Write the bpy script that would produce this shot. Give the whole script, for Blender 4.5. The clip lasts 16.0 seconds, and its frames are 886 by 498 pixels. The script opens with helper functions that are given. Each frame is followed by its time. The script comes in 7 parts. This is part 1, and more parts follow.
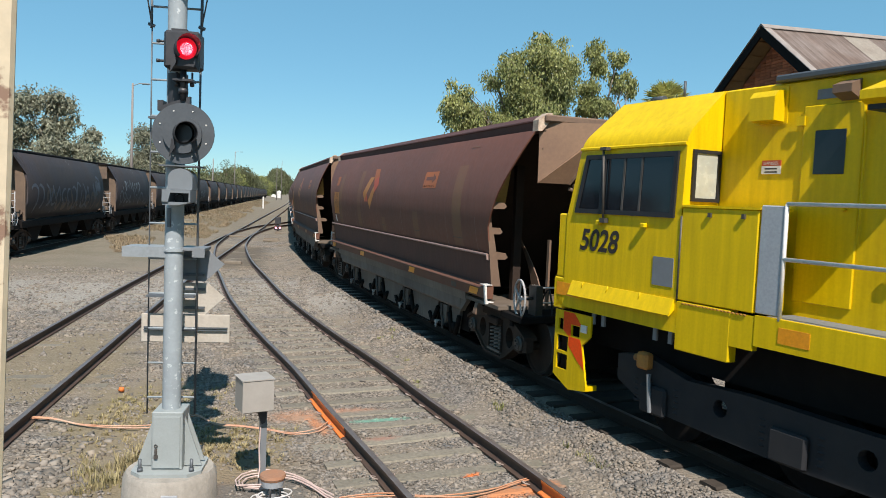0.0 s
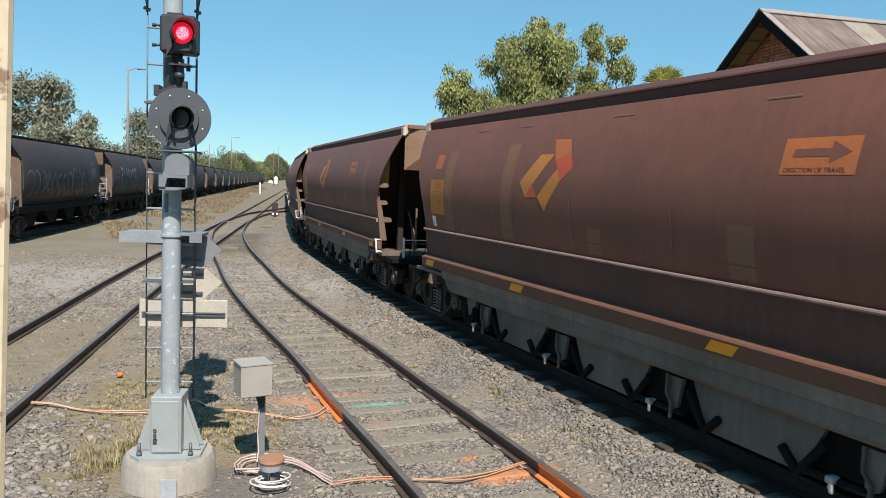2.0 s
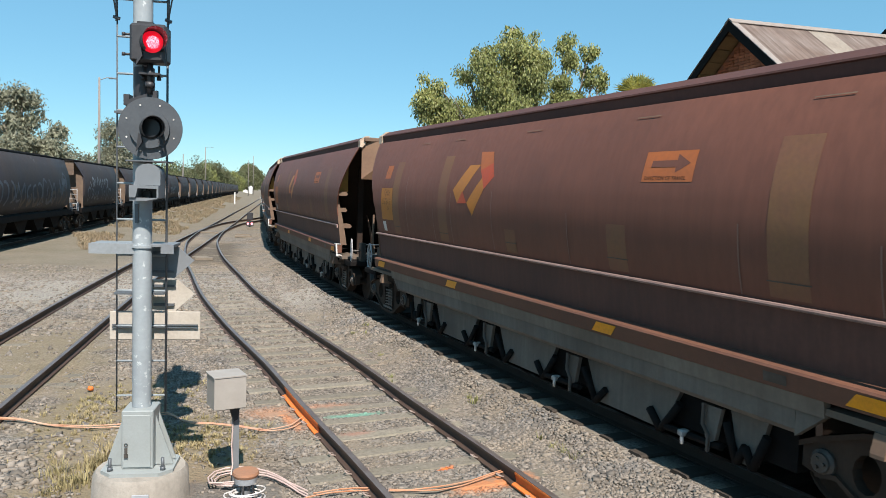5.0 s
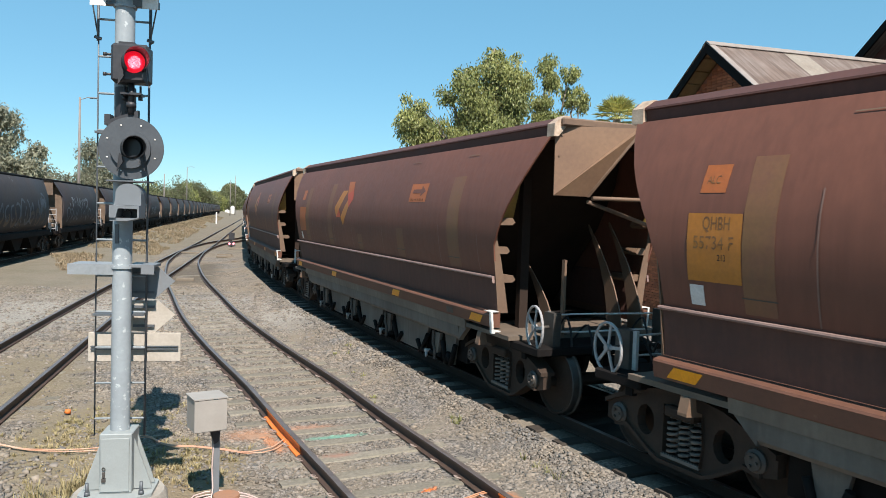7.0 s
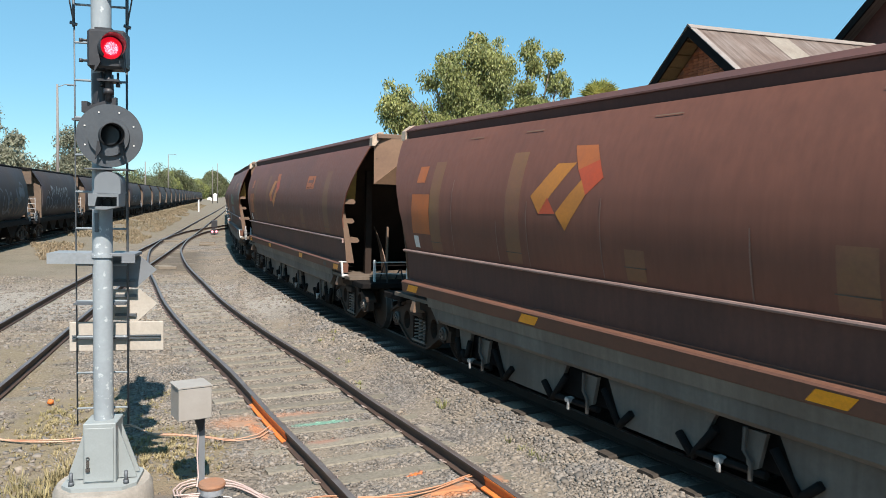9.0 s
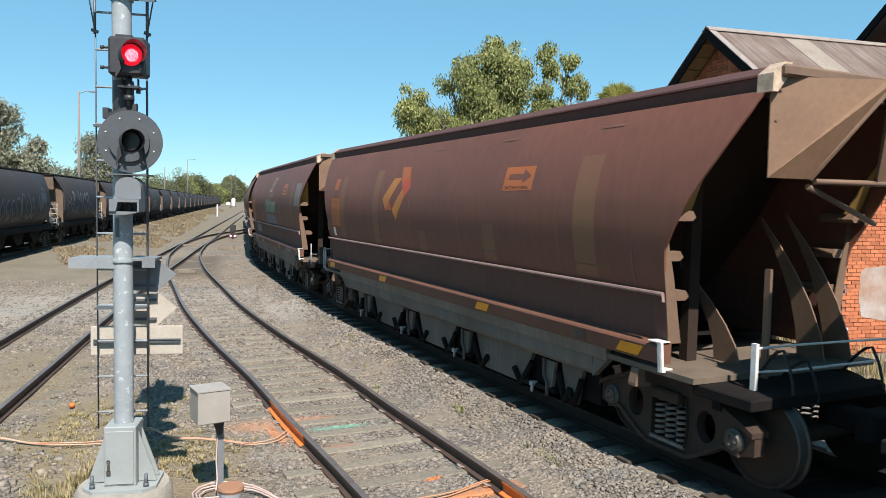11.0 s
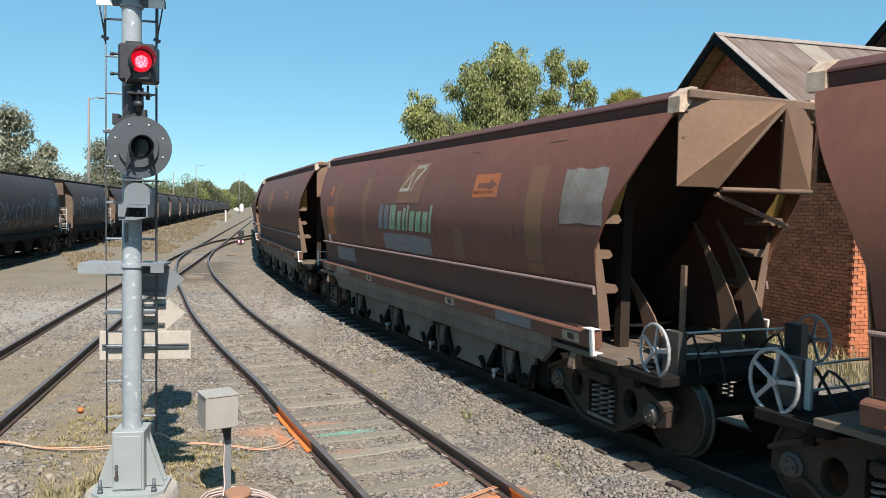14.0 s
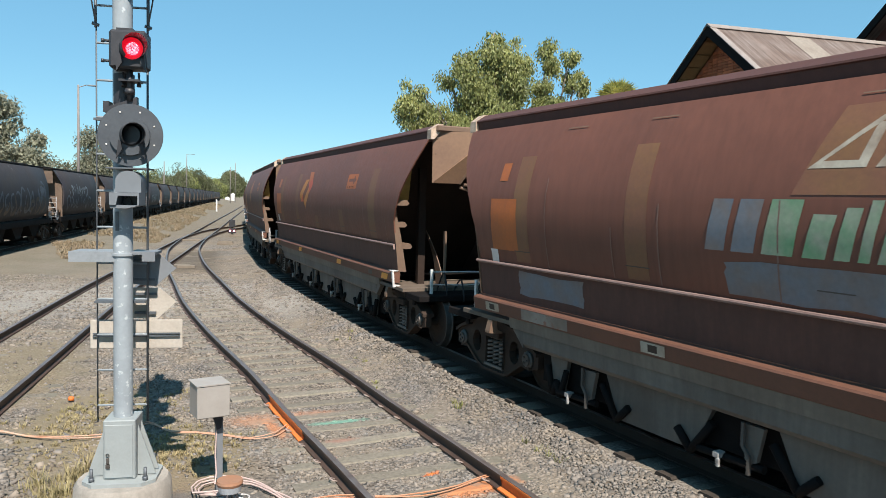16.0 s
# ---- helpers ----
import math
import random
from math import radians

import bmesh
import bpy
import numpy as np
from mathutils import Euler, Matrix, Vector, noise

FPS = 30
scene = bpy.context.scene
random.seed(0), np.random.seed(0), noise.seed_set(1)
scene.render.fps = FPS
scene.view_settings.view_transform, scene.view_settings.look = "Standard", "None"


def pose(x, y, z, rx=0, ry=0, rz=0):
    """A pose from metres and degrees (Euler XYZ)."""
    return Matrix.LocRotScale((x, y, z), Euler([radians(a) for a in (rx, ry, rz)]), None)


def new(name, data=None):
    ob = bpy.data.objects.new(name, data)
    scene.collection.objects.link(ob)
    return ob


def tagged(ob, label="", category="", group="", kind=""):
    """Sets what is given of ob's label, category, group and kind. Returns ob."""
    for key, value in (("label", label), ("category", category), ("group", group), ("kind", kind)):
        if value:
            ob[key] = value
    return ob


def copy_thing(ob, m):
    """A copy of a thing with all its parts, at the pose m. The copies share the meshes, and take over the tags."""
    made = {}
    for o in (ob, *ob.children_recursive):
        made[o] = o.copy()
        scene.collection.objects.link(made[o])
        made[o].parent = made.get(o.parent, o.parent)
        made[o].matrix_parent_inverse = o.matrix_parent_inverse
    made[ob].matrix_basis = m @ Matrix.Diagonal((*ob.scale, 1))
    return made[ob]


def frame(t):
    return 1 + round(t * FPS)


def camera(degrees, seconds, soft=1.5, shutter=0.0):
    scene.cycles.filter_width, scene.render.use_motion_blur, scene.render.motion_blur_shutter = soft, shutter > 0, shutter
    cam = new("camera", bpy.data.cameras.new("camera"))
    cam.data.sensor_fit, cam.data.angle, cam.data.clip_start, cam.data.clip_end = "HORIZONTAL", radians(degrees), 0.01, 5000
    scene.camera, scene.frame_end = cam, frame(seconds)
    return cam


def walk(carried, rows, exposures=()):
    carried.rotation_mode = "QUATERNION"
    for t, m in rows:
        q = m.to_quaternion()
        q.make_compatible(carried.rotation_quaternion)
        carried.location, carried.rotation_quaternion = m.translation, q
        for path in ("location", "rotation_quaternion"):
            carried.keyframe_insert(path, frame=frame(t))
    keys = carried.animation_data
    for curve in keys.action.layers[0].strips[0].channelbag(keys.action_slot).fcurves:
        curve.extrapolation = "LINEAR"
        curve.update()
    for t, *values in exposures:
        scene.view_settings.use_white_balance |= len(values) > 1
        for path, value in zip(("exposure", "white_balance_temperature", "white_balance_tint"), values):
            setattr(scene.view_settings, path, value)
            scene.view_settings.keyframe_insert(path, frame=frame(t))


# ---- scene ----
# ---- camera and its path: a hand-held camera on a platform beside the yard ----
EYE_Z = 3.03
cam = camera(62.0, 16.0, soft=0.6, shutter=0.08)
PATH = [
    (0, -0.000, -0.000, 3.030, -11.90, -3.86, -2.30),
    (0.5, 0.003, -0.004, 3.028, -12.49, -3.83, -2.24),
    (1, 0.003, -0.018, 3.029, -12.45, -4.33, -2.19),
    (1.5, -0.008, -0.007, 3.021, -12.22, -4.78, -2.25),
    (2, -0.003, -0.011, 3.023, -12.11, -4.95, -2.26),
    (2.5, -0.002, -0.015, 3.021, -11.96, -4.94, -2.33),
    (3, 0.004, -0.010, 3.023, -12.43, -4.69, -2.34),
    (3.5, 0.013, -0.000, 3.021, -13.02, -4.65, -2.18),
    (4, 0.019, -0.003, 3.022, -13.31, -4.75, -1.98),
    (6.5, 0.011, -0.006, 3.030, -15.03, -2.80, -2.03),
    (7, 0.017, -0.009, 3.027, -15.29, -2.65, -1.87),
    (7.5, 0.026, -0.013, 3.028, -15.62, -2.82, -1.68),
    (8, 0.029, -0.015, 3.027, -16.12, -3.38, -1.52),
    (8.5, 0.031, -0.018, 3.029, -16.63, -3.61, -1.53),
    (9, 0.029, -0.016, 3.025, -16.52, -3.73, -1.35),
    (11.5, 0.026, -0.008, 3.028, -15.10, -3.42, -1.19),
    (12, 0.030, -0.008, 3.023, -15.20, -3.48, -1.12),
    (12.5, 0.030, -0.004, 3.021, -14.96, -3.59, -1.13),
    (13, 0.026, -0.008, 3.027, -14.67, -3.38, -1.22),
    (13.5, 0.026, -0.007, 3.028, -14.52, -3.14, -1.22),
    (14, 0.025, -0.007, 3.026, -14.63, -3.02, -1.20),
    (14.5, 0.020, -0.004, 3.026, -14.64, -3.05, -1.24),
    (15, 0.013, -0.018, 3.025, -14.40, -3.22, -1.52),
    (15.5, 0.010, -0.007, 3.025, -14.80, -3.47, -1.66),
    (16, 0.017, -0.009, 3.020, -15.26, -3.74, -1.50),
]

walk(cam, [(t, pose(x, y, z, 90 + pitch, roll, yaw)) for t, x, y, z, yaw, pitch, roll in PATH],
     [(0, 0.62), (1.5, 0.68), (2.5, 0.74), (4, 0.8), (6.5, 0.82), (9, 0.87), (12, 0.83), (16, 0.8)])

# ---- sky and sun ----
SUN_ELEVATION, SUN_AZIMUTH = 50.0, 177.8   # degrees; azimuth clockwise from +y, where the sun stands
world = bpy.data.worlds.new("sky")
scene.world = world
world.use_nodes = True
nt = world.node_tree
sky = nt.nodes.new("ShaderNodeTexSky")
sky.sky_type = 'NISHITA'
sky.sun_disc = False
sky.sun_elevation = radians(SUN_ELEVATION)
sky.sun_rotation = radians(SUN_AZIMUTH)
sky.air_density, sky.dust_density, sky.ozone_density = 0.9, 0.0, 3.0
nt.nodes["Background"].inputs[1].default_value = 0.073
tint = nt.nodes.new("ShaderNodeMix")
tint.data_type, tint.blend_type = 'RGBA', 'MULTIPLY'
tint.inputs[0].default_value = 1.0
tint.inputs[7].default_value = (0.91, 1.125, 1.1, 1)
nt.links.new(sky.outputs[0], tint.inputs[6])
even = nt.nodes.new("ShaderNodeMix")      # a clear, even, slightly milky summer sky
even.data_type = 'RGBA'
even.inputs[0].default_value = 0.5
even.inputs[7].default_value = (1.6, 4.45, 6.45, 1)
nt.links.new(tint.outputs[2], even.inputs[6])
nt.links.new(even.outputs[2], nt.nodes["Background"].inputs[0])
sun = new("sun", bpy.data.lights.new("sun", 'SUN'))
sun.data.energy, sun.data.angle, sun.data.color = 5.0, radians(0.53), (1.0, 0.92, 0.845)
sun.matrix_world = pose(0, 0, 40, 90 - SUN_ELEVATION, 0, -SUN_AZIMUTH + 180)

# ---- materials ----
ALBEDO_SCALE = 0.8      # every base colour darkened, so shade reads deeper beside the sky

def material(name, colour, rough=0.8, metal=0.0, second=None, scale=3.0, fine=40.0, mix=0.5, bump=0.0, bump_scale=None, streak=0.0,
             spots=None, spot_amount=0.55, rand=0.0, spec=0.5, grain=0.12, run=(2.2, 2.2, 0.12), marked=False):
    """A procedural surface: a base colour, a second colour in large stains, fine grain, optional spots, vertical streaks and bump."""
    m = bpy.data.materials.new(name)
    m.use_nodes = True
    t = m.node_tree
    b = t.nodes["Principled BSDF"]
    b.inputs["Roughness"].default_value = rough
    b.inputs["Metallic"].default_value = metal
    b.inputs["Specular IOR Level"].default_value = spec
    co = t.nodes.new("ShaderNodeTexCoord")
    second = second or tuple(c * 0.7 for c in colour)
    colour, second = (tuple(c * ALBEDO_SCALE for c in v) for v in (colour, second))

    def tex(sc, detail=4.0, stretch=None):
        n = t.nodes.new("ShaderNodeTexNoise")
        n.inputs["Scale"].default_value = sc
        n.inputs["Detail"].default_value = detail
        n.inputs["Roughness"].default_value = 0.6
        if stretch:
            mp = t.nodes.new("ShaderNodeMapping")
            mp.inputs["Scale"].default_value = stretch
            t.links.new(co.outputs["Object"], mp.inputs["Vector"])
            t.links.new(mp.outputs["Vector"], n.inputs["Vector"])
        else:
            t.links.new(co.outputs["Object"], n.inputs["Vector"])
        return n.outputs["Fac"]

    def ramp(sock, lo, hi):
        r = t.nodes.new("ShaderNodeMapRange")
        r.inputs["From Min"].default_value, r.inputs["From Max"].default_value = lo, hi
        t.links.new(sock, r.inputs["Value"])
        return r.outputs["Result"]

    def blend(a, c, fac, mode='MIX'):
        x = t.nodes.new("ShaderNodeMix")
        x.data_type, x.blend_type = 'RGBA', mode
        for sock, v in ((x.inputs[6], a), (x.inputs[7], c)):
            if isinstance(v, tuple):
                sock.default_value = (*v, 1)
            else:
                t.links.new(v, sock)
        if isinstance(fac, float):
            x.inputs[0].default_value = fac
        else:
            t.links.new(fac, x.inputs[0])
        return x.outputs[2]

    big = ramp(tex(scale), 0.5 - 0.22, 0.5 + 0.22)
    scaled = t.nodes.new("ShaderNodeMath")
    scaled.operation = 'MULTIPLY'
    scaled.inputs[1].default_value = mix * 1.6
    scaled.use_clamp = True
    t.links.new(big, scaled.inputs[0])
    col = blend(colour, second, scaled.outputs[0])
    small = tex(fine, 3.0)
    speck = blend((1 - grain,) * 3, (1 + grain,) * 3, ramp(small, 0.25, 0.75))
    col = blend(col, speck, 1.0, 'MULTIPLY')
    if streak:
        st = ramp(tex(5.0, 4.0, run), 0.35, 0.75)
        col = blend(col, tuple(c * 0.5 for c in second), scaled_by(t, st, streak))
    if spots:
        sp = ramp(tex(scale * 3.1, 6.0), spot_amount, spot_amount + 0.06)
        col = blend(col, spots, sp)
    if rand:
        oi = t.nodes.new("ShaderNodeObjectInfo")
        ge = t.nodes.new("ShaderNodeNewGeometry")
        ad = t.nodes.new("ShaderNodeMath")
        ad.operation = 'ADD'
        t.links.new(oi.outputs["Random"], ad.inputs[0])
        t.links.new(ge.outputs["Random Per Island"], ad.inputs[1])
        fr = t.nodes.new("ShaderNodeMath")
        fr.operation = 'FRACT'
        t.links.new(ad.outputs[0], fr.inputs[0])
        v = blend(tuple([1 - rand] * 3), tuple([1 + rand] * 3), fr.outputs[0])
        col = blend(col, v, 1.0, 'MULTIPLY')
    if marked:
        col = marking_paint(t, col)
    t.links.new(col, b.inputs["Base Color"])
    rr = t.nodes.new("ShaderNodeMapRange")
    rr.inputs["To Min"].default_value, rr.inputs["To Max"].default_value = max(0.03, rough - 0.12), min(1.0, rough + 0.12)
    t.links.new(small, rr.inputs["Value"])
    t.links.new(rr.outputs["Result"], b.inputs["Roughness"])
    if bump:
        bp = t.nodes.new("ShaderNodeBump")
        bp.inputs["Strength"].default_value = bump
        bp.inputs["Distance"].default_value = 0.02
        t.links.new(tex(bump_scale or fine, 5.0), bp.inputs["Height"])
        t.links.new(bp.outputs["Normal"], b.inputs["Normal"])
    return m


def scaled_by(t, sock, k):
    n = t.nodes.new("ShaderNodeMath")
    n.operation = 'MULTIPLY'
    n.inputs[1].default_value = k
    t.links.new(sock, n.inputs[0])
    return n.outputs[0]


PAINT_MARKS = [((0.2, 10.1), (0.5, 0.4), 0.1, (0.40, 0.20, 0.11), 0.55), ((0.95, 10.35), (0.62, 0.2), 0.1, (0.36, 0.19, 0.12), 0.6),
               ((0.48, 9.65), (0.14, 0.6), 0.2, (0.50, 0.18, 0.06), 0.55), ((1.32, 9.85), (0.6, 0.11), 0.15, (0.15, 0.33, 0.25), 0.75),
               ((2.35, 7.2), (0.5, 0.22), 0.3, (0.46, 0.17, 0.06), 0.75), ((2.08, 7.72), (0.13, 0.07), 0.3, (0.7, 0.16, 0.02), 0.9),
               ((2.75, 7.35), (0.3, 0.25), 0.3, (0.55, 0.17, 0.04), 0.7), ((1.25, 9.05), (0.3, 0.12), 0.2, (0.3, 0.13, 0.09), 0.5)]

def marking_paint(t, col):
    """Sprayed survey marks over whatever lies on the ground: soft ragged patches at fixed places in the yard."""
    at = t.nodes.new("ShaderNodeNewGeometry").outputs["Position"]
    n = t.nodes.new("ShaderNodeTexNoise")
    n.inputs["Scale"].default_value, n.inputs["Detail"].default_value = 14.0, 4.0
    t.links.new(at, n.inputs["Vector"])
    for (x, y), (lx, ly), turn, paint, cover in PAINT_MARKS:
        mp = t.nodes.new("ShaderNodeMapping")
        mp.vector_type = 'TEXTURE'
        mp.inputs["Location"].default_value = (x, y, 0)
        mp.inputs["Rotation"].default_value = (0, 0, turn)
        mp.inputs["Scale"].default_value = (lx, ly, 50)
        t.links.new(at, mp.inputs["Vector"])
        ln = t.nodes.new("ShaderNodeVectorMath")
        ln.operation = 'LENGTH'
        t.links.new(mp.outputs["Vector"], ln.inputs[0])
        ad = t.nodes.new("ShaderNodeMath")
        ad.operation = 'MULTIPLY_ADD'
        ad.inputs[1].default_value = 1.1
        t.links.new(n.outputs["Fac"], ad.inputs[0])
        t.links.new(ln.outputs["Value"], ad.inputs[2])
        r = t.nodes.new("ShaderNodeMapRange")
        r.inputs["From Min"].default_value, r.inputs["From Max"].default_value = 1.5, 0.85
        r.inputs["To Max"].default_value = cover
        t.links.new(ad.outputs[0], r.inputs["Value"])
        mx = t.nodes.new("ShaderNodeMix")
        mx.data_type = 'RGBA'
        mx.inputs[7].default_value = (*paint, 1)
        t.links.new(r.outputs["Result"], mx.inputs[0])
        t.links.new(col, mx.inputs[6])
        col = mx.outputs[2]
    return col


def leaf_material(name, colour, second):
    """Foliage: each leaf a little different, some light coming through."""
    m = material(name, colour, 0.55, second=second, scale=0.5, fine=3, rand=0.38, mix=0.8)
    t = m.node_tree
    b = t.nodes["Principled BSDF"]
    tr = t.nodes.new("ShaderNodeBsdfTranslucent")
    t.links.new(b.inputs["Base Color"].links[0].from_socket, tr.inputs["Color"])
    mx = t.nodes.new("ShaderNodeMixShader")
    mx.inputs[0].default_value = 0.22
    t.links.new(b.outputs[0], mx.inputs[1])
    t.links.new(tr.outputs[0], mx.inputs[2])
    t.links.new(mx.outputs[0], t.nodes["Material Output"].inputs[0])
    return m


M = {}
M["rail"] = material("rail", (0.07, 0.042, 0.032), 0.65, 0.2, second=(0.115, 0.07, 0.048), scale=4, fine=60)
M["railhead"] = material("rail head", (0.26, 0.23, 0.215), 0.42, 0.5, second=(0.16, 0.115, 0.095), scale=4, fine=80)
M["sleeper"] = material("sleeper", (0.235, 0.205, 0.165), 0.92, second=(0.18, 0.165, 0.12), scale=1.2, fine=22, bump=0.5, rand=0.2, grain=0.3, marked=True)
M["roofbrown"] = material("dark brown roof edge paint", (0.118, 0.053, 0.043), 0.65, second=(0.085, 0.042, 0.036), scale=0.8, fine=16, streak=0.2, mix=0.5, spec=0.25)
M["brown"] = material("brown wagon paint", (0.222, 0.087, 0.056), 0.55, second=(0.150, 0.065, 0.045), scale=0.5, fine=14, streak=0.3, mix=0.5, grain=0.05, spec=0.3)
M["tan"] = material("dusty end paint", (0.205, 0.128, 0.08), 0.7, second=(0.13, 0.08, 0.055), scale=1.5, fine=20)
# grimy black, deepened to carry the shade beneath the vehicles
M["dark"] = material("underframe grime and shade", (0.010, 0.009, 0.009), 0.9, second=(0.02, 0.0165, 0.0145), scale=3, fine=30, spec=0.12)
M["pale"] = material("pale underframe paint", (0.205, 0.183, 0.155), 0.75, second=(0.118, 0.098, 0.08), scale=1.0, fine=20, mix=0.7, streak=0.4)
M["paletan"] = material("dusty pale flange paint", (0.235, 0.198, 0.155), 0.75, second=(0.15, 0.118, 0.09), scale=1.0, fine=20, mix=0.7, streak=0.4)
M["white"] = material("white paint", (0.8, 0.79, 0.77), 0.5, second=(0.6, 0.56, 0.5), scale=6, fine=40)
M["yellow"] = material("yellow loco paint", (0.90, 0.61, 0.0015), 0.4, second=(0.66, 0.43, 0.004), scale=0.9, fine=30, streak=0.36, mix=0.35, grain=0.06, spec=0.22)
M["black"] = material("dark rubber", (0.015, 0.015, 0.017), 0.6)
M["glass"] = material("tinted glass", (0.010, 0.013, 0.018), 0.08, spec=0.45)
M["grey"] = material("weathered tank grey", (0.058, 0.055, 0.067), 0.7, second=(0.074, 0.06, 0.057), scale=0.7, fine=9, streak=0.6, mix=0.8, spec=0.25, grain=0.25, spots=(0.11, 0.105, 0.11), spot_amount=0.67)
M["galv"] = material("galvanised steel", (0.36, 0.40, 0.42), 0.5, 0.0, second=(0.30, 0.335, 0.355), scale=4.5, fine=30, mix=0.8, spots=(0.45, 0.48, 0.49), spot_amount=0.6, grain=0.06)
M["brick"] = material("brick", (0.56, 0.195, 0.085), 0.9, second=(0.43, 0.13, 0.06), scale=2, fine=20, rand=0.25)
M["iron"] = material("rusty roof iron", (0.30, 0.245, 0.215), 0.65, second=(0.19, 0.125, 0.095), scale=0.9, fine=12, mix=0.7, streak=0.9, run=(3.0, 0.1, 0.1))
M["leaf"] = leaf_material("leaf", (0.375, 0.385, 0.13), (0.19, 0.215, 0.07))
M["bark"] = material("bark", (0.32, 0.27, 0.21), 0.9, second=(0.18, 0.14, 0.1), scale=1.5, fine=10)
M["concrete"] = material("concrete", (0.42, 0.385, 0.335), 0.9, second=(0.29, 0.26, 0.22), scale=3, fine=30, bump=0.3, streak=0.3)
M["cream"] = material("flaking cream paint", (0.62, 0.52, 0.37), 0.7, second=(0.55, 0.45, 0.31), scale=4, fine=30, spots=(0.2, 0.12, 0.08), spot_amount=0.58)
M["stone"] = material("crushed stone", (0.180, 0.168, 0.157), 0.95, second=(0.275, 0.225, 0.168), scale=1.3, fine=8, mix=0.6, rand=0.4, marked=True)
M["grass"] = material("dry grass", (0.37, 0.295, 0.165), 0.9, second=(0.235, 0.215, 0.085), scale=0.35, fine=3, mix=0.5, rand=0.25)
M["farleaf"] = leaf_material("grey-green leaf", (0.36, 0.36, 0.25), (0.20, 0.205, 0.14))
M["darkleaf"] = leaf_material("dark olive leaf", (0.20, 0.215, 0.10), (0.11, 0.12, 0.055))
M["orange"] = material("orange marking paint", (0.85, 0.21, 0.025), 0.7, second=(0.62, 0.17, 0.05), scale=9, fine=50)
M["decal"] = material("faded orange decal", (0.50, 0.135, 0.028), 0.55, second=(0.33, 0.105, 0.036), scale=1.6, fine=20, mix=0.5)
M["amber"] = material("amber decal", (0.54, 0.20, 0.02), 0.5, second=(0.42, 0.16, 0.03), scale=2, fine=25)
M["red"] = material("red decal", (0.52, 0.075, 0.02), 0.5, second=(0.40, 0.07, 0.025), scale=2, fine=25)
M["reflector"] = material("amber reflector", (0.95, 0.37, 0.005), 0.35, second=(0.8, 0.29, 0.008), scale=8, fine=40)
M["olive"] = material("golden faded strip", (0.215, 0.108, 0.043), 0.6, second=(0.205, 0.085, 0.050), scale=1.6, fine=20, mix=0.7)
M["patch"] = material("grey-blue overpaint", (0.30, 0.285, 0.25), 0.6, second=(0.19, 0.155, 0.125), scale=2.2, fine=14, mix=0.8, spots=(0.19, 0.10, 0.07), spot_amount=0.6)
M["bluepatch"] = material("worn blue overpaint", (0.165, 0.205, 0.25), 0.6, second=(0.21, 0.17, 0.15), scale=2.5, fine=18, mix=0.7)
M["lettergreen"] = material("faded green lettering", (0.13, 0.33, 0.16), 0.55, second=(0.33, 0.36, 0.27), scale=3, fine=20, mix=0.7)
M["letterwhite"] = material("faded white lettering", (0.50, 0.46, 0.37), 0.6, second=(0.26, 0.19, 0.135), scale=3, fine=20, mix=0.6)
M["ink"] = material("dark lettering", (0.03, 0.02, 0.015), 0.6)
M["steel"] = material("bare dusty steel", (0.11, 0.1, 0.09), 0.55, 0.3, second=(0.055, 0.045, 0.036), scale=6, fine=40)
M["bogie"] = material("grimy cast bogie steel", (0.042, 0.031, 0.025), 0.8, second=(0.088, 0.058, 0.042), scale=2.2, fine=30, mix=0.45, spec=0.15)
M["target"] = material("slate grey signal paint", (0.06, 0.068, 0.078), 0.5, second=(0.08, 0.09, 0.1), scale=6, fine=50)
M["signblack"] = material("signal black", (0.022, 0.022, 0.026), 0.5, second=(0.05, 0.05, 0.055), scale=7, fine=50)
M["plate"] = material("grey sheet metal", (0.22, 0.235, 0.25), 0.55, 0.1, second=(0.18, 0.19, 0.2), scale=5, fine=50, grain=0.05)
M["beige"] = material("sun-bleached board", (0.50, 0.45, 0.385), 0.7, second=(0.42, 0.37, 0.305), scale=5, fine=40)
M["hinge"] = material("pale grey base paint", (0.34, 0.372, 0.368), 0.5, 0.0, second=(0.28, 0.305, 0.30), scale=4, fine=50, grain=0.05, spots=(0.22, 0.2, 0.17), spot_amount=0.68)
M["cable"] = material("orange cable", (0.60, 0.24, 0.12), 0.6, second=(0.58, 0.4, 0.29), scale=1.6, fine=30, mix=0.7)
M["whitecable"] = material("white cable", (0.74, 0.70, 0.67), 0.6)
M["pinkcable"] = material("pale pink cable", (0.66, 0.5, 0.45), 0.6)
M["lid"] = material("rusty orange lid", (0.36, 0.165, 0.085), 0.8, second=(0.3, 0.18, 0.12), scale=8, fine=40)
M["timber"] = material("weathered timber", (0.24, 0.20, 0.155), 0.9, second=(0.16, 0.13, 0.095), scale=3, fine=30)
M["barge"] = material("dark barge board", (0.018, 0.016, 0.015), 0.85, spec=0.08)
M["flash"] = material("bleached flashing", (0.34, 0.30, 0.265), 0.6, second=(0.24, 0.19, 0.165), scale=5, fine=30)
M["soffit"] = material("ochre soffit", (0.30, 0.21, 0.10), 0.8)
M["mortar"] = material("mortar", (0.40, 0.17, 0.10), 0.95)
M["palm"] = leaf_material("palm frond", (0.44, 0.47, 0.14), (0.48, 0.45, 0.15))
M["tankend"] = material("dusty brown tank end", (0.19, 0.125, 0.08), 0.75, second=(0.085, 0.06, 0.045), scale=1.2, fine=12)
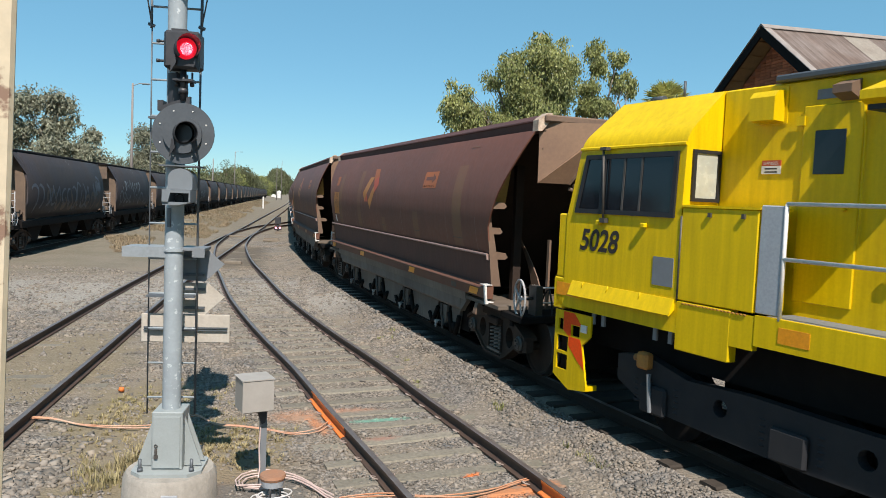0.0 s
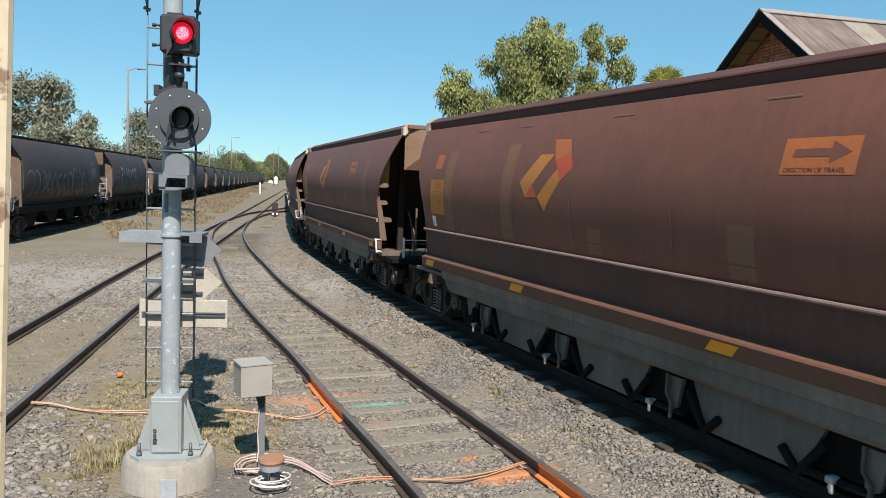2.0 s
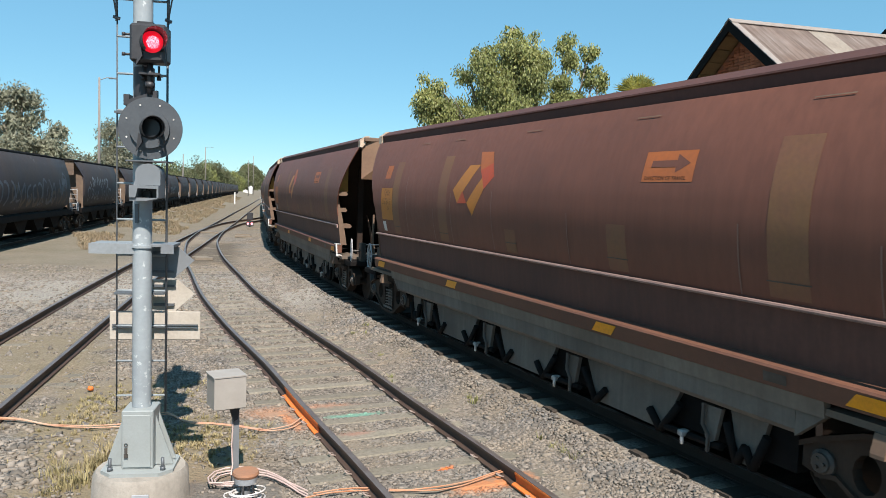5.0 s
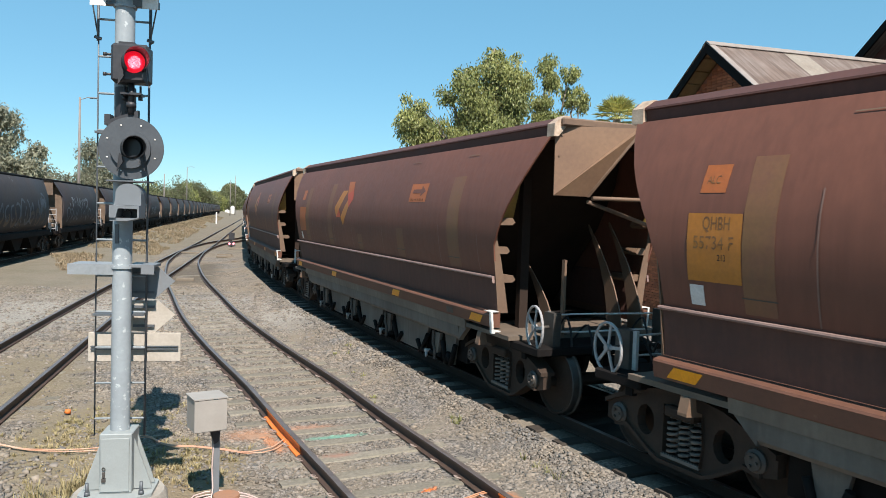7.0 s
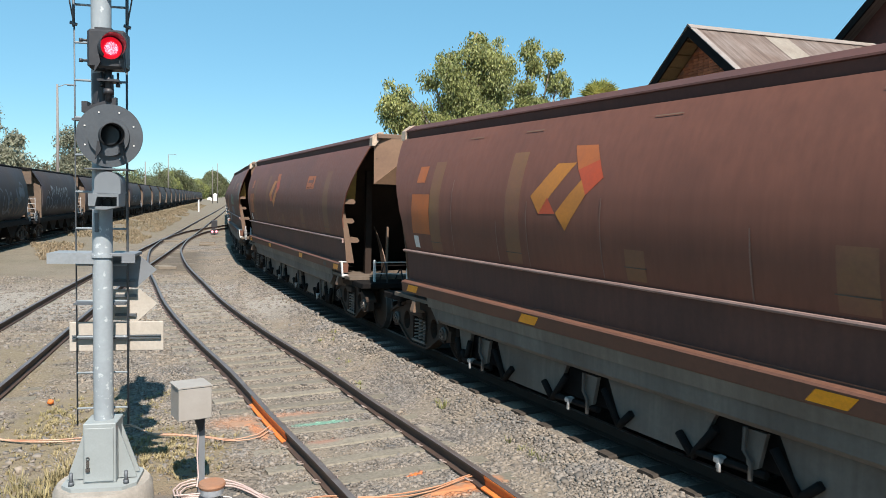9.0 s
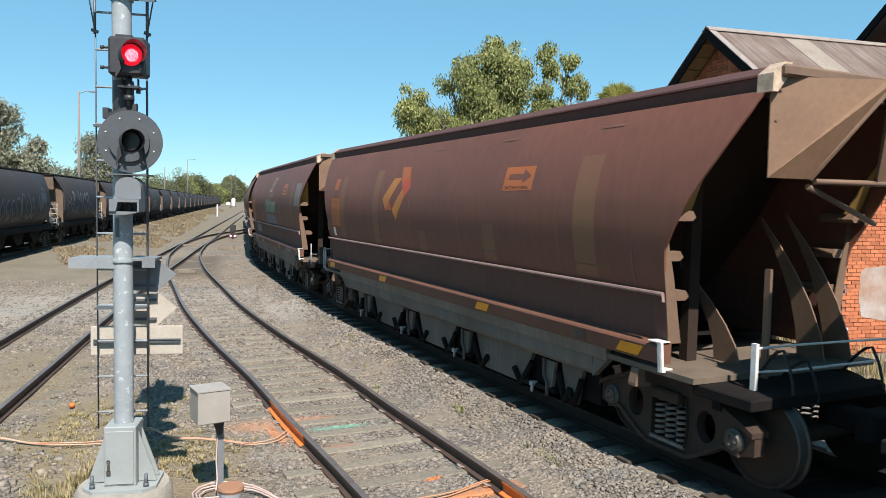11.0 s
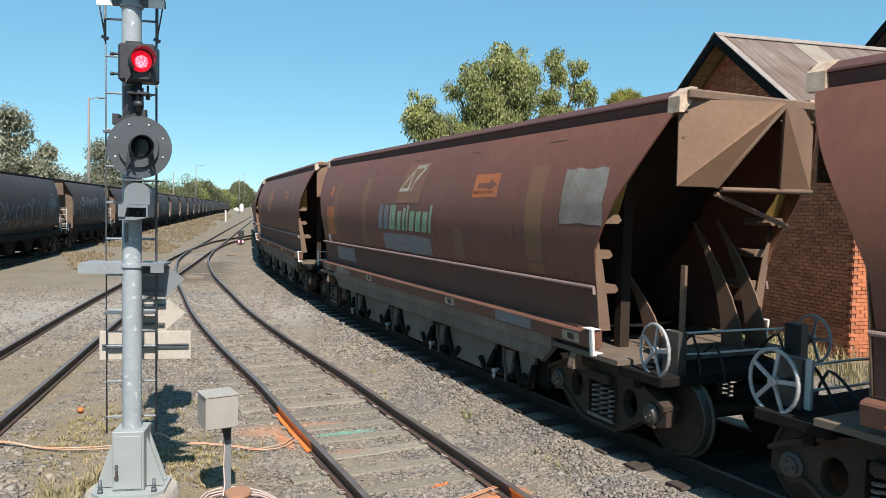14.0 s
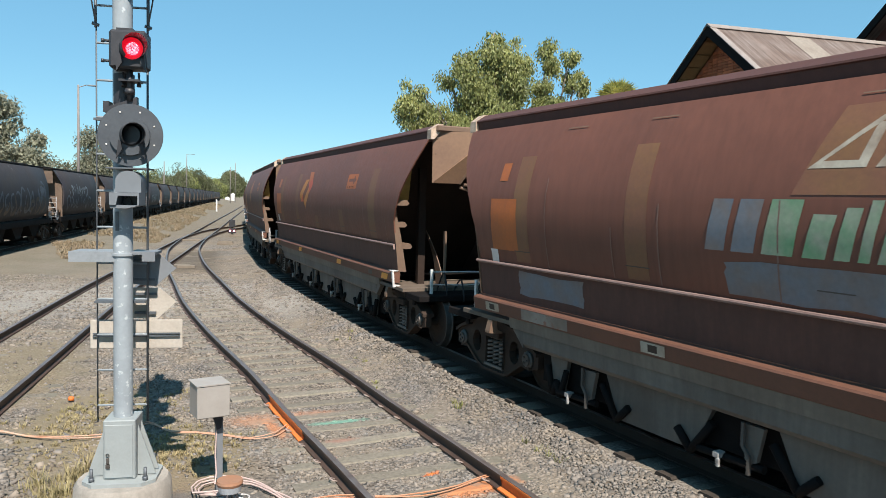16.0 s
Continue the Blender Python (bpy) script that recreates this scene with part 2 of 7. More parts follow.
M["pole"] = material("grey pole", (0.27, 0.24, 0.22), 0.8, second=(0.2, 0.175, 0.155), scale=2, fine=10)
M["orangecable"] = material("orange cable", (0.52, 0.19, 0.075), 0.6, second=(0.5, 0.3, 0.19), scale=3, fine=30, mix=0.7)
M["tin"] = material("beige cabinet paint", (0.39, 0.36, 0.325), 0.55, second=(0.33, 0.30, 0.265), scale=5, fine=40, grain=0.05)

def glow(name, colour, strength):
    m = bpy.data.materials.new(name)
    m.use_nodes = True
    b = m.node_tree.nodes["Principled BSDF"]
    b.inputs["Base Color"].default_value = (*colour, 1)
    b.inputs["Emission Color"].default_value = (*colour, 1)
    b.inputs["Emission Strength"].default_value = strength
    return m


M["led"] = glow("red signal lamp", (0.8, 0.006, 0.025), 0.42)
M["ledcore"] = glow("signal lamp element", (1.0, 0.5, 0.58), 1.8)
M["ledface"] = glow("lit lamp face", (0.9, 0.012, 0.05), 0.95)
M["lamp"] = glow("dwarf signal lamp", (1.0, 0.25, 0.3), 1.2)

# ---- mesh helpers ----
def mesh_of(name, verts, faces, mat=None, smooth=False):
    me = bpy.data.meshes.new(name)
    me.from_pydata([tuple(v) for v in verts], [], [tuple(f) for f in faces])
    me.update()
    if mat:
        me.materials.append(mat)
    if smooth:
        for p in me.polygons:
            p.use_smooth = True
    return me


def crease(bm):
    """Edges that turn by more than about 35 degrees stay sharp in shading."""
    for e in bm.edges:
        if len(e.link_faces) != 2 or e.calc_face_angle(0.0) > 0.6:
            e.smooth = False


def part(name, bm, mat, parent=None, label=""):
    me = bpy.data.meshes.new(name)
    bmesh.ops.recalc_face_normals(bm, faces=bm.faces[:])
    crease(bm)
    bm.to_mesh(me)
    bm.free()
    me.materials.append(M[mat] if isinstance(mat, str) else mat)
    ob = new(name, me)
    if parent:
        ob.parent = parent
    return tagged(ob, label)


def box(bm, x0, x1, y0, y1, z0, z1, m=None, bevel=0.0):
    v = [bm.verts.new((x, y, z)) for x in (x0, x1) for y in (y0, y1) for z in (z0, z1)]
    fs = [bm.faces.new([v[i] for i in f]) for f in ((0, 1, 3, 2), (4, 6, 7, 5), (0, 4, 5, 1), (2, 3, 7, 6), (0, 2, 6, 4), (1, 5, 7, 3))]
    if m is not None:
        bmesh.ops.transform(bm, matrix=m, verts=v)
    if bevel:
        bmesh.ops.bevel(bm, geom=list({e for f in fs for e in f.edges}), offset=bevel, segments=1, affect='EDGES')
    return v


def prism(bm, outline, a, b, axis='y'):
    """A closed outline of (u, v) pushed from a to b along an axis: x (u=y, v=z), y (u=x, v=z), z (u=x, v=y)."""
    def put(u, v, w):
        return {'x': (w, u, v), 'y': (u, w, v), 'z': (u, v, w)}[axis]
    p = [bm.verts.new(put(u, v, a)) for u, v in outline]
    q = [bm.verts.new(put(u, v, b)) for u, v in outline]
    n = len(p)
    bm.faces.new(p)
    bm.faces.new(q[::-1])
    for i in range(n):
        bm.faces.new((p[i], q[i], q[(i + 1) % n], p[(i + 1) % n]))
    return p + q


def tube(bm, p, q, r, n=8, r2=None):
    p, q = Vector(p), Vector(q)
    z = (q - p).normalized()
    x = z.orthogonal().normalized()
    y = z.cross(x)
    r2 = r if r2 is None else r2
    a = [bm.verts.new(p + r * (math.cos(k * 2 * math.pi / n) * x + math.sin(k * 2 * math.pi / n) * y)) for k in range(n)]
    b = [bm.verts.new(q + r2 * (math.cos(k * 2 * math.pi / n) * x + math.sin(k * 2 * math.pi / n) * y)) for k in range(n)]
    bm.faces.new(a[::-1])
    bm.faces.new(b)
    for i in range(n):
        f = bm.faces.new((a[i], a[(i + 1) % n], b[(i + 1) % n], b[i]))
        f.smooth = True
    return a + b


def path_tube(bm, pts, r, n=6):
    """A bent tube through points, in one piece."""
    P = [Vector(p) for p in pts]
    rows, x = [], None
    for i, p in enumerate(P):
        d = (P[min(i + 1, len(P) - 1)] - P[max(i - 1, 0)]).normalized()
        x = d.orthogonal().normalized() if x is None else (x - d * x.dot(d)).normalized()
        y = d.cross(x)
        rows.append([bm.verts.new(p + r * (math.cos(k * 2 * math.pi / n) * x + math.sin(k * 2 * math.pi / n) * y)) for k in range(n)])
    for u, v in zip(rows, rows[1:]):
        for k in range(n):
            f = bm.faces.new((u[k], u[(k + 1) % n], v[(k + 1) % n], v[k]))
            f.smooth = True
    bm.faces.new(rows[0][::-1])
    bm.faces.new(rows[-1])


def ring(bm, centre, axis, radius, r, n=20, k=6):
    c, z = Vector(centre), Vector(axis).normalized()
    x = z.orthogonal().normalized()
    y = z.cross(x)
    rows = []
    for i in range(n):
        a = i * 2 * math.pi / n
        o = math.cos(a) * x + math.sin(a) * y
        rows.append([bm.verts.new(c + o * (radius + r * math.cos(j * 2 * math.pi / k)) + z * r * math.sin(j * 2 * math.pi / k)) for j in range(k)])
    for i in range(n):
        for j in range(k):
            bm.faces.new((rows[i][j], rows[(i + 1) % n][j], rows[(i + 1) % n][(j + 1) % k], rows[i][(j + 1) % k]))


# ---- the plan: the middle, left and train's tracks and the parked train's track ----
RAIL_Z = 0.15            # top of the rails over the ballast
GAUGE = 1.505            # between rail centres
PARK_X, PARK_Z = -11.8, 0.15
BED = 0.17               # the train's track lies on a higher bed of ballast

def smooth_line(pts, step=1.0):
    """A Catmull-Rom line through plan points, as points about a step apart."""
    P = [Vector(p) for p in pts]
    P = [2 * P[0] - P[1]] + P + [2 * P[-1] - P[-2]]
    out = []
    for i in range(1, len(P) - 2):
        a, b, c, d = P[i - 1:i + 3]
        n = max(2, int((c - b).length / step))
        for k in range(n):
            u = k / n
            out.append(0.5 * (2 * b + (c - a) * u + (2 * a - 5 * b + 4 * c - d) * u * u + (3 * b - a - 3 * c + d) * u ** 3))
    return out + [P[-2]]


# the train's track: straight far off, then an arc that eases into a wider one towards and past the platform
TURN_R, TURN_X, TURN_Y, EASE, WIDE_R = 142.5, 1.694, 41.46, 16.8, 204.0
EASE_A = EASE / TURN_R
EASE_P = Vector((TURN_X + TURN_R * (1 - math.cos(EASE_A)), TURN_Y - TURN_R * math.sin(EASE_A)))

def train_track(u):
    """Place on the train's track, u metres from the arc's start towards the camera."""
    if u < 0:
        return Vector((TURN_X, TURN_Y - u))
    if u < EASE:
        a = u / TURN_R
        return Vector((TURN_X + TURN_R * (1 - math.cos(a)), TURN_Y - TURN_R * math.sin(a)))
    a = EASE_A + (u - EASE) / WIDE_R
    return EASE_P + WIDE_R * Vector((math.cos(EASE_A) - math.cos(a), math.sin(EASE_A) - math.sin(a)))


MID = smooth_line([(4.2, -6), (3.0, 1), (2.03, 6.7), (1.36, 10.1), (0.92, 12.5), (0.15, 16.1), (-0.68, 20.7), (-1.33, 25.5), (-2.1, 31.5), (-2.65, 37.6), (-2.93, 43),
                   (-2.9, 52), (-2.3, 60), (-1.4, 66), (0.2, 73), (1.6, 80)])
LEFT = smooth_line([(-3.9, -10), (-3.9, 9), (-3.88, 14), (-3.85, 22), (-3.7, 30), (-3.45, 38), (-3.15, 48), (-2.7, 60), (-2.0, 90), (-0.5, 150), (1.0, 220)], 1.5)
RIGHT = [train_track(u) for u in range(150, -220, -2)]
PARKED = [Vector((PARK_X, -20 + 3 * k)) for k in range(150)]
TRACKS = {"mid": MID, "left": LEFT, "right": RIGHT, "parked": PARKED}

def along(line, spacing, y0, y1):
    """Points at even spacing along a plan line between two y values, with the unit heading."""
    out, left = [], 0.0
    for p, q in zip(line, line[1:]):
        d = q - p
        n = d.length
        while left < n:
            c = p + d * (left / n)
            if y0 <= c.y <= y1:
                out.append((c, d / n))
            left += spacing
        left -= n
    return out


# ---- ground: one sheet to the horizon ----
def smoothstep(a, b, v):
    v = min(1.0, max(0.0, (v - a) / (b - a)))
    return v * v * (3 - 2 * v)


BED_Y = [p.y for p in RIGHT]
BED_X = [p.x for p in RIGHT]

def ground_z(x, y):
    """Gentle unevenness, a slight bank under the parked train and open country beyond."""
    near = 1.0 - smoothstep(40, 90, abs(y - 20))
    z = -0.02 + 0.02 * near * noise.noise((x * 0.6, y * 0.6, 0.0)) + 0.012 * near * noise.noise((x * 2.1, y * 2.1, 4.0))
    bank = smoothstep(-7.2, -9.8, x) * (1 - smoothstep(-14, -17, x))
    z += BED * (1 - smoothstep(1.3, 2.5, abs(x - float(np.interp(y, BED_Y, BED_X))))) * smoothstep(70, 45, y)
    z += 0.02 * bank + 0.1 * math.exp(-((x + 8.0) / 1.6) ** 2) * smoothstep(22, 45, y) + 0.5 * math.exp(-((x + 8.0) / 1.7) ** 2) * smoothstep(52, 75, y)
    return z


def ground_material():
    m = bpy.data.materials.new("ballast and dust")
    m.use_nodes = True
    t = m.node_tree
    b = t.nodes["Principled BSDF"]
    b.inputs["Roughness"].default_value = 0.95
    b.inputs["Specular IOR Level"].default_value = 0.2
    co = t.nodes.new("ShaderNodeTexCoord").outputs["Object"]
    vo = t.nodes.new("ShaderNodeTexVoronoi")
    vo.inputs["Scale"].default_value = 30.0
    t.links.new(co, vo.inputs["Vector"])

    def noise_at(scale, detail=5.0):
        n = t.nodes.new("ShaderNodeTexNoise")
        n.inputs["Scale"].default_value, n.inputs["Detail"].default_value, n.inputs["Roughness"].default_value = scale, detail, 0.65
        t.links.new(co, n.inputs["Vector"])
        return n.outputs["Fac"]

    def rng(s, a, c):
        r = t.nodes.new("ShaderNodeMapRange")
        r.inputs["From Min"].default_value, r.inputs["From Max"].default_value = a, c
        t.links.new(s, r.inputs["Value"])
        return r.outputs["Result"]

    def mix(a, c, f, mode='MIX'):
        x = t.nodes.new("ShaderNodeMix")
        x.data_type, x.blend_type = 'RGBA', mode
        for sock, v in ((x.inputs[6], a), (x.inputs[7], c)):
            if isinstance(v, tuple):
                sock.default_value = (*v, 1)
            else:
                t.links.new(v, sock)
        if isinstance(f, float):
            x.inputs[0].default_value = f
        else:
            t.links.new(f, x.inputs[0])
        return x.outputs[2]

    sep = t.nodes.new("ShaderNodeSeparateColor")
    t.links.new(vo.outputs["Color"], sep.inputs[0])
    stones = mix((0.068, 0.061, 0.055), (0.275, 0.245, 0.210), sep.outputs[0])
    stones = mix(stones, mix((0.8, 0.86, 0.95), (1.1, 1.0, 0.88), rng(noise_at(0.22), 0.35, 0.65)), 1.0, 'MULTIPLY')
    stones = mix(stones, mix((0.78, 0.79, 0.8), (1.3, 1.26, 1.2), rng(noise_at(2.2, 6.0), 0.38, 0.62)), 1.0, 'MULTIPLY')
    dust = mix((0.168, 0.137, 0.102), (0.250, 0.214, 0.168), noise_at(1.3))
    dust = mix(dust, mix((0.7, 0.7, 0.7), (1.25, 1.25, 1.25), noise_at(28.0)), 1.0, 'MULTIPLY')
    col = mix(stones, dust, rng(noise_at(0.33, 6.0), 0.47, 0.60))
    dry = mix((0.20, 0.17, 0.13), (0.145, 0.13, 0.092), rng(noise_at(0.5), 0.35, 0.7))
    dry = mix(dry, mix((0.6, 0.6, 0.6), (1.3, 1.3, 1.3), noise_at(9.0)), 1.0, 'MULTIPLY')
    xyz = t.nodes.new("ShaderNodeSeparateXYZ")
    t.links.new(co, xyz.inputs[0])
    wob = t.nodes.new("ShaderNodeMath")
    wob.operation = 'MULTIPLY_ADD'
    wob.inputs[1].default_value = 5.0
    t.links.new(noise_at(0.4), wob.inputs[0])
    t.links.new(xyz.outputs["X"], wob.inputs[2])
    side = rng(wob.outputs[0], -1.9, -3.4)
    far = rng(xyz.outputs["Y"], 18.0, 34.0)
    both = t.nodes.new("ShaderNodeMath")
    both.operation = 'MULTIPLY'
    t.links.new(side, both.inputs[0])
    t.links.new(far, both.inputs[1])
    silt = mix((0.136, 0.116, 0.084), (0.196, 0.168, 0.124), rng(noise_at(0.7), 0.3, 0.7))
    silt = mix(silt, mix((0.7, 0.7, 0.7), (1.25, 1.25, 1.25), noise_at(11.0)), 1.0, 'MULTIPLY')
    col = mix(col, silt, scaled_by(t, rng(xyz.outputs["Y"], 44.0, 62.0), 0.8))
    col = mix(col, dry, both.outputs[0])
    wy = t.nodes.new("ShaderNodeMath")
    wy.operation = 'MULTIPLY_ADD'
    wy.inputs[1].default_value = 7.0
    t.links.new(noise_at(0.35), wy.inputs[0])
    t.links.new(xyz.outputs["Y"], wy.inputs[2])

    def band(s, a, c, soft):
        m2 = t.nodes.new("ShaderNodeMath")
        m2.operation = 'MULTIPLY'
        t.links.new(rng(s, a, a + soft), m2.inputs[0])
        t.links.new(rng(s, c, c - soft), m2.inputs[1])
        return m2.outputs[0]

    def times(p, q, k=1.0):
        m2 = t.nodes.new("ShaderNodeMath")
        m2.operation = 'MULTIPLY'
        t.links.new(p, m2.inputs[0])
        t.links.new(q, m2.inputs[1])
        return scaled_by(t, m2.outputs[0], k)

    fresh = times(band(wy.outputs[0], 21.5, 31.0, 2.5), band(xyz.outputs["X"], -9.0, 3.2, 1.0), 0.8)
    col = mix(col, mix((0.19, 0.18, 0.162), (0.35, 0.325, 0.285), sep.outputs[1]), fresh)
    dirt = times(band(wy.outputs[0], 32.5, 46.0, 2.0), band(xyz.outputs["X"], -3.6, -0.6, 0.8), 0.8)
    col = mix(col, mix((0.080, 0.064, 0.048), (0.120, 0.100, 0.076), noise_at(3.0)), dirt)
    soil = times(band(wy.outputs[0], 10.4, 12.2, 0.5), band(xyz.outputs["X"], -1.0, 0.1, 0.3), 0.75)
    col = mix(col, mix((0.16, 0.11, 0.075), (0.24, 0.165, 0.115), noise_at(5.0)), soil)
    pad = times(band(xyz.outputs["Y"], 6.7, 7.9, 0.15), band(xyz.outputs["X"], -0.75, 0.35, 0.12), 0.8)
    col = mix(col, mix((0.085, 0.08, 0.074), (0.15, 0.14, 0.125), noise_at(12.0)), pad)
    # trodden soil and matted dead grass round the signal footing, silt over the left track
    matted = mix((0.17, 0.132, 0.088), (0.235, 0.198, 0.125), noise_at(4.0))
    matted = mix(matted, mix((0.62, 0.62, 0.62), (1.3, 1.3, 1.3), noise_at(34.0)), 1.0, 'MULTIPLY')
    for ax, ay, ex, ey, cover in ((-1.95, 10.3, 0.95, 2.2, 0.9), (-0.6, 9.0, 0.9, 1.3, 0.9), (-3.9, 13.6, 1.7, 3.0, 0.7), (-1.7, 7.9, 0.7, 0.9, 0.9)):
        mp = t.nodes.new("ShaderNodeMapping")
        mp.vector_type = 'TEXTURE'
        mp.inputs["Location"].default_value, mp.inputs["Scale"].default_value = (ax, ay, 0), (ex, ey, 50)
        t.links.new(co, mp.inputs["Vector"])
        ln = t.nodes.new("ShaderNodeVectorMath")
        ln.operation = 'LENGTH'
        t.links.new(mp.outputs["Vector"], ln.inputs[0])
        rag = t.nodes.new("ShaderNodeMath")
        rag.operation = 'MULTIPLY_ADD'
        rag.inputs[1].default_value = 1.2
        t.links.new(noise_at(1.6), rag.inputs[0])
        t.links.new(ln.outputs["Value"], rag.inputs[2])
        col = mix(col, matted, scaled_by(t, rng(rag.outputs[0], 1.65, 1.25), cover))
    # shade under the train painted dark into the ballast, with oil and brake dust
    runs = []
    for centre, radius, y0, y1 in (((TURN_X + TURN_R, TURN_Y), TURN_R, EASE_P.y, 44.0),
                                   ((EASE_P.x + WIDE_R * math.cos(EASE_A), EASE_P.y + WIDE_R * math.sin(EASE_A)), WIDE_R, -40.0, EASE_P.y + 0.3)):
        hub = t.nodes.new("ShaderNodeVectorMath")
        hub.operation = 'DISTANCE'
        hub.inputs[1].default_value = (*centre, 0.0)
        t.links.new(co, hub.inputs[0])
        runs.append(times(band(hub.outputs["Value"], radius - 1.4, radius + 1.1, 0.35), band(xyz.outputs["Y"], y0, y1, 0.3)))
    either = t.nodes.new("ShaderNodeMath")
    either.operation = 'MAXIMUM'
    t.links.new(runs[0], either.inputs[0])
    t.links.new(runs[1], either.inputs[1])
    oil_shade = scaled_by(t, either.outputs[0], 0.97)
    col = mix(col, mix((0.014, 0.012, 0.011), (0.034, 0.029, 0.025), noise_at(6.0)), oil_shade)
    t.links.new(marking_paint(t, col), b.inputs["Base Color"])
    hgt = t.nodes.new("ShaderNodeMath")
    hgt.operation = 'MULTIPLY_ADD'
    hgt.inputs[1].default_value = -1.0
    t.links.new(vo.outputs["Distance"], hgt.inputs[0])
    vo.distance = 'CHEBYCHEV'
    t.links.new(noise_at(30.0), hgt.inputs[2])
    bp = t.nodes.new("ShaderNodeBump")
    bp.inputs["Strength"].default_value, bp.inputs["Distance"].default_value = 0.8, 0.02
    t.links.new(hgt.outputs[0], bp.inputs["Height"])
    t.links.new(bp.outputs["Normal"], b.inputs["Normal"])
    return m


def ground():
    xs = [-2500, -900, -300, -120, -60, -35] + [-22 + 0.5 * k for k in range(77)] + [20, 30, 50, 100, 300, 900, 2500]
    ys = [-300, -90, -40, -15, -4] + [0.5 * k for k in range(4, 120)] + [60 + 3 * k for k in range(40)] + [185, 220, 300, 500, 900, 1800, 4000]
    verts = [(x, y, ground_z(x, y)) for y in ys for x in xs]
    n = len(xs)
    faces = [(j * n + i, j * n + i + 1, (j + 1) * n + i + 1, (j + 1) * n + i) for j in range(len(ys) - 1) for i in range(n - 1)]
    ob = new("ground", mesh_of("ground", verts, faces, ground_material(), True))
    tagged(ob, "grey crushed-stone ballast and pale dust with dry grass verges", "ground", kind="structure")
ground()

# ---- rails and sleepers ----
def sweep(bm, line, profile, z=0.0, offset=0.0):
    """A profile of (across, up) carried along a plan line."""
    rows = []
    n = len(line)
    for i in range(n):
        d = (line[min(i + 1, n - 1)] - line[max(i - 1, 0)]).normalized()
        nx, ny = d.y, -d.x
        rows.append([bm.verts.new((line[i].x + nx * (a + offset), line[i].y + ny * (a + offset), z + h)) for a, h in profile])
    k = len(profile)
    for i in range(n - 1):
        for j in range(k):
            bm.faces.new((rows[i][j], rows[i][(j + 1) % k], rows[i + 1][(j + 1) % k], rows[i + 1][j]))
    bm.faces.new(rows[0])
    bm.faces.new(rows[-1][::-1])

RAIL_WEB = [(-0.07, -0.155), (0.07, -0.155), (0.07, -0.14), (0.012, -0.12), (0.012, -0.045), (0.036, -0.034), (0.036, -0.006), (-0.036, -0.006), (-0.036, -0.034), (-0.012, -0.045), (-0.012, -0.12), (-0.07, -0.14)]
RAIL_HEAD = [(-0.034, -0.005), (0.034, -0.005), (0.026, 0.0), (-0.026, 0.0)]
SLEEPER_SPAN = {"mid": (5.0, 46), "left": (8.0, 42), "right": (3.0, 44), "parked": (25, 60)}

def sleeper_mesh(k, mat="sleeper"):
    """A worn timber sleeper, 2.5 m long, with split and rounded ends."""
    rng = random.Random(k)
    bm = bmesh.new()
    n = 7
    rows = []
    for i in range(n):
        x = -1.25 + 2.5 * i / (n - 1)
        w = 0.115 + rng.uniform(-0.012, 0.012)
        h = 0.012 + rng.uniform(-0.008, 0.006)
        o = rng.uniform(-0.008, 0.008)
        rows.append([bm.verts.new(v) for v in ((x, o - w, -0.12), (x, o + w, -0.12), (x, o + w, h - 0.02), (x, o + w - 0.02, h), (x, o - w + 0.02, h), (x, o - w, h - 0.02))])
    for a, c in zip(rows, rows[1:]):
        for j in range(6):
            bm.faces.new((a[j], a[(j + 1) % 6], c[(j + 1) % 6], c[j]))
    bm.faces.new(rows[0])
    bm.faces.new(rows[-1][::-1])
    bmesh.ops.recalc_face_normals(bm, faces=bm.faces[:])
    me = bpy.data.meshes.new("sleeper")
    bm.to_mesh(me)
    bm.free()
    me.materials.append(M[mat])
    return me

# sleepers under the trains: their shade is put into the colour
M["shadesleeper"] = material("sleeper darkened for train shade", (0.045, 0.037, 0.031), 0.9, second=(0.07, 0.057, 0.046), scale=2, fine=22, spec=0.15)
SLEEPERS = [sleeper_mesh(k) for k in range(6)]
SHADED = [sleeper_mesh(k, "shadesleeper") for k in range(6)]

def clip_mesh():
    """A rail clip: a plate with a bent spring bar."""
    bm = bmesh.new()
    path_tube(bm, [(-0.035, -0.04, 0.01), (0.02, -0.035, 0.03), (0.035, 0.0, 0.04), (0.02, 0.035, 0.03), (-0.035, 0.04, 0.012)], 0.009, 5)
    bmesh.ops.recalc_face_normals(bm, faces=bm.faces[:])
    me = bpy.data.meshes.new("rail_clip")
    bm.to_mesh(me)
    bm.free()
    me.materials.append(M["clip"])
    return me

M["clip"] = material("pale rail clip", (0.42, 0.34, 0.30), 0.75, second=(0.22, 0.16, 0.13), scale=9, fine=40)
CLIP = clip_mesh()

# rails under the trains, coloured darker to hold the shade there
M["shaderail"] = material("rail darkened for train shade", (0.035, 0.024, 0.019), 0.75, second=(0.055, 0.036, 0.027), scale=4, fine=60, spec=0.2)

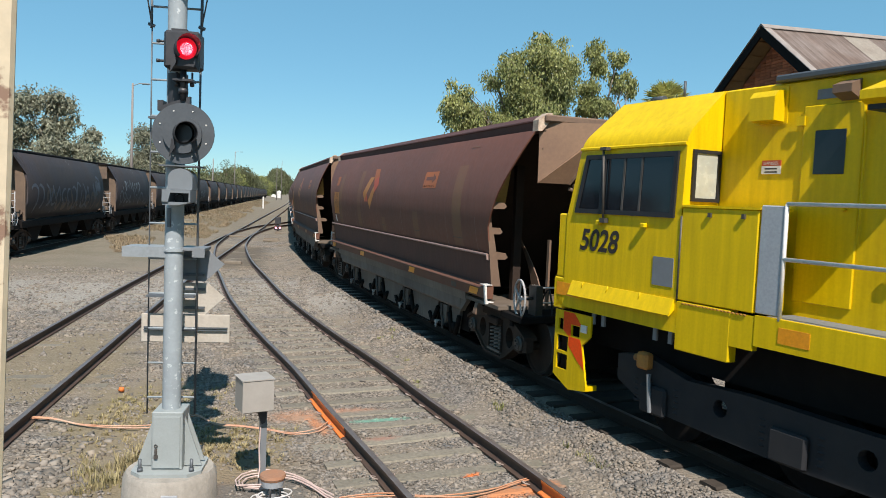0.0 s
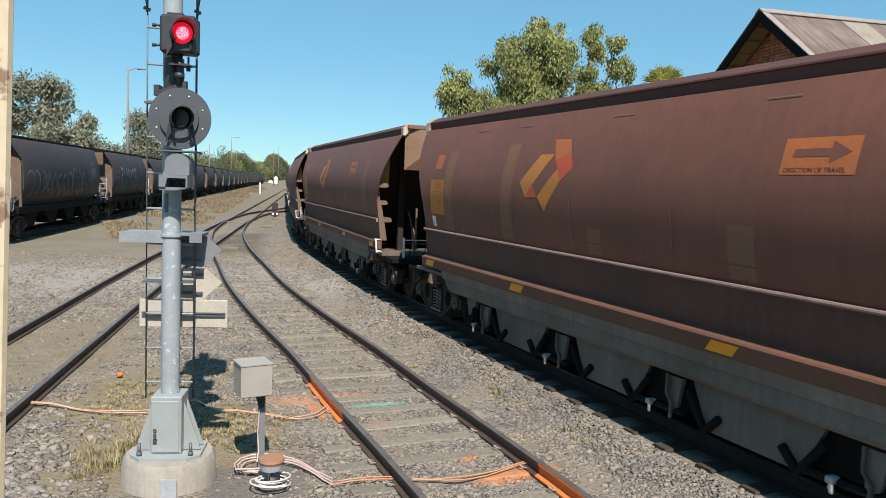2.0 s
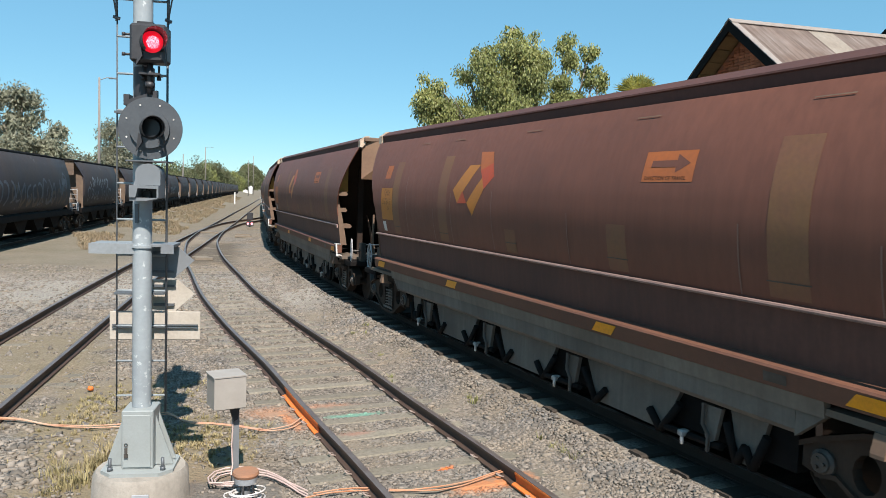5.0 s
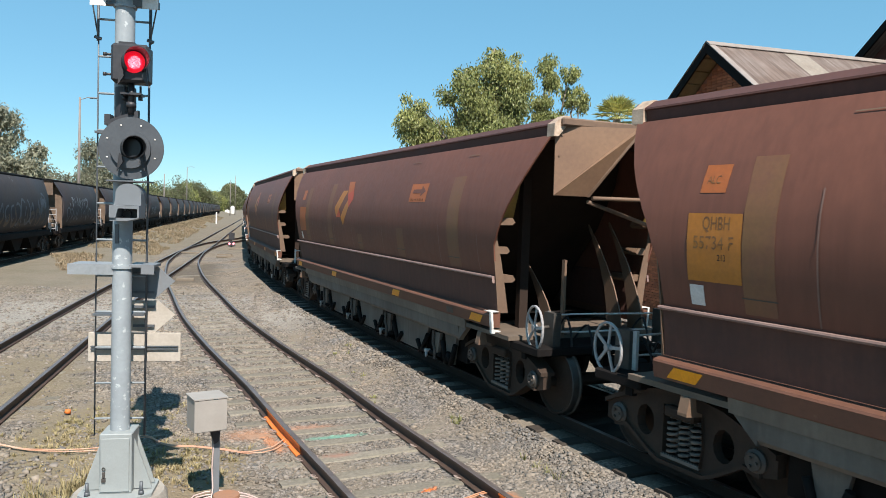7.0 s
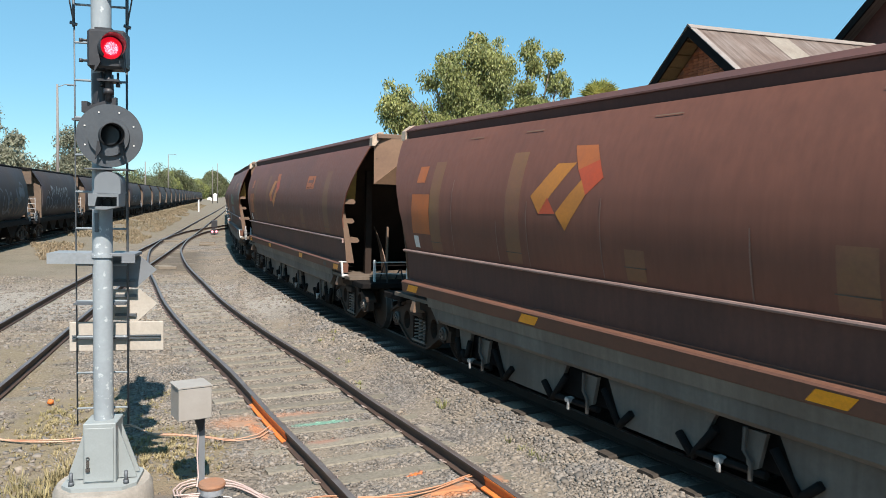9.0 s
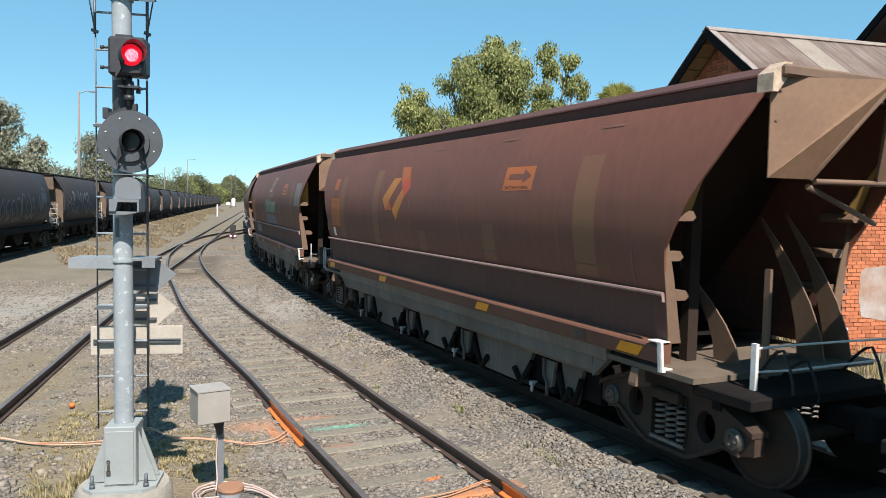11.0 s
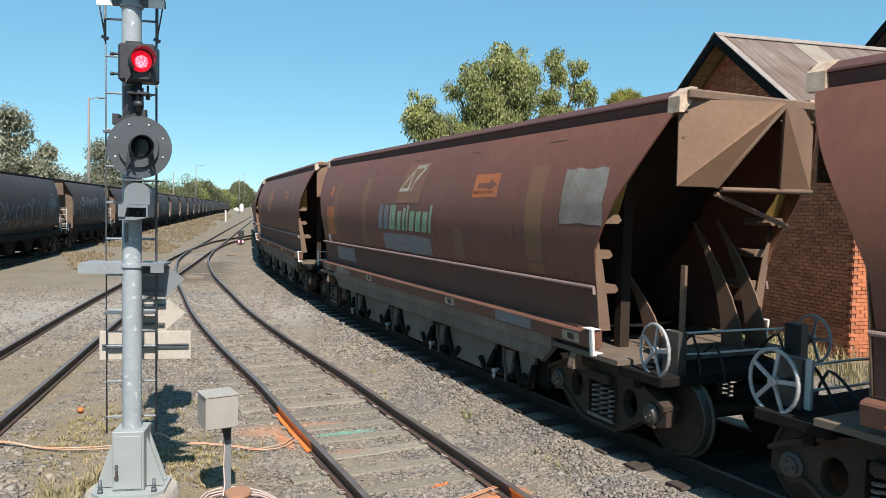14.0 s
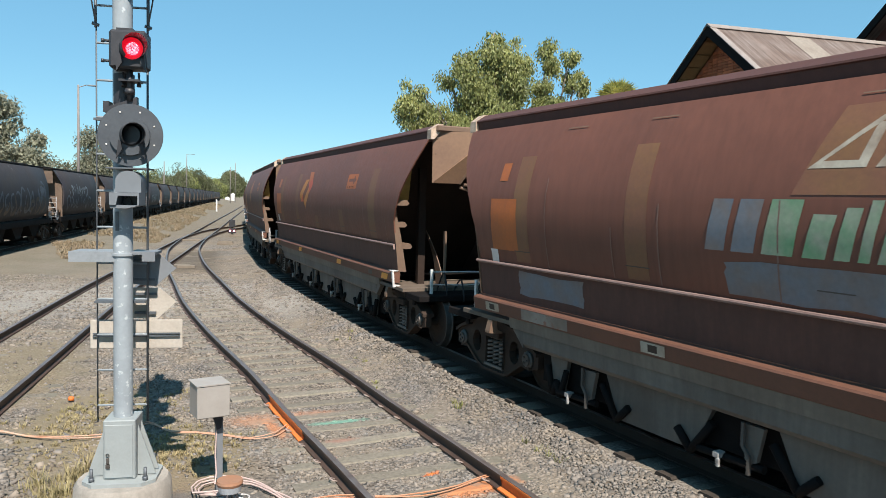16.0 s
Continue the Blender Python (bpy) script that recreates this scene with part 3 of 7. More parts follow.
def lay_track(name, line):
    tr = new("track")
    z = PARK_Z if name == "parked" else RAIL_Z + BED if name == "right" else RAIL_Z
    for side in (-1, 1):
        bm = bmesh.new()
        sweep(bm, line, RAIL_WEB, z, side * GAUGE / 2)
        rail = part("rail", bm, "shaderail" if name in ("right", "parked") else "rail", tr)
        bm = bmesh.new()
        sweep(bm, line, RAIL_HEAD, z, side * GAUGE / 2)
        part("rail_head", bm, "railhead", rail, "polished running surface")
    y0, y1 = SLEEPER_SPAN[name]
    for i, (c, d) in enumerate(along(line, 0.61, y0, y1)):
        if name == "left" and c.y > 41.5:
            continue
        s = new("sleeper", (SHADED if name in ("right", "parked") else SLEEPERS)[(i * 5) % 6])
        s.parent = tr
        rng = random.Random(i)
        yaw = math.degrees(math.atan2(-d.x, d.y)) + rng.uniform(-1.2, 1.2)
        s.matrix_basis = pose(c.x + rng.uniform(-0.03, 0.03), c.y, rng.uniform(-0.012, 0.004) + z - RAIL_Z - (0.036 if name == "left" else 0.011 + 0.022 * smoothstep(15, 27, c.y) if name == "mid" else 0.0), 0, 0, yaw)
        if name == "mid" and c.y < 26:
            for off in (-GAUGE / 2 - 0.1, GAUGE / 2 - 0.1, -GAUGE / 2 + 0.1, GAUGE / 2 + 0.1):
                k = new("rail_clip", CLIP)
                k.parent = tr
                k.matrix_basis = pose(c.x + d.y * off, c.y - d.x * off, 0.012, 0, 0, yaw + (180 if off in (-GAUGE / 2 - 0.1, GAUGE / 2 - 0.1) else 0))
    label = {"mid": "curving rusty railway track on worn timber sleepers in ballast", "left": "straight railway track half sunk in dusty ballast",
             "right": "curved railway track under the moving hopper train", "parked": "distant railway track under parked wagons"}[name]
    tagged(tr, label, "railway track", kind="structure")
    return tr

TRACK = {name: lay_track(name, line) for name, line in TRACKS.items()}

def rail_coat(line, y0, y1, side, tr):
    """Orange spray paint on the camera's side of a rail: a thin coat just proud of the web and foot."""
    pts = [c for c, d in along(line, 0.15, y0, y1)]
    bm = bmesh.new()
    sweep(bm, pts, [(-0.074, -0.152), (-0.074, -0.136), (-0.016, -0.117), (-0.016, -0.046), (-0.04, -0.035), (-0.04, -0.012), (-0.036, -0.012), (-0.036, -0.036), (-0.012, -0.05), (-0.012, -0.12), (-0.06, -0.138), (-0.06, -0.152)], RAIL_Z, side * GAUGE / 2)
    part("paint_mark", bm, "orange", tr, "sprayed orange survey paint")
rail_coat(MID, 9.1, 11.0, -1, TRACK["mid"])
rail_coat(MID, 5.4, 7.15, 1, TRACK["mid"])

# ---- loose stones of the ballast ----
def scatter_stones():
    rs = np.random.RandomState(5)
    n = 300000
    v = rs.rand(n) ** 1.5
    y = 5.2 + v * 24
    half = 0.68 * y + 0.5
    x = 0.21 * y + (rs.rand(n) * 2 - 1) * half
    lines = [np.array([(p.x, p.y) for p in line]) for line in (MID, LEFT, RIGHT)]
    keep = np.ones(n, bool)
    on_track = np.zeros(n, bool)
    for k, ln in enumerate(lines):
        cx = np.interp(y, ln[:, 1][np.argsort(ln[:, 1])], ln[:, 0][np.argsort(ln[:, 1])])
        a = np.abs(x - cx)
        keep &= np.abs(a - GAUGE / 2) > 0.12
        on_track |= a < 1.35
        if k == 2:
            keep &= a > 1.3
    keep &= (x < 6.2)
    patch = np.array([noise.noise((a * 0.45, c * 0.45, 7.0)) for a, c in zip(x, y)])
    keep &= ~((patch > 0.12) & (rs.rand(n) < np.where(x > 1.9, 0.3, 0.8)) & ~on_track)
    tied = np.array([(c.x, c.y, d.x, d.y) for nm in ("mid", "left") for c, d in along(TRACKS[nm], 0.61, *SLEEPER_SPAN[nm])])
    tied = tied[tied[:, 1] < 31]
    for cx, cy, dx, dy in tied:
        a, l = (x - cx) * dy - (y - cy) * dx, (x - cx) * dx + (y - cy) * dy
        keep &= ~((np.abs(a) < 1.28) & (np.abs(l) < 0.125) & (rs.rand(n) < 0.84))
    keep &= np.hypot(x + 1.08, y - 7.5) > 0.55
    keep &= ~((x < -1.7) & (y > 9.4) & (rs.rand(n) < 0.6))
    mx = np.interp(y, lines[0][:, 1], lines[0][:, 0])
    keep &= ~((np.abs(x - mx) < 0.68) & (y > 8.5) & (rs.rand(n) < 0.5))
    keep &= ~((x > -0.85) & (x < 0.35) & (y > 6.6) & (y < 8.5) & (rs.rand(n) < 0.75))
    # soil and matted grass round the signal footing, silt over the left track
    for ax, ay, ex, ey in ((-1.95, 10.3, 0.75, 1.9), (-0.6, 9.0, 0.75, 1.1), (-3.9, 13.6, 1.5, 2.6), (-1.7, 7.9, 0.6, 0.8), (1.4, 11.5, 0.5, 4.0)):
        r = np.hypot((x - ax) / ex, (y - ay) / ey) + 0.35 * patch
        keep &= ~((r < 1.0) & (rs.rand(n) < 0.78))
    keep &= ~((x < -1.9) & (y < 10.2) & (rs.rand(n) < 0.45))
    x, y = x[keep], y[keep]
    n = len(x)
    size = rs.uniform(0.006, 0.019, n) * (1 + 0.5 * (y > 14)) * np.where(rs.rand(n) < 0.04, 1.7, 1.0)
    coarse = (x < -1.9) & (y < 10.2)      # fresh large ballast beside the near track
    size = np.where(coarse, size * 1.75, size)
    base = np.array([(a, c, e) for a in (-1, 1) for c in (-1, 1) for e in (-1, 1)], float)
    vv = base[None] * (1 + rs.uniform(-0.6, 0.3, (n, 8, 3))) * size[:, None, None] * rs.uniform(0.7, 1.35, (n, 1, 3)) * np.array([1.1, 1.1, 0.72])
    ang = rs.rand(n) * 6.283
    tip = rs.uniform(-0.6, 0.6, n)
    ca, sa, ct, st = np.cos(ang)[:, None], np.sin(ang)[:, None], np.cos(tip)[:, None], np.sin(tip)[:, None]
    X, Y, Z = vv[..., 0], vv[..., 1], vv[..., 2]
    X, Z = X * ct - Z * st, X * st + Z * ct
    X, Y = X * ca - Y * sa, X * sa + Y * ca
    gz = np.array([ground_z(a, c) for a, c in zip(x, y)])
    co = np.stack([X + x[:, None], Y + y[:, None], Z + (gz + size * 0.16)[:, None]], -1).reshape(-1, 3)
    quads = np.array([(0, 1, 3, 2), (4, 6, 7, 5), (0, 4, 5, 1), (2, 3, 7, 6), (0, 2, 6, 4), (1, 5, 7, 3)])
    idx = (quads[None] + 8 * np.arange(n)[:, None, None]).reshape(-1)
    me = bpy.data.meshes.new("ballast_stones")
    me.vertices.add(len(co))
    me.vertices.foreach_set("co", co.ravel())
    me.loops.add(len(idx))
    me.loops.foreach_set("vertex_index", idx)
    me.polygons.add(len(idx) // 4)
    me.polygons.foreach_set("loop_start", np.arange(0, len(idx), 4))
    me.polygons.foreach_set("loop_total", np.full(len(idx) // 4, 4))
    me.update(calc_edges=True)
    me.materials.append(M["stone"])
    tagged(new("ballast_stones", me), "loose angular grey and tan ballast stones", "gravel", kind="stuff")
scatter_stones()

# ---- dry grass ----
def grass(name, places, label, seed, blades=12, height=0.3, mat="grass"):
    rng = random.Random(seed)
    verts, faces = [], []
    for x, y, s in places:
        z = ground_z(x, y) - 0.02
        for k in range(blades):
            a = rng.uniform(0, 6.283)
            r = rng.uniform(0, 0.12) * s
            bx, by = x + r * math.cos(a), y + r * math.sin(a)
            h = height * s * rng.uniform(0.5, 1.2)
            lean = rng.uniform(0.1, 0.8) * h
            b = a + rng.uniform(-0.8, 0.8)
            w = rng.uniform(0.003, 0.007) * (1 + 0.035 * y)
            px, py = -math.sin(b) * w, math.cos(b) * w
            i = len(verts)
            mx, my = bx + math.cos(b) * lean * 0.35, by + math.sin(b) * lean * 0.35
            tx, ty = bx + math.cos(b) * lean, by + math.sin(b) * lean
            verts += [(bx - px, by - py, z), (bx + px, by + py, z), (mx + px * .7, my + py * .7, z + h * 0.6), (mx - px * .7, my - py * .7, z + h * 0.6), (tx, ty, z + h)]
            faces += [(i, i + 1, i + 2, i + 3), (i + 3, i + 2, i + 4)]
    me = mesh_of(name, verts, faces, M[mat])
    tagged(new(name, me), label, "grass", kind="stuff")

M["verge"] = material("bleached verge grass", (0.34, 0.255, 0.165), 0.9, second=(0.235, 0.19, 0.115), scale=0.35, fine=3, mix=0.8, rand=0.3)
rg = random.Random(11)
grass("dry_grass", [(rg.gauss(-1.72, 0.22), rg.gauss(8.1, 0.35), rg.uniform(0.5, 1.1)) for k in range(42)]
      + [(rg.gauss(-0.62, 0.28), rg.gauss(9.1, 0.4), rg.uniform(0.25, 0.55)) for k in range(150)]
      + [(rg.gauss(-1.95, 0.3), rg.gauss(10.3, 0.7), rg.uniform(0.2, 0.45)) for k in range(190)]
      + [(rg.gauss(-0.8, 0.3), rg.gauss(11.2, 0.6), rg.uniform(0.2, 0.4)) for k in range(70)],
      "straw-coloured dry grass tufts round the signal footing", 1, 22, 0.17)
grass("wall_grass", [(rg.uniform(10.4, 12.1), rg.uniform(9.5, 16.5), rg.uniform(0.8, 1.8)) for k in range(160)], "dry grass along the foot of the brick wall", 4, 14, 0.36)
grass("weeds", [(3.35 + rg.gauss(0, 0.12) - 0.12 * (y - 8), y, rg.uniform(0.4, 0.8)) for y in (7.6, 7.8, 8.0, 8.3, 9.9, 10.0, 10.2)] + [(2.2 + rg.gauss(0, .2), rg.uniform(11, 16), 0.4) for k in range(10)],
      "small green weeds in the ballast", 2, 16, 0.22, "weed") if M.setdefault("weed", material("weed", (0.17, 0.19, 0.06), 0.8, second=(0.28, 0.25, 0.1), scale=2, fine=8, rand=0.3)) else None
grass("verge_grass", [(x, y, rg.uniform(0.8, 1.5)) for x, y in ((rg.uniform(-10.3, -4.9), 30 + 200 * rg.random() ** 1.5) for k in range(6500)) if noise.noise((x * 0.3, y * 0.12, 2.0)) > -0.42 + 0.09 * abs(x + 7.4) + 0.75 * (1 - smoothstep(36, 62, y))],
      "bleached dry grass on the verge beside the parked wagons", 3, 13, 0.17, "verge")

# ---- grain hopper wagons of the moving train ----
WAGON, HALF, BOGIE_AT = 15.185, 5.95, 5.82
SHEET = [(1.345, 2.03), (1.395, 2.22), (1.437, 2.45), (1.46, 2.70), (1.448, 2.98), (1.395, 3.24), (1.32, 3.49), (1.225, 3.72), (1.155, 3.87), (1.09, 3.988)]

def sheet_x(z):
    return float(np.interp(z, [p[1] for p in SHEET], [p[0] for p in SHEET]))

def sheet_end(z):
    """Where the side sheet ends: it runs out further towards the roof."""
    return float(np.interp(z, [2.0, 2.45, 2.9, 3.4, 3.75, 4.0], [5.93, 5.95, 6.15, 6.45, 6.62, 6.72]))

def near_end(z):
    """The same at the end nearer the engine, where the roof overhangs further."""
    return float(np.interp(z, [2.0, 2.45, 2.9, 3.4, 3.75, 4.0], [5.95, 6.0, 6.27, 6.6, 6.78, 6.88]))


def side_sheet(w, s):
    bm = bmesh.new()
    zs = [2.03 + (3.988 - 2.03) * k / 18 for k in range(19)]
    steps = [-1, -0.8, -0.55, -0.3, 0, 0.3, 0.55, 0.8, 1]
    outer = [[bm.verts.new((s * (sheet_x(z) + 0.0015 * noise.noise((k * 2.3, z * 1.4, s))), k * (sheet_end(z) if k > 0 else near_end(z)), z)) for k in steps] for z in zs]
    inner = [[bm.verts.new((s * (sheet_x(z) - 0.025), k * (sheet_end(z) if k > 0 else near_end(z)), z)) for k in steps] for z in zs]
    for g, flip in ((outer, False), (inner, True)):
        for i in range(len(zs) - 1):
            for j in range(len(steps) - 1):
                f = bm.faces.new((g[i][j], g[i][j + 1], g[i + 1][j + 1], g[i + 1][j]))
                f.smooth = True
    for i in range(len(zs) - 1):
        for j in (0, len(steps) - 1):
            bm.faces.new((outer[i][j], outer[i + 1][j], inner[i + 1][j], inner[i][j]))
    for i in (0, len(zs) - 1):
        for j in range(len(steps) - 1):
            bm.faces.new((outer[i][j], outer[i][j + 1], inner[i][j + 1], inner[i][j]))
    return part("side_sheet", bm, "brown", w)


def skin(w, name, poly, mat, label="", lift=0.004, steps=0.1):
    """Paint or a sticker: a shape given as (y, z) laid on the curved side sheet."""
    bm = bmesh.new()
    vs = [bm.verts.new((0, y, z)) for y, z in poly]
    bm.faces.new(vs)
    z0, z1 = min(p[1] for p in poly), max(p[1] for p in poly)
    k = math.ceil(z0 / steps) * steps
    while k < z1 - 1e-4:
        bmesh.ops.bisect_plane(bm, geom=bm.verts[:] + bm.edges[:] + bm.faces[:], plane_co=(0, 0, k), plane_no=(0, 0, 1))
        k += steps
    for f in bm.faces:
        f.smooth = True
    for v in bm.verts:
        v.co.x = -(sheet_x(v.co.z) + lift) if v.co.z > 2.0 else -(1.275 + 0.124 * (v.co.z - 1.41) + lift) if v.co.z > 1.47 else -(1.404 + 0.131 * (v.co.z - 1.28) + lift)
    return part(name, bm, mat, w, label)


def rect(y0, y1, z0, z1, slant=0.0):
    return [(y0, z0), (y1, z0), (y1 - slant, z1), (y0 - slant, z1)]


def ragged(y0, y1, z0, z1, seed, amp=0.05):
    rng = random.Random(seed)
    out = []
    for (a, c), (d, e) in zip([(y0, z0), (y1, z0), (y1, z1), (y0, z1)], [(y1, z0), (y1, z1), (y0, z1), (y0, z0)]):
        for k in range(6):
            u = k / 6
            out.append((a + (d - a) * u + rng.uniform(-amp, amp), c + (e - c) * u + rng.uniform(-amp, amp)))
    return out


def writing(w, name, body, y, z, size, mat, place=None, stretch=1.0, lift=0.0055, parent_label="", weight=0.0, slant=0.0):
    """Lettering in the built-in font on the camera's side; y is where it starts and it runs towards -y."""
    cu = bpy.data.curves.new("writing", 'FONT')
    cu.body, cu.size, cu.offset, cu.shear = body, size, weight, slant
    tmp = new("writing", cu)
    me = bpy.data.meshes.new_from_object(tmp.evaluated_get(bpy.context.evaluated_depsgraph_get()))
    bpy.data.objects.remove(tmp)
    for v in me.vertices:
        yy, zz = y - v.co.x * stretch, z + v.co.y
        v.co = (place if place is not None else -(sheet_x(zz) + lift), yy, zz)
    me.materials.clear()
    me.materials.append(M[mat])
    ob = new(name, me)
    ob.parent = w
    return tagged(ob, parent_label)


def plate_holes(bm, outline, holes, x0, x1):
    """A plate in the y-z plane with openings, from x0 to x1."""
    edges = []
    for loop in [outline] + holes:
        vs = [bm.verts.new((x0, y, z)) for y, z in loop]
        edges += [bm.edges.new((vs[i], vs[(i + 1) % len(vs)])) for i in range(len(vs))]
    fs = bmesh.ops.triangle_fill(bm, edges=edges, use_beauty=True)
    faces = [f for f in fs["geom"] if isinstance(f, bmesh.types.BMFace)]
    ex = bmesh.ops.extrude_face_region(bm, geom=faces)
    bmesh.ops.translate(bm, vec=(x1 - x0, 0, 0), verts=[v for v in ex["geom"] if isinstance(v, bmesh.types.BMVert)])


def oval(cy, cz, ry, rz, n=12):
    return [(cy + ry * math.cos(k * 2 * math.pi / n), cz + rz * math.sin(k * 2 * math.pi / n)) for k in range(n)]


def revolve_x(bm, profile, n=28, cy=0.0, cz=0.0, bright=()):
    """A turned shape about an axis along x: profile of (x, radius)."""
    rows = [[bm.verts.new((x, cy + r * math.cos(k * 2 * math.pi / n), cz + r * math.sin(k * 2 * math.pi / n))) for k in range(n)] for x, r in profile]
    for i, (a, c) in enumerate(zip(rows, rows[1:])):
        for k in range(n):
            f = bm.faces.new((a[k], a[(k + 1) % n], c[(k + 1) % n], c[k]))
            f.smooth = True
            f.material_index = 1 if i in bright else 0
    bm.faces.new(rows[0])
    bm.faces.new(rows[-1][::-1])


def shared(name, me, parent, m):
    ob = new(name, me)
    ob.parent = parent
    ob.matrix_basis = m
    return ob


def to_mesh(name, bm, mat):
    bmesh.ops.recalc_face_normals(bm, faces=bm.faces[:])
    crease(bm)
    me = bpy.data.meshes.new(name)
    bm.to_mesh(me)
    bm.free()
    me.materials.append(M[mat])
    return me


def bogie_parts():
    """Meshes of a three-piece freight bogie: cast side frame, spring nest, bolster, wheelset and bearing."""
    out = {}
    bm = bmesh.new()
    outline = [(-1.14, 0.40), (-1.14, 0.62), (-0.98, 0.70), (-0.55, 0.86), (-0.2, 0.92), (0.2, 0.92), (0.55, 0.86), (0.98, 0.70), (1.14, 0.62), (1.14, 0.40), (0.98, 0.36), (0.78, 0.40), (0.45, 0.20), (0.3, 0.14), (-0.3, 0.14), (-0.45, 0.20), (-0.78, 0.40), (-0.98, 0.36)]
    plate_holes(bm, outline, [oval(-0.53, 0.52, 0.13, 0.17), oval(0.53, 0.52, 0.13, 0.17), [(-0.27, 0.24), (0.27, 0.24), (0.27, 0.76), (-0.27, 0.76)]], -0.06, 0.06)
    def chord(pts, th, half):
        for (a, b), (c, d) in zip(pts, pts[1:]):
            v = [bm.verts.new((x, y, z)) for x in (-half, half) for y, z in ((a, b), (c, d), (c, d - th), (a, b - th))]
            for f in ((0, 1, 2, 3), (7, 6, 5, 4), (0, 4, 5, 1), (1, 5, 6, 2), (2, 6, 7, 3), (3, 7, 4, 0)):
                bm.faces.new([v[m] for m in f])
    chord([(-1.15, 0.63), (-0.98, 0.715), (-0.55, 0.875), (-0.2, 0.935), (0.2, 0.935), (0.55, 0.875), (0.98, 0.715), (1.15, 0.63)], 0.05, 0.11)
    chord([(-0.98, 0.40), (-0.78, 0.43), (-0.45, 0.23), (-0.3, 0.165), (0.3, 0.165), (0.45, 0.23), (0.78, 0.43), (0.98, 0.40)], 0.045, 0.10)
    chord([(-0.27, 0.76), (-0.3, 0.5), (-0.27, 0.24)], 0.02, 0.10)
    out["side_frame"] = to_mesh("side_frame", bm, "bogie")
    bm = bmesh.new()
    path_tube(bm, [(0.062 * math.cos(k * 0.7), 0.062 * math.sin(k * 0.7), 0.24 + 0.0068 * k) for k in range(57)], 0.017, 6)
    out["spring"] = to_mesh("spring", bm, "spring")
    bm = bmesh.new()
    box(bm, -0.09, 0.09, -0.26, 0.26, 0.20, 0.235)
    out["spring_seat"] = to_mesh("spring_seat", bm, "spring")
    bm = bmesh.new()
    box(bm, -1.2, 1.2, -0.2, 0.2, 0.66, 0.78, bevel=0.02)
    out["bolster"] = to_mesh("bolster", bm, "bogie")
    bm = bmesh.new()
    revolve_x(bm, [(-0.98, 0.06), (-0.80, 0.075), (-0.795, 0.2), (-0.775, 0.25), (-0.775, 0.40), (-0.80, 0.425), (-0.80, 0.445), (-0.79, 0.455), (-0.70, 0.46), (-0.685, 0.485), (-0.665, 0.485), (-0.66, 0.43), (-0.69, 0.38), (-0.72, 0.15), (-0.68, 0.09),
                   (0.68, 0.09), (0.72, 0.15), (0.69, 0.38), (0.66, 0.43), (0.665, 0.485), (0.685, 0.485), (0.70, 0.46), (0.79, 0.455), (0.80, 0.445), (0.80, 0.425), (0.775, 0.40), (0.775, 0.25), (0.795, 0.2), (0.80, 0.075), (0.98, 0.06)], 32, bright=(6, 7, 8, 20, 21, 22))
    out["wheelset"] = to_mesh("wheelset", bm, "bogie")
    out["wheelset"].materials.append(M["steel"])
    bm = bmesh.new()
    revolve_x(bm, [(-0.06, 0.12), (0.03, 0.12), (0.05, 0.09), (0.07, 0.085)], 14)
    for k in range(3):
        tube(bm, (0.06, 0.045 * math.cos(k * 2.094), 0.045 * math.sin(k * 2.094)), (0.09, 0.045 * math.cos(k * 2.094), 0.045 * math.sin(k * 2.094)), 0.016, 6)
    out["axle_cap"] = to_mesh("axle_cap", bm, "steel")
    return out

M["spring"] = material("dusty spring steel", (0.23, 0.20, 0.17), 0.8, second=(0.11, 0.085, 0.07), scale=6, fine=30)
BP = bogie_parts()

def bogie(w, y, lift=0.0):
    b = new("bogie")
    b.parent = w
    b.matrix_basis = pose(0, y, lift)
    for s in (-1, 1):
        shared("side_frame", BP["side_frame"], b, pose(s * 1.06, 0, 0))
        shared("spring_seat", BP["spring_seat"], b, pose(s * 1.06, 0, 0))
        for k in (-0.165, 0.0, 0.165):
            shared("spring", BP["spring"], b, pose(s * 1.06, k, 0))
        for k in (-0.92, 0.92):
            shared("axle_cap", BP["axle_cap"], b, pose(s * 1.12, k, 0.50, 0, 0, 0 if s > 0 else 180))
    shared("bolster", BP["bolster"], b, Matrix())
    for k in (-0.92, 0.92):
        shared("wheelset", BP["wheelset"], b, pose(0, k, 0.455))
    return b


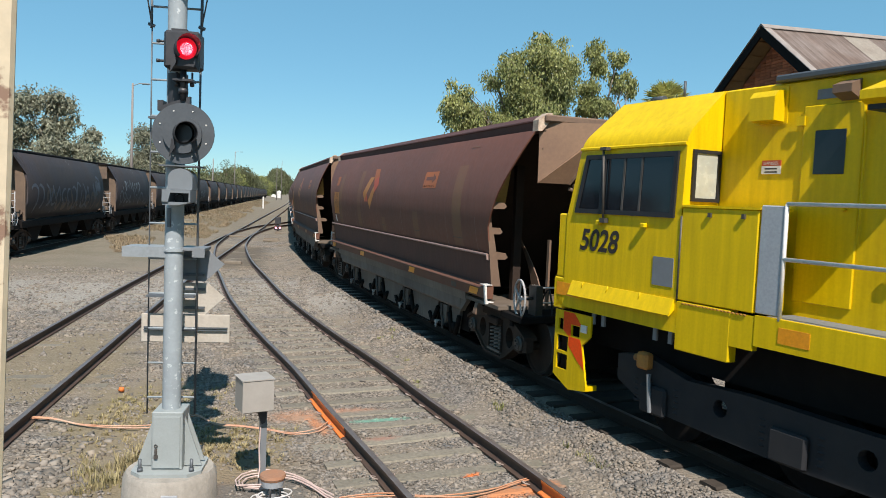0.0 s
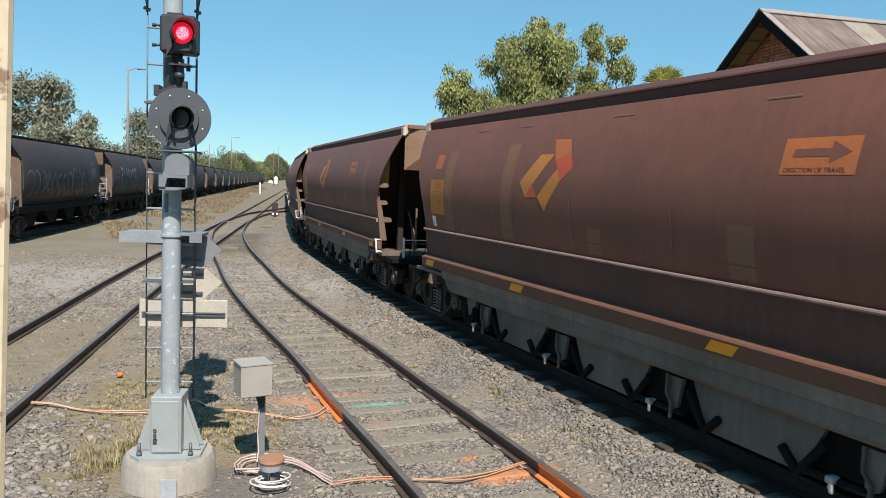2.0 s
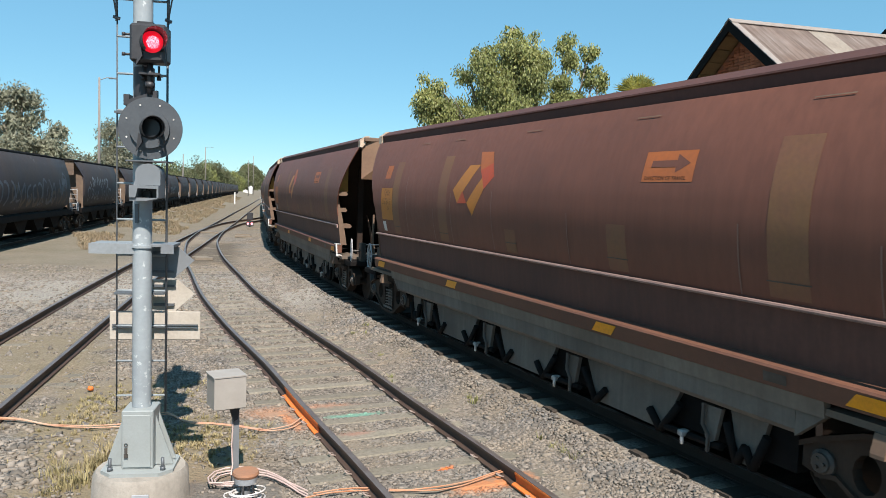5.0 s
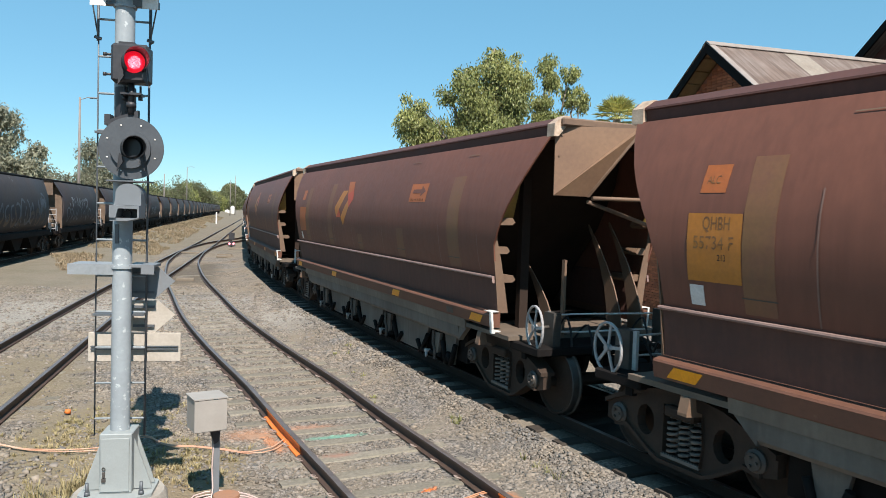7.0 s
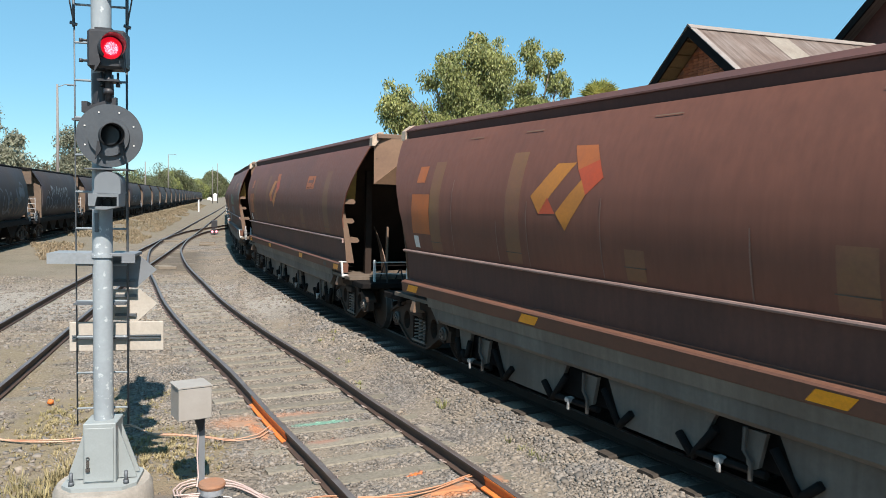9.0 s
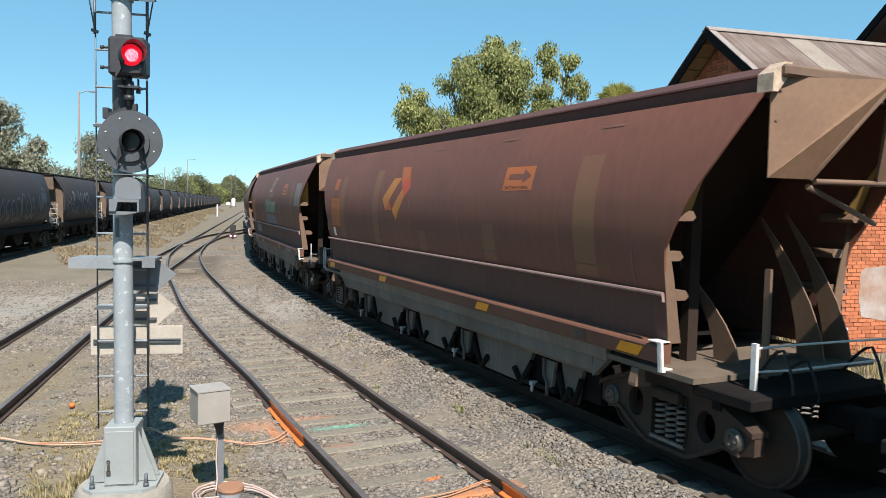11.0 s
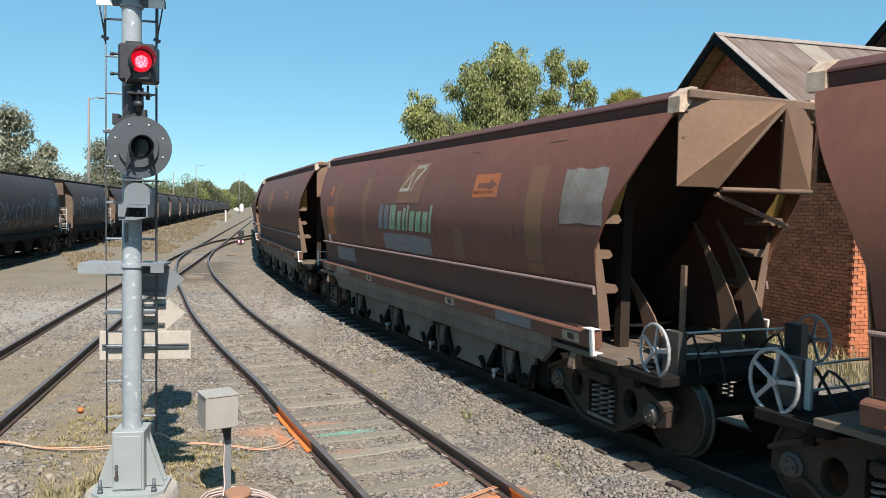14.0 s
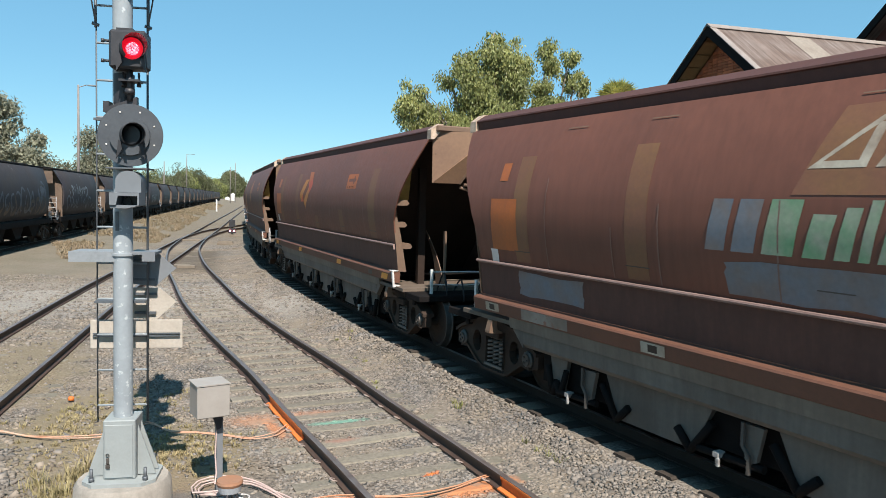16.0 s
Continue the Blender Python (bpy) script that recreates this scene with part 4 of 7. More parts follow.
def hand_wheel(w, x, y, z):
    """White hand-brake wheel with five flat spokes on a bracket."""
    bm = bmesh.new()
    ring(bm, (x, y, z), (1, 0, 0), 0.29, 0.018, 28, 7)
    for k in range(5):
        a = k * 2 * math.pi / 5 + 0.5
        c, s = math.cos(a), math.sin(a)
        v = [bm.verts.new((x + dx, y + r * c - e * s * wd, z + r * s + e * c * wd)) for dx in (-0.008, 0.008) for r, wd in ((0.03, 0.019), (0.285, 0.02)) for e in (-1, 1)]
        for f in ((0, 1, 3, 2), (4, 6, 7, 5), (0, 4, 5, 1), (2, 3, 7, 6), (0, 2, 6, 4), (1, 5, 7, 3)):
            bm.faces.new([v[i] for i in f])
    tube(bm, (x - 0.03, y, z), (x + 0.03, y, z), 0.045, 12)
    bmesh.ops.rotate(bm, cent=(x, y, z), matrix=Matrix.Rotation(radians(-10), 3, "Z"), verts=bm.verts)
    wh = part("hand_wheel", bm, "handwheel", w, "white hand-brake wheel")
    bm = bmesh.new()
    o = 1 if x < 0 else -1
    tube(bm, (x + o * 0.03, y, z), (x + o * 0.28, y, z), 0.025, 8)
    box(bm, min(x + o * 0.22, x + o * 0.34), max(x + o * 0.22, x + o * 0.34), y - 0.12, y + 0.12, 1.1, z + 0.2)
    part("gear_box", bm, "steel", wh)

M["handwheel"] = material("grey-white wheel paint", (0.44, 0.44, 0.44), 0.5, second=(0.3, 0.28, 0.27), scale=7, fine=40)

def wagon(far_wheel):
    w = new("hopper_wagon")
    for s in (-1, 1):
        side_sheet(w, s)
        bm = bmesh.new()
        prism(bm, [(s * x, z) for x, z in ((1.395, 1.27), (1.404, 1.28), (1.425, 1.44), (1.41, 1.462), (1.27, 1.50), (1.27, 1.27))], -HALF - 0.03, HALF + 0.03)
        part("sill", bm, "sillbrown", w)
        bm = bmesh.new()
        prism(bm, [(s * x, z) for x, z in ((1.275, 1.41), (1.352, 2.03), (1.325, 2.03), (1.25, 1.41))], -HALF, HALF)
        part("lower_panel", bm, "shadebrown", w)
        bm = bmesh.new()
        path_tube(bm, [(s * 1.40, -HALF - 0.02, 1.92), (s * 1.40, -HALF - 0.02, 2.0), (s * 1.40, HALF, 2.0)], 0.023, 8)
        part("hand_rail", bm, "railtube", w)
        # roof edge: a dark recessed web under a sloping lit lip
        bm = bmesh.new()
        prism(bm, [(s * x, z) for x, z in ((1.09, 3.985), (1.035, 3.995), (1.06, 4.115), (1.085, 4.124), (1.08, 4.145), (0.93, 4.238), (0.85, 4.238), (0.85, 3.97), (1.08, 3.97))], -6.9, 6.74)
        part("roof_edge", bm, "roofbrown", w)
        bm = bmesh.new()
        prism(bm, [(s * x, z) for x, z in ((1.388, 1.269), (1.365, 1.12), (1.30, 1.12), (1.30, 1.269))], -5.05, 5.05)
        part("channel_flange", bm, "paletan", w, "dusty pale upper channel flange")
        bm = bmesh.new()
        prism(bm, [(s * x, z) for x, z in ((1.345, 1.119), (1.335, 0.94), (1.29, 0.89), (1.24, 0.88), (1.22, 1.119))], -4.75, 4.75)
        part("underframe_channel", bm, "pale", w)
        for e in (-1, 1):
            bm = bmesh.new()
            prism(bm, [(e * 4.75, 1.119), (e * 5.03, 1.119), (e * 4.75, 0.88)], s * 1.25, s * 1.335, 'x')
            part("channel_end", bm, "pale", w)
            over = 6.72 if e > 0 else 6.88
            # flange down the end of the side, wider at the foot, and the white corner plate
            bm = bmesh.new()
            zs = [1.48, 1.6, 1.9, 2.2, 2.5, 2.75]
            for z0, z1 in zip(zs, zs[1:]):
                xa, xb = (sheet_x(max(z0, 2.03)) if z0 > 1.95 else 1.30 + 0.11 * (z0 - 1.42)), (sheet_x(max(z1, 2.03)) if z1 > 1.95 else 1.30 + 0.11 * (z1 - 1.42))
                wa, wb = 0.17 - 0.09 * (z0 - 1.42) / 1.33, 0.17 - 0.09 * (z1 - 1.42) / 1.33
                ya = e * (HALF + 0.012)
                v = [bm.verts.new(p) for p in ((s * xa, ya, z0), (s * (xa - wa), ya, z0), (s * (xb - wb), ya, z1), (s * xb, ya, z1))]
                u = [bm.verts.new((p.co.x, p.co.y + e * 0.014, p.co.z)) for p in v]
                bm.faces.new(v)
                bm.faces.new(u[::-1])
                for k in range(4):
                    bm.faces.new((v[k], u[k], u[(k + 1) % 4], v[(k + 1) % 4]))
            part("end_flange", bm, "tan", w)
            if e < 0:
                bm = bmesh.new()
                prism(bm, [(s * 1.44, 1.50), (s * 1.413, 1.19), (s * 1.40, 1.19), (s * 1.426, 1.50)], e * (HALF + 0.0), e * (HALF + 0.045))
                prism(bm, [(s * 1.437, 1.50), (s * 1.41, 1.19), (s * 1.27, 1.19), (s * 1.27, 1.225), (s * 1.385, 1.25), (s * 1.405, 1.50)], e * (HALF + 0.045), e * (HALF + 0.06))
                box(bm, s * 1.442, s * 1.30, e * (HALF - 0.14), e * (HALF + 0.05), 1.498, 1.508)
                part("corner_plate", bm, "white", w, "chalky white corner plate")
            for z in (1.92, 2.34, 2.76):
                xo = sheet_x(max(z, 2.03)) - (0.03 if z > 2 else 0.09)
                bm = bmesh.new()
                prism(bm, [(s * xo, z), (s * (xo - 0.2), z), (s * (xo - 0.245), z + 0.04), (s * (xo - 0.2), z + 0.105), (s * xo, z + 0.105)], e * ((sheet_end(z) if e > 0 else near_end(z)) - 0.45), e * ((sheet_end(z) if e > 0 else near_end(z)) - 0.02))
                part("stiffener", bm, "tan", w)
            bm = bmesh.new()
            prism(bm, [(s * 1.03, 3.97), (s * 1.10, 3.97), (s * 1.095, 4.14), (s * 0.945, 4.25), (s * 0.86, 4.25), (s * 0.86, 4.17)], e * (over - 0.1), e * (over + 0.08))
            part("corner_cap", bm, "chalk", w, "chipped white roof corner")
    bm = bmesh.new()
    box(bm, -0.9, 0.9, -6.86, 6.7, 4.165, 4.20)
    for k in range(5):
        box(bm, -0.45, 0.45, -5.6 + 2.4 * k, -4.0 + 2.4 * k, 4.20, 4.208, bevel=0.003)
    part("roof", bm, "brown", w)
    for e in (-1, 1):
        # folded end hood: flat outer wings and inner leaves that run out to a peak in the middle
        peak, over = (7.36, 6.88) if e < 0 else (7.02, 6.72)
        for s in (-1, 1):
            bm = bmesh.new()
            a, c, d, p = (s * 1.03, e * over, 4.12), (s * 1.02, e * over, 3.19), (s * 0.52, e * (over + 0.04), 3.19), (0, e * peak, 4.09)
            q = (0, e * (peak - 0.06), 4.12)
            out = [bm.verts.new(v) for v in (a, c, d, p, q)]
            inn = [bm.verts.new((v[0], v[1] - e * 0.012, v[2] - 0.004)) for v in (a, c, d, p, q)]
            for g in (out, inn):
                bm.faces.new((g[0], g[1], g[4]))
                bm.faces.new((g[1], g[2], g[3], g[4]))
            for m in range(5):
                bm.faces.new((out[m], out[(m + 1) % 5], inn[(m + 1) % 5], inn[m]))
            hood = part("end_hood", bm, "canopy", w)
            # turned lip along the free edge, and rivets
            bm = bmesh.new()
            lip = [bm.verts.new(v) for v in (d, p, (p[0], p[1] + e * 0.005, p[2] - 0.06), (d[0] - s * 0.045, d[1] + e * 0.005, d[2] - 0.012))]
            lip2 = [bm.verts.new((v.co.x, v.co.y - e * 0.03, v.co.z)) for v in lip]
            bm.faces.new(lip)
            bm.faces.new(lip2[::-1])
            for m in range(4):
                bm.faces.new((lip[m], lip2[m], lip2[(m + 1) % 4], lip[(m + 1) % 4]))
            part("hood_lip", bm, "tan", hood)
            bm = bmesh.new()
            for x, z in ((0.95, 4.0), (0.66, 3.97), (0.36, 3.96), (0.97, 3.72), (0.66, 3.6), (0.9, 3.28)):
                yy = over + 0.5 * max(0.0, (1.02 - x) * 0.36 + (z - 3.9) * 0.1)
                tube(bm, (s * x, e * (yy - 0.01), z), (s * x, e * (yy + 0.03), z), 0.017, 6)
            part("rivets", bm, "tan", hood)["kind"] = "stuff"
            bm = bmesh.new()
            v = [bm.verts.new((s * x, e * y, z)) for x, y, z in ((1.425, 6.08, 2.86), (1.17, 6.08, 2.86), (1.25, 6.44, 3.48), (1.425, 6.06, 2.86), (1.17, 6.06, 2.86), (1.25, 6.42, 3.48))]
            for f in ((0, 1, 2), (5, 4, 3), (0, 3, 4, 1), (1, 4, 5, 2), (2, 5, 3, 0)):
                bm.faces.new([v[m] for m in f])
            part("gusset", bm, "ochre", w, "ochre-painted corner gusset")
        bm = bmesh.new()
        box(bm, -1.0, 1.0, e * (over + 0.14), e * (over - 0.1), 4.11, 4.22, bevel=0.02)
        part("roof_end", bm, "tan", w)
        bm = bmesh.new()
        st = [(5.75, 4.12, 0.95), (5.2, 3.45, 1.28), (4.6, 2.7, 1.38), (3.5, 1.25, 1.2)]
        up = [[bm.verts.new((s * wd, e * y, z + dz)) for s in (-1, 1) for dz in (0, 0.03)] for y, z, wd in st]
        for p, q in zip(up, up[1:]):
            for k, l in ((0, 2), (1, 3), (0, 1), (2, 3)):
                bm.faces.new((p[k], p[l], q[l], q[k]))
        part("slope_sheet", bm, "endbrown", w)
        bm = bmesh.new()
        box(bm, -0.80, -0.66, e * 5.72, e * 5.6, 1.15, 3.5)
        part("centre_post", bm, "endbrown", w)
        if e < 0:
            bm = bmesh.new()
            box(bm, -0.62, -0.585, e * 6.62, e * 6.55, 1.2, 2.3)
            part("grab_post", bm, "tan", w)
        for p, q in (((-0.4, over + 0.01, 3.17), (1.0, over + 0.03, 3.18)), ((-0.45, over - 0.02, 3.12), (1.16, 6.45, 2.76)), ((1.1, 6.4, 2.77), (1.4, 6.1, 2.8))):
            bm = bmesh.new()
            tube(bm, (p[0], e * p[1], p[2]), (q[0], e * q[1], q[2]), 0.03, 8)
            part("brace", bm, "tan", w)
        # horn-shaped ribs up the hopper's end, cut and coloured after its sunlit patches
        for x, foot, top in ((-0.42, 6.1, 2.25), (0.66, 6.3, 2.8), (1.0, 6.38, 2.85)):
            bm = bmesh.new()
            k = [0.0, 0.2, 0.4, 0.6, 0.8, 1.0]
            outer = [(e * (foot - 0.95 * u ** 1.6), 1.2 + (top - 1.2) * u) for u in k]
            inner = [(e * (foot - 0.36 + 0.02 * u - 0.61 * u ** 1.8), 1.2 + (top - 1.2) * u * 0.97) for u in k]
            prism(bm, outer + inner[::-1], x, x + 0.02, 'x')
            part("rib", bm, "tan", w)
        bm = bmesh.new()
        box(bm, -1.36, 1.36, e * 5.0, e * 6.4, 1.15, 1.21)
        part("end_deck", bm, "deck", w, "dusty end deck")
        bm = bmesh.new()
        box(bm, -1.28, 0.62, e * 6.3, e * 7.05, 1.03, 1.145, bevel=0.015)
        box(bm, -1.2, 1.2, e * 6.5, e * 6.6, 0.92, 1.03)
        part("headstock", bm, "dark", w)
        bm = bmesh.new()
        box(bm, -0.12, 0.12, e * 6.9, e * 7.42, 0.78, 0.98, bevel=0.02)
        box(bm, -0.2, 0.2, e * 7.28, e * 7.5, 0.72, 1.02, bevel=0.03)
        part("coupler", bm, "dark", w)
        for k, (x, hh) in enumerate(((-0.75, 1.55), (-0.4, 1.42), (0.55, 1.5))):
            bm = bmesh.new()
            path_tube(bm, [(x, e * (6.6 + 0.45 * math.sin(a)), 1.18 + (hh - 1.18) * math.sin(a * 2) if a < 0.8 else hh - 0.5 * (a - 0.8)) for a in (0, 0.2, 0.4, 0.6, 0.8, 1.1, 1.4, 1.6)], 0.016, 6)
            part("brake_hose", bm, "black", w)
        bm = bmesh.new()
        box(bm, -0.95, -0.91, e * 6.72, e * 6.78, 1.13, 1.6)
        path_tube(bm, [(-0.93, e * 6.75, 1.55), (-0.3, e * 6.75, 1.55), (0.4, e * 6.7, 1.53), (1.1, e * 6.72, 1.52)], 0.014, 6)
        path_tube(bm, [(-0.93, e * 6.75, 1.32), (-0.4, e * 6.76, 1.3), (0.9, e * 6.74, 1.3)], 0.014, 6)
        part("hose_post", bm, "white", w)
        # foot step below the corner
        for s in (-1, 1):
            bm = bmesh.new()
            prism(bm, [(s * 1.38, 1.15), (s * 1.30, 1.15), (s * 1.28, 1.0), (s * 1.2, 0.97), (s * 1.2, 0.94), (s * 1.42, 0.96), (s * 1.42, 0.99)], e * 5.5, e * 5.62)
            part("foot_step", bm, "tan", w)
        bogie(w, e * BOGIE_AT, BED)
    # hopper chutes, door gear and latches between the bogies
    spans = [(4.35, 3.95), (3.25, 1.55), (0.85, -0.8), (-1.45, -3.2), (-3.85, -4.35)]
    for s in (-1, 1):
        for a, c in spans:
            bm = bmesh.new()
            inset = min(0.28, abs(a - c) * 0.3)
            prism(bm, [(a, 0.92), (c, 0.92), (c + inset, 0.36), (a - inset, 0.36)], s * 1.10, s * 1.16, 'x')
            part("chute", bm, "pale", w)
            for y0, y1 in ((a, a - inset), (c, c + inset)):
                bm = bmesh.new()
                tube(bm, (s * 1.19, y0, 0.72), (s * 1.19, y1, 0.36), 0.045, 6)
                tube(bm, (s * 1.19, y1, 0.36), (s * 1.19, y1 + (y1 - y0) * 0.7, 0.55), 0.045, 6)
                part("chute_bar", bm, "dark", w)
        for y in (3.82, 1.42, -0.9, -3.32):
            bm = bmesh.new()
            box(bm, s * 1.29, s * 1.18, y - 0.042, y + 0.042, 0.42, 0.485, bevel=0.012)
            box(bm, s * 1.295, s * 1.265, y - 0.05, y - 0.01, 0.34, 0.43, bevel=0.008)
            tube(bm, (s * 1.24, y + 0.02, 0.36), (s * 1.24, y + 0.02, 0.43), 0.016, 8)
            part("latch", bm, "latchwhite", w, "white door latch")
            bm = bmesh.new()
            prism(bm, [(y - 0.26, 0.84), (y - 0.5, 0.84), (y - 0.43, 0.5), (y - 0.36, 0.46), (y - 0.3, 0.5)], s * 1.18, s * 1.23, 'x')
            part("door_bracket", bm, "pale", w)
            bm = bmesh.new()
            path_tube(bm, [(s * 1.27, y - 0.3, 0.86), (s * 1.27, y - 0.3, 0.64), (s * 1.27, y - 0.38, 0.55), (s * 1.27, y - 0.38, 0.38)], 0.025, 6)
            part("lever", bm, "steel", w)
            bm = bmesh.new()
            tube(bm, (s * 1.2, y - 0.5, 0.45), (s * 1.2, y + 0.3, 0.42), 0.04, 8)
            part("door_shaft", bm, "dark", w)
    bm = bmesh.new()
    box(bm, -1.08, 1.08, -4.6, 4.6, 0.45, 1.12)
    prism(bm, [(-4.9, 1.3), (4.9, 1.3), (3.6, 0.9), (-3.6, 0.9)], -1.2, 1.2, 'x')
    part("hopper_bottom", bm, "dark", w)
    # weld seams and a lifting bar on the camera's side
    for y, z0, z1 in ((4.17, 2.04, 3.2), (2.9, 2.04, 2.62), (2.16, 2.04, 2.9), (0.71, 2.04, 2.95), (-1.3, 2.04, 2.7), (-4.1, 2.04, 2.7), (-5.5, 2.04, 2.6)):
        skin(w, "seam", rect(y, y + 0.016, z0, z1), "seam", lift=0.006)
    for y in (3.9, 2.4, 0.0, -2.45, -4.8):
        skin(w, "hatch_mark", rect(y - 0.2, y + 0.2, 3.83, 3.842), "tan", lift=0.012)
    for x in (-1.22, 1.22):
        hand_wheel(w, x, 6.9 if far_wheel else -6.85, 1.40)
    return tagged(w, "brown bogie grain hopper wagon with curved sides", "wagon", group="wagons of the moving train")

M["latchwhite"] = material("chipped latch paint", (0.6, 0.59, 0.57), 0.5, second=(0.2, 0.18, 0.16), scale=12, fine=50, mix=0.7)
# wagon brown made darker, as the panel leans away from the sky
M["shadebrown"] = material("brown lower panel darkened for shade", (0.145, 0.069, 0.053), 0.6, second=(0.095, 0.052, 0.044), scale=0.7, fine=16, streak=0.35, mix=0.6, spec=0.25)
M["sillbrown"] = material("worn brown sill paint", (0.175, 0.077, 0.048), 0.6, second=(0.12, 0.06, 0.042), scale=1.1, fine=18, mix=0.6, spec=0.3, spots=(0.26, 0.16, 0.11), spot_amount=0.7)
M["chalk"] = material("chalky white paint", (0.66, 0.52, 0.39), 0.6, second=(0.34, 0.23, 0.16), scale=8, fine=40, mix=0.7)
M["ochre"] = material("ochre paint", (0.34, 0.215, 0.04), 0.65, second=(0.24, 0.14, 0.04), scale=3, fine=20)
M["deck"] = material("dusty tan deck", (0.17, 0.13, 0.095), 0.8, second=(0.085, 0.062, 0.046), scale=2, fine=25)
M["canopy"] = material("sun-bleached end paint", (0.25, 0.147, 0.086), 0.65, second=(0.175, 0.1, 0.064), scale=1.6, fine=20)
M["seam"] = material("weld seam", (0.26, 0.15, 0.115), 0.6)
M["railtube"] = material("worn hand rail", (0.30, 0.2, 0.17), 0.5, second=(0.2, 0.12, 0.1), scale=4, fine=30)
# grimy steel with the shade of the wagon's end recess in its colour
M["endbrown"] = material("grimy end steel darkened for shade", (0.030, 0.021, 0.017), 0.85, second=(0.060, 0.040, 0.030), scale=1.3, fine=16, mix=0.4, spec=0.15)

NEAR_W, FAR_W = wagon(False), wagon(True)
WAGONS = []
for i in range(10):
    WAGONS.append((NEAR_W if i % 2 == 0 else FAR_W) if i < 2 else copy_thing(NEAR_W if i % 2 == 0 else FAR_W, Matrix()))
CODES = {0: "55735 Y", 1: "55734 F", 3: "55826 W"}
TARES = {0: "217", 1: "213"}

M["fadedink"] = material("faded lettering", (0.15, 0.065, 0.028), 0.6, second=(0.27, 0.13, 0.04), scale=5, fine=30, mix=0.7)

def dress(w, i):
    """Paint, lettering and reflectors of one wagon."""
    faded = i not in (3,)
    if i != 4:
        skin(w, "code_sticker", rect(5.47, 5.17, 3.17, 3.44, 0.02), "decal", "faded orange sticker")
        skin(w, "number_panel", rect(5.565, 4.93, 2.32, 2.975), "amber" if i in (0, 1) else "decal", "faded orange number panel")
        skin(w, "label", rect(5.55, 5.38, 2.08, 2.28), "white", "white paper label")
        skin(w, "arrow_panel", rect(-2.66, -3.43, 3.09, 3.42, 0.0), "decal", "orange panel with a dark arrow")
        skin(w, "arrow", [(-2.78, 3.25), (-3.16, 3.25), (-3.16, 3.185), (-3.36, 3.285), (-3.16, 3.385), (-3.16, 3.32), (-2.78, 3.32)], "brown", lift=0.0056)
        writing(w, "panel_writing", "DIRECTION OF TRAVEL", -2.7, 3.11, 0.06, "endbrown", lift=0.006)
    else:
        skin(w, "code_sticker", rect(5.35, 5.15, 3.17, 3.42, 0.02), "decal", "orange sticker")
        skin(w, "number_panel", rect(5.5, 4.85, 2.2, 2.92), "decal", "plain orange number panel")
        skin(w, "label", rect(5.57, 5.39, 2.0, 2.2), "white", "white paper label")
        skin(w, "arrow_panel", rect(-2.76, -3.56, 3.08, 3.44, 0.0), "decal", "orange panel with a dark arrow")
        skin(w, "arrow", [(-2.9, 3.23), (-3.28, 3.23), (-3.28, 3.18), (-3.5, 3.27), (-3.28, 3.36), (-3.28, 3.30), (-2.9, 3.30)], "brown", lift=0.0056)
        writing(w, "panel_writing", "DIRECTION OF TRAVEL", -2.8, 3.14, 0.06, "endbrown", lift=0.006)
    if i in CODES:
        writing(w, "panel_writing", "ALC", 5.41, 3.26, 0.11, "fadedink", lift=0.0058, stretch=0.8)
        writing(w, "panel_writing", "QHBH", 5.385, 2.82, 0.18, "fadedink", lift=0.0058, stretch=0.64)
        writing(w, "panel_writing", CODES[i], 5.49, 2.635, 0.18, "fadedink", lift=0.0058, stretch=0.82)
        if i in TARES:
            writing(w, "panel_writing", TARES[i], 5.2, 2.53, 0.085, "ink", lift=0.0058, stretch=0.8)
    if i == 4:
        # worn brand mark and lettering, kept as plain shapes
        skin(w, "brand_ground", [(0.3, 3.74), (-0.72, 3.76), (-0.6, 3.0), (0.62, 3.0)], "olive", lift=0.003)
        for poly in ([(0.42, 3.22), (-0.12, 3.22), (-0.12, 3.28), (0.3, 3.28)], [(0.42, 3.22), (0.3, 3.26), (-0.33, 3.66), (-0.3, 3.7)], [(-0.3, 3.71), (-0.92, 3.72), (-0.85, 3.65), (-0.33, 3.64)],
                     [(-0.92, 3.70), (-0.8, 3.70), (-0.4, 3.44), (-0.52, 3.43)], [(-0.06, 3.22), (-0.16, 3.22), (-0.28, 3.58), (-0.18, 3.58)], [(-0.25, 3.22), (-0.34, 3.22), (-0.5, 3.44), (-0.40, 3.44)]):
            skin(w, "brand_mark", [(a * 0.874 + 0.14, b) for a, b in poly], "letterwhite", lift=0.0056)
        y = 1.54
        for k, (wd, zt, mat) in enumerate(((0.22, 2.96, "bluepatch"), (0.24, 2.96, "bluepatch"), (0.30, 2.96, "lettergreen"), (0.20, 2.84, "lettergreen"), (0.13, 2.9, "lettergreen"), (0.09, 2.96, "lettergreen"), (0.22, 2.84, "lettergreen"), (0.22, 2.84, "lettergreen"), (0.22, 2.84, "lettergreen"), (0.10, 2.96, "lettergreen"))):
            skin(w, "letter_bar", [(y, 2.47), (y - wd * 1.05, 2.47), (y - wd * 1.05 - 0.1, zt), (y - 0.1, zt)], mat, lift=0.0056)
            y -= wd * 1.19 + 0.05
        skin(w, "overpaint", ragged(1.3, -1.15, 2.06, 2.38, 3, 0.02), "bluepatch", "worn grey-blue overpaint", lift=0.004)
        skin(w, "overpaint", ragged(-5.28, -6.15, 2.75, 3.42, 4, 0.02), "patch", "chalky grey-blue overpaint", lift=0.004)
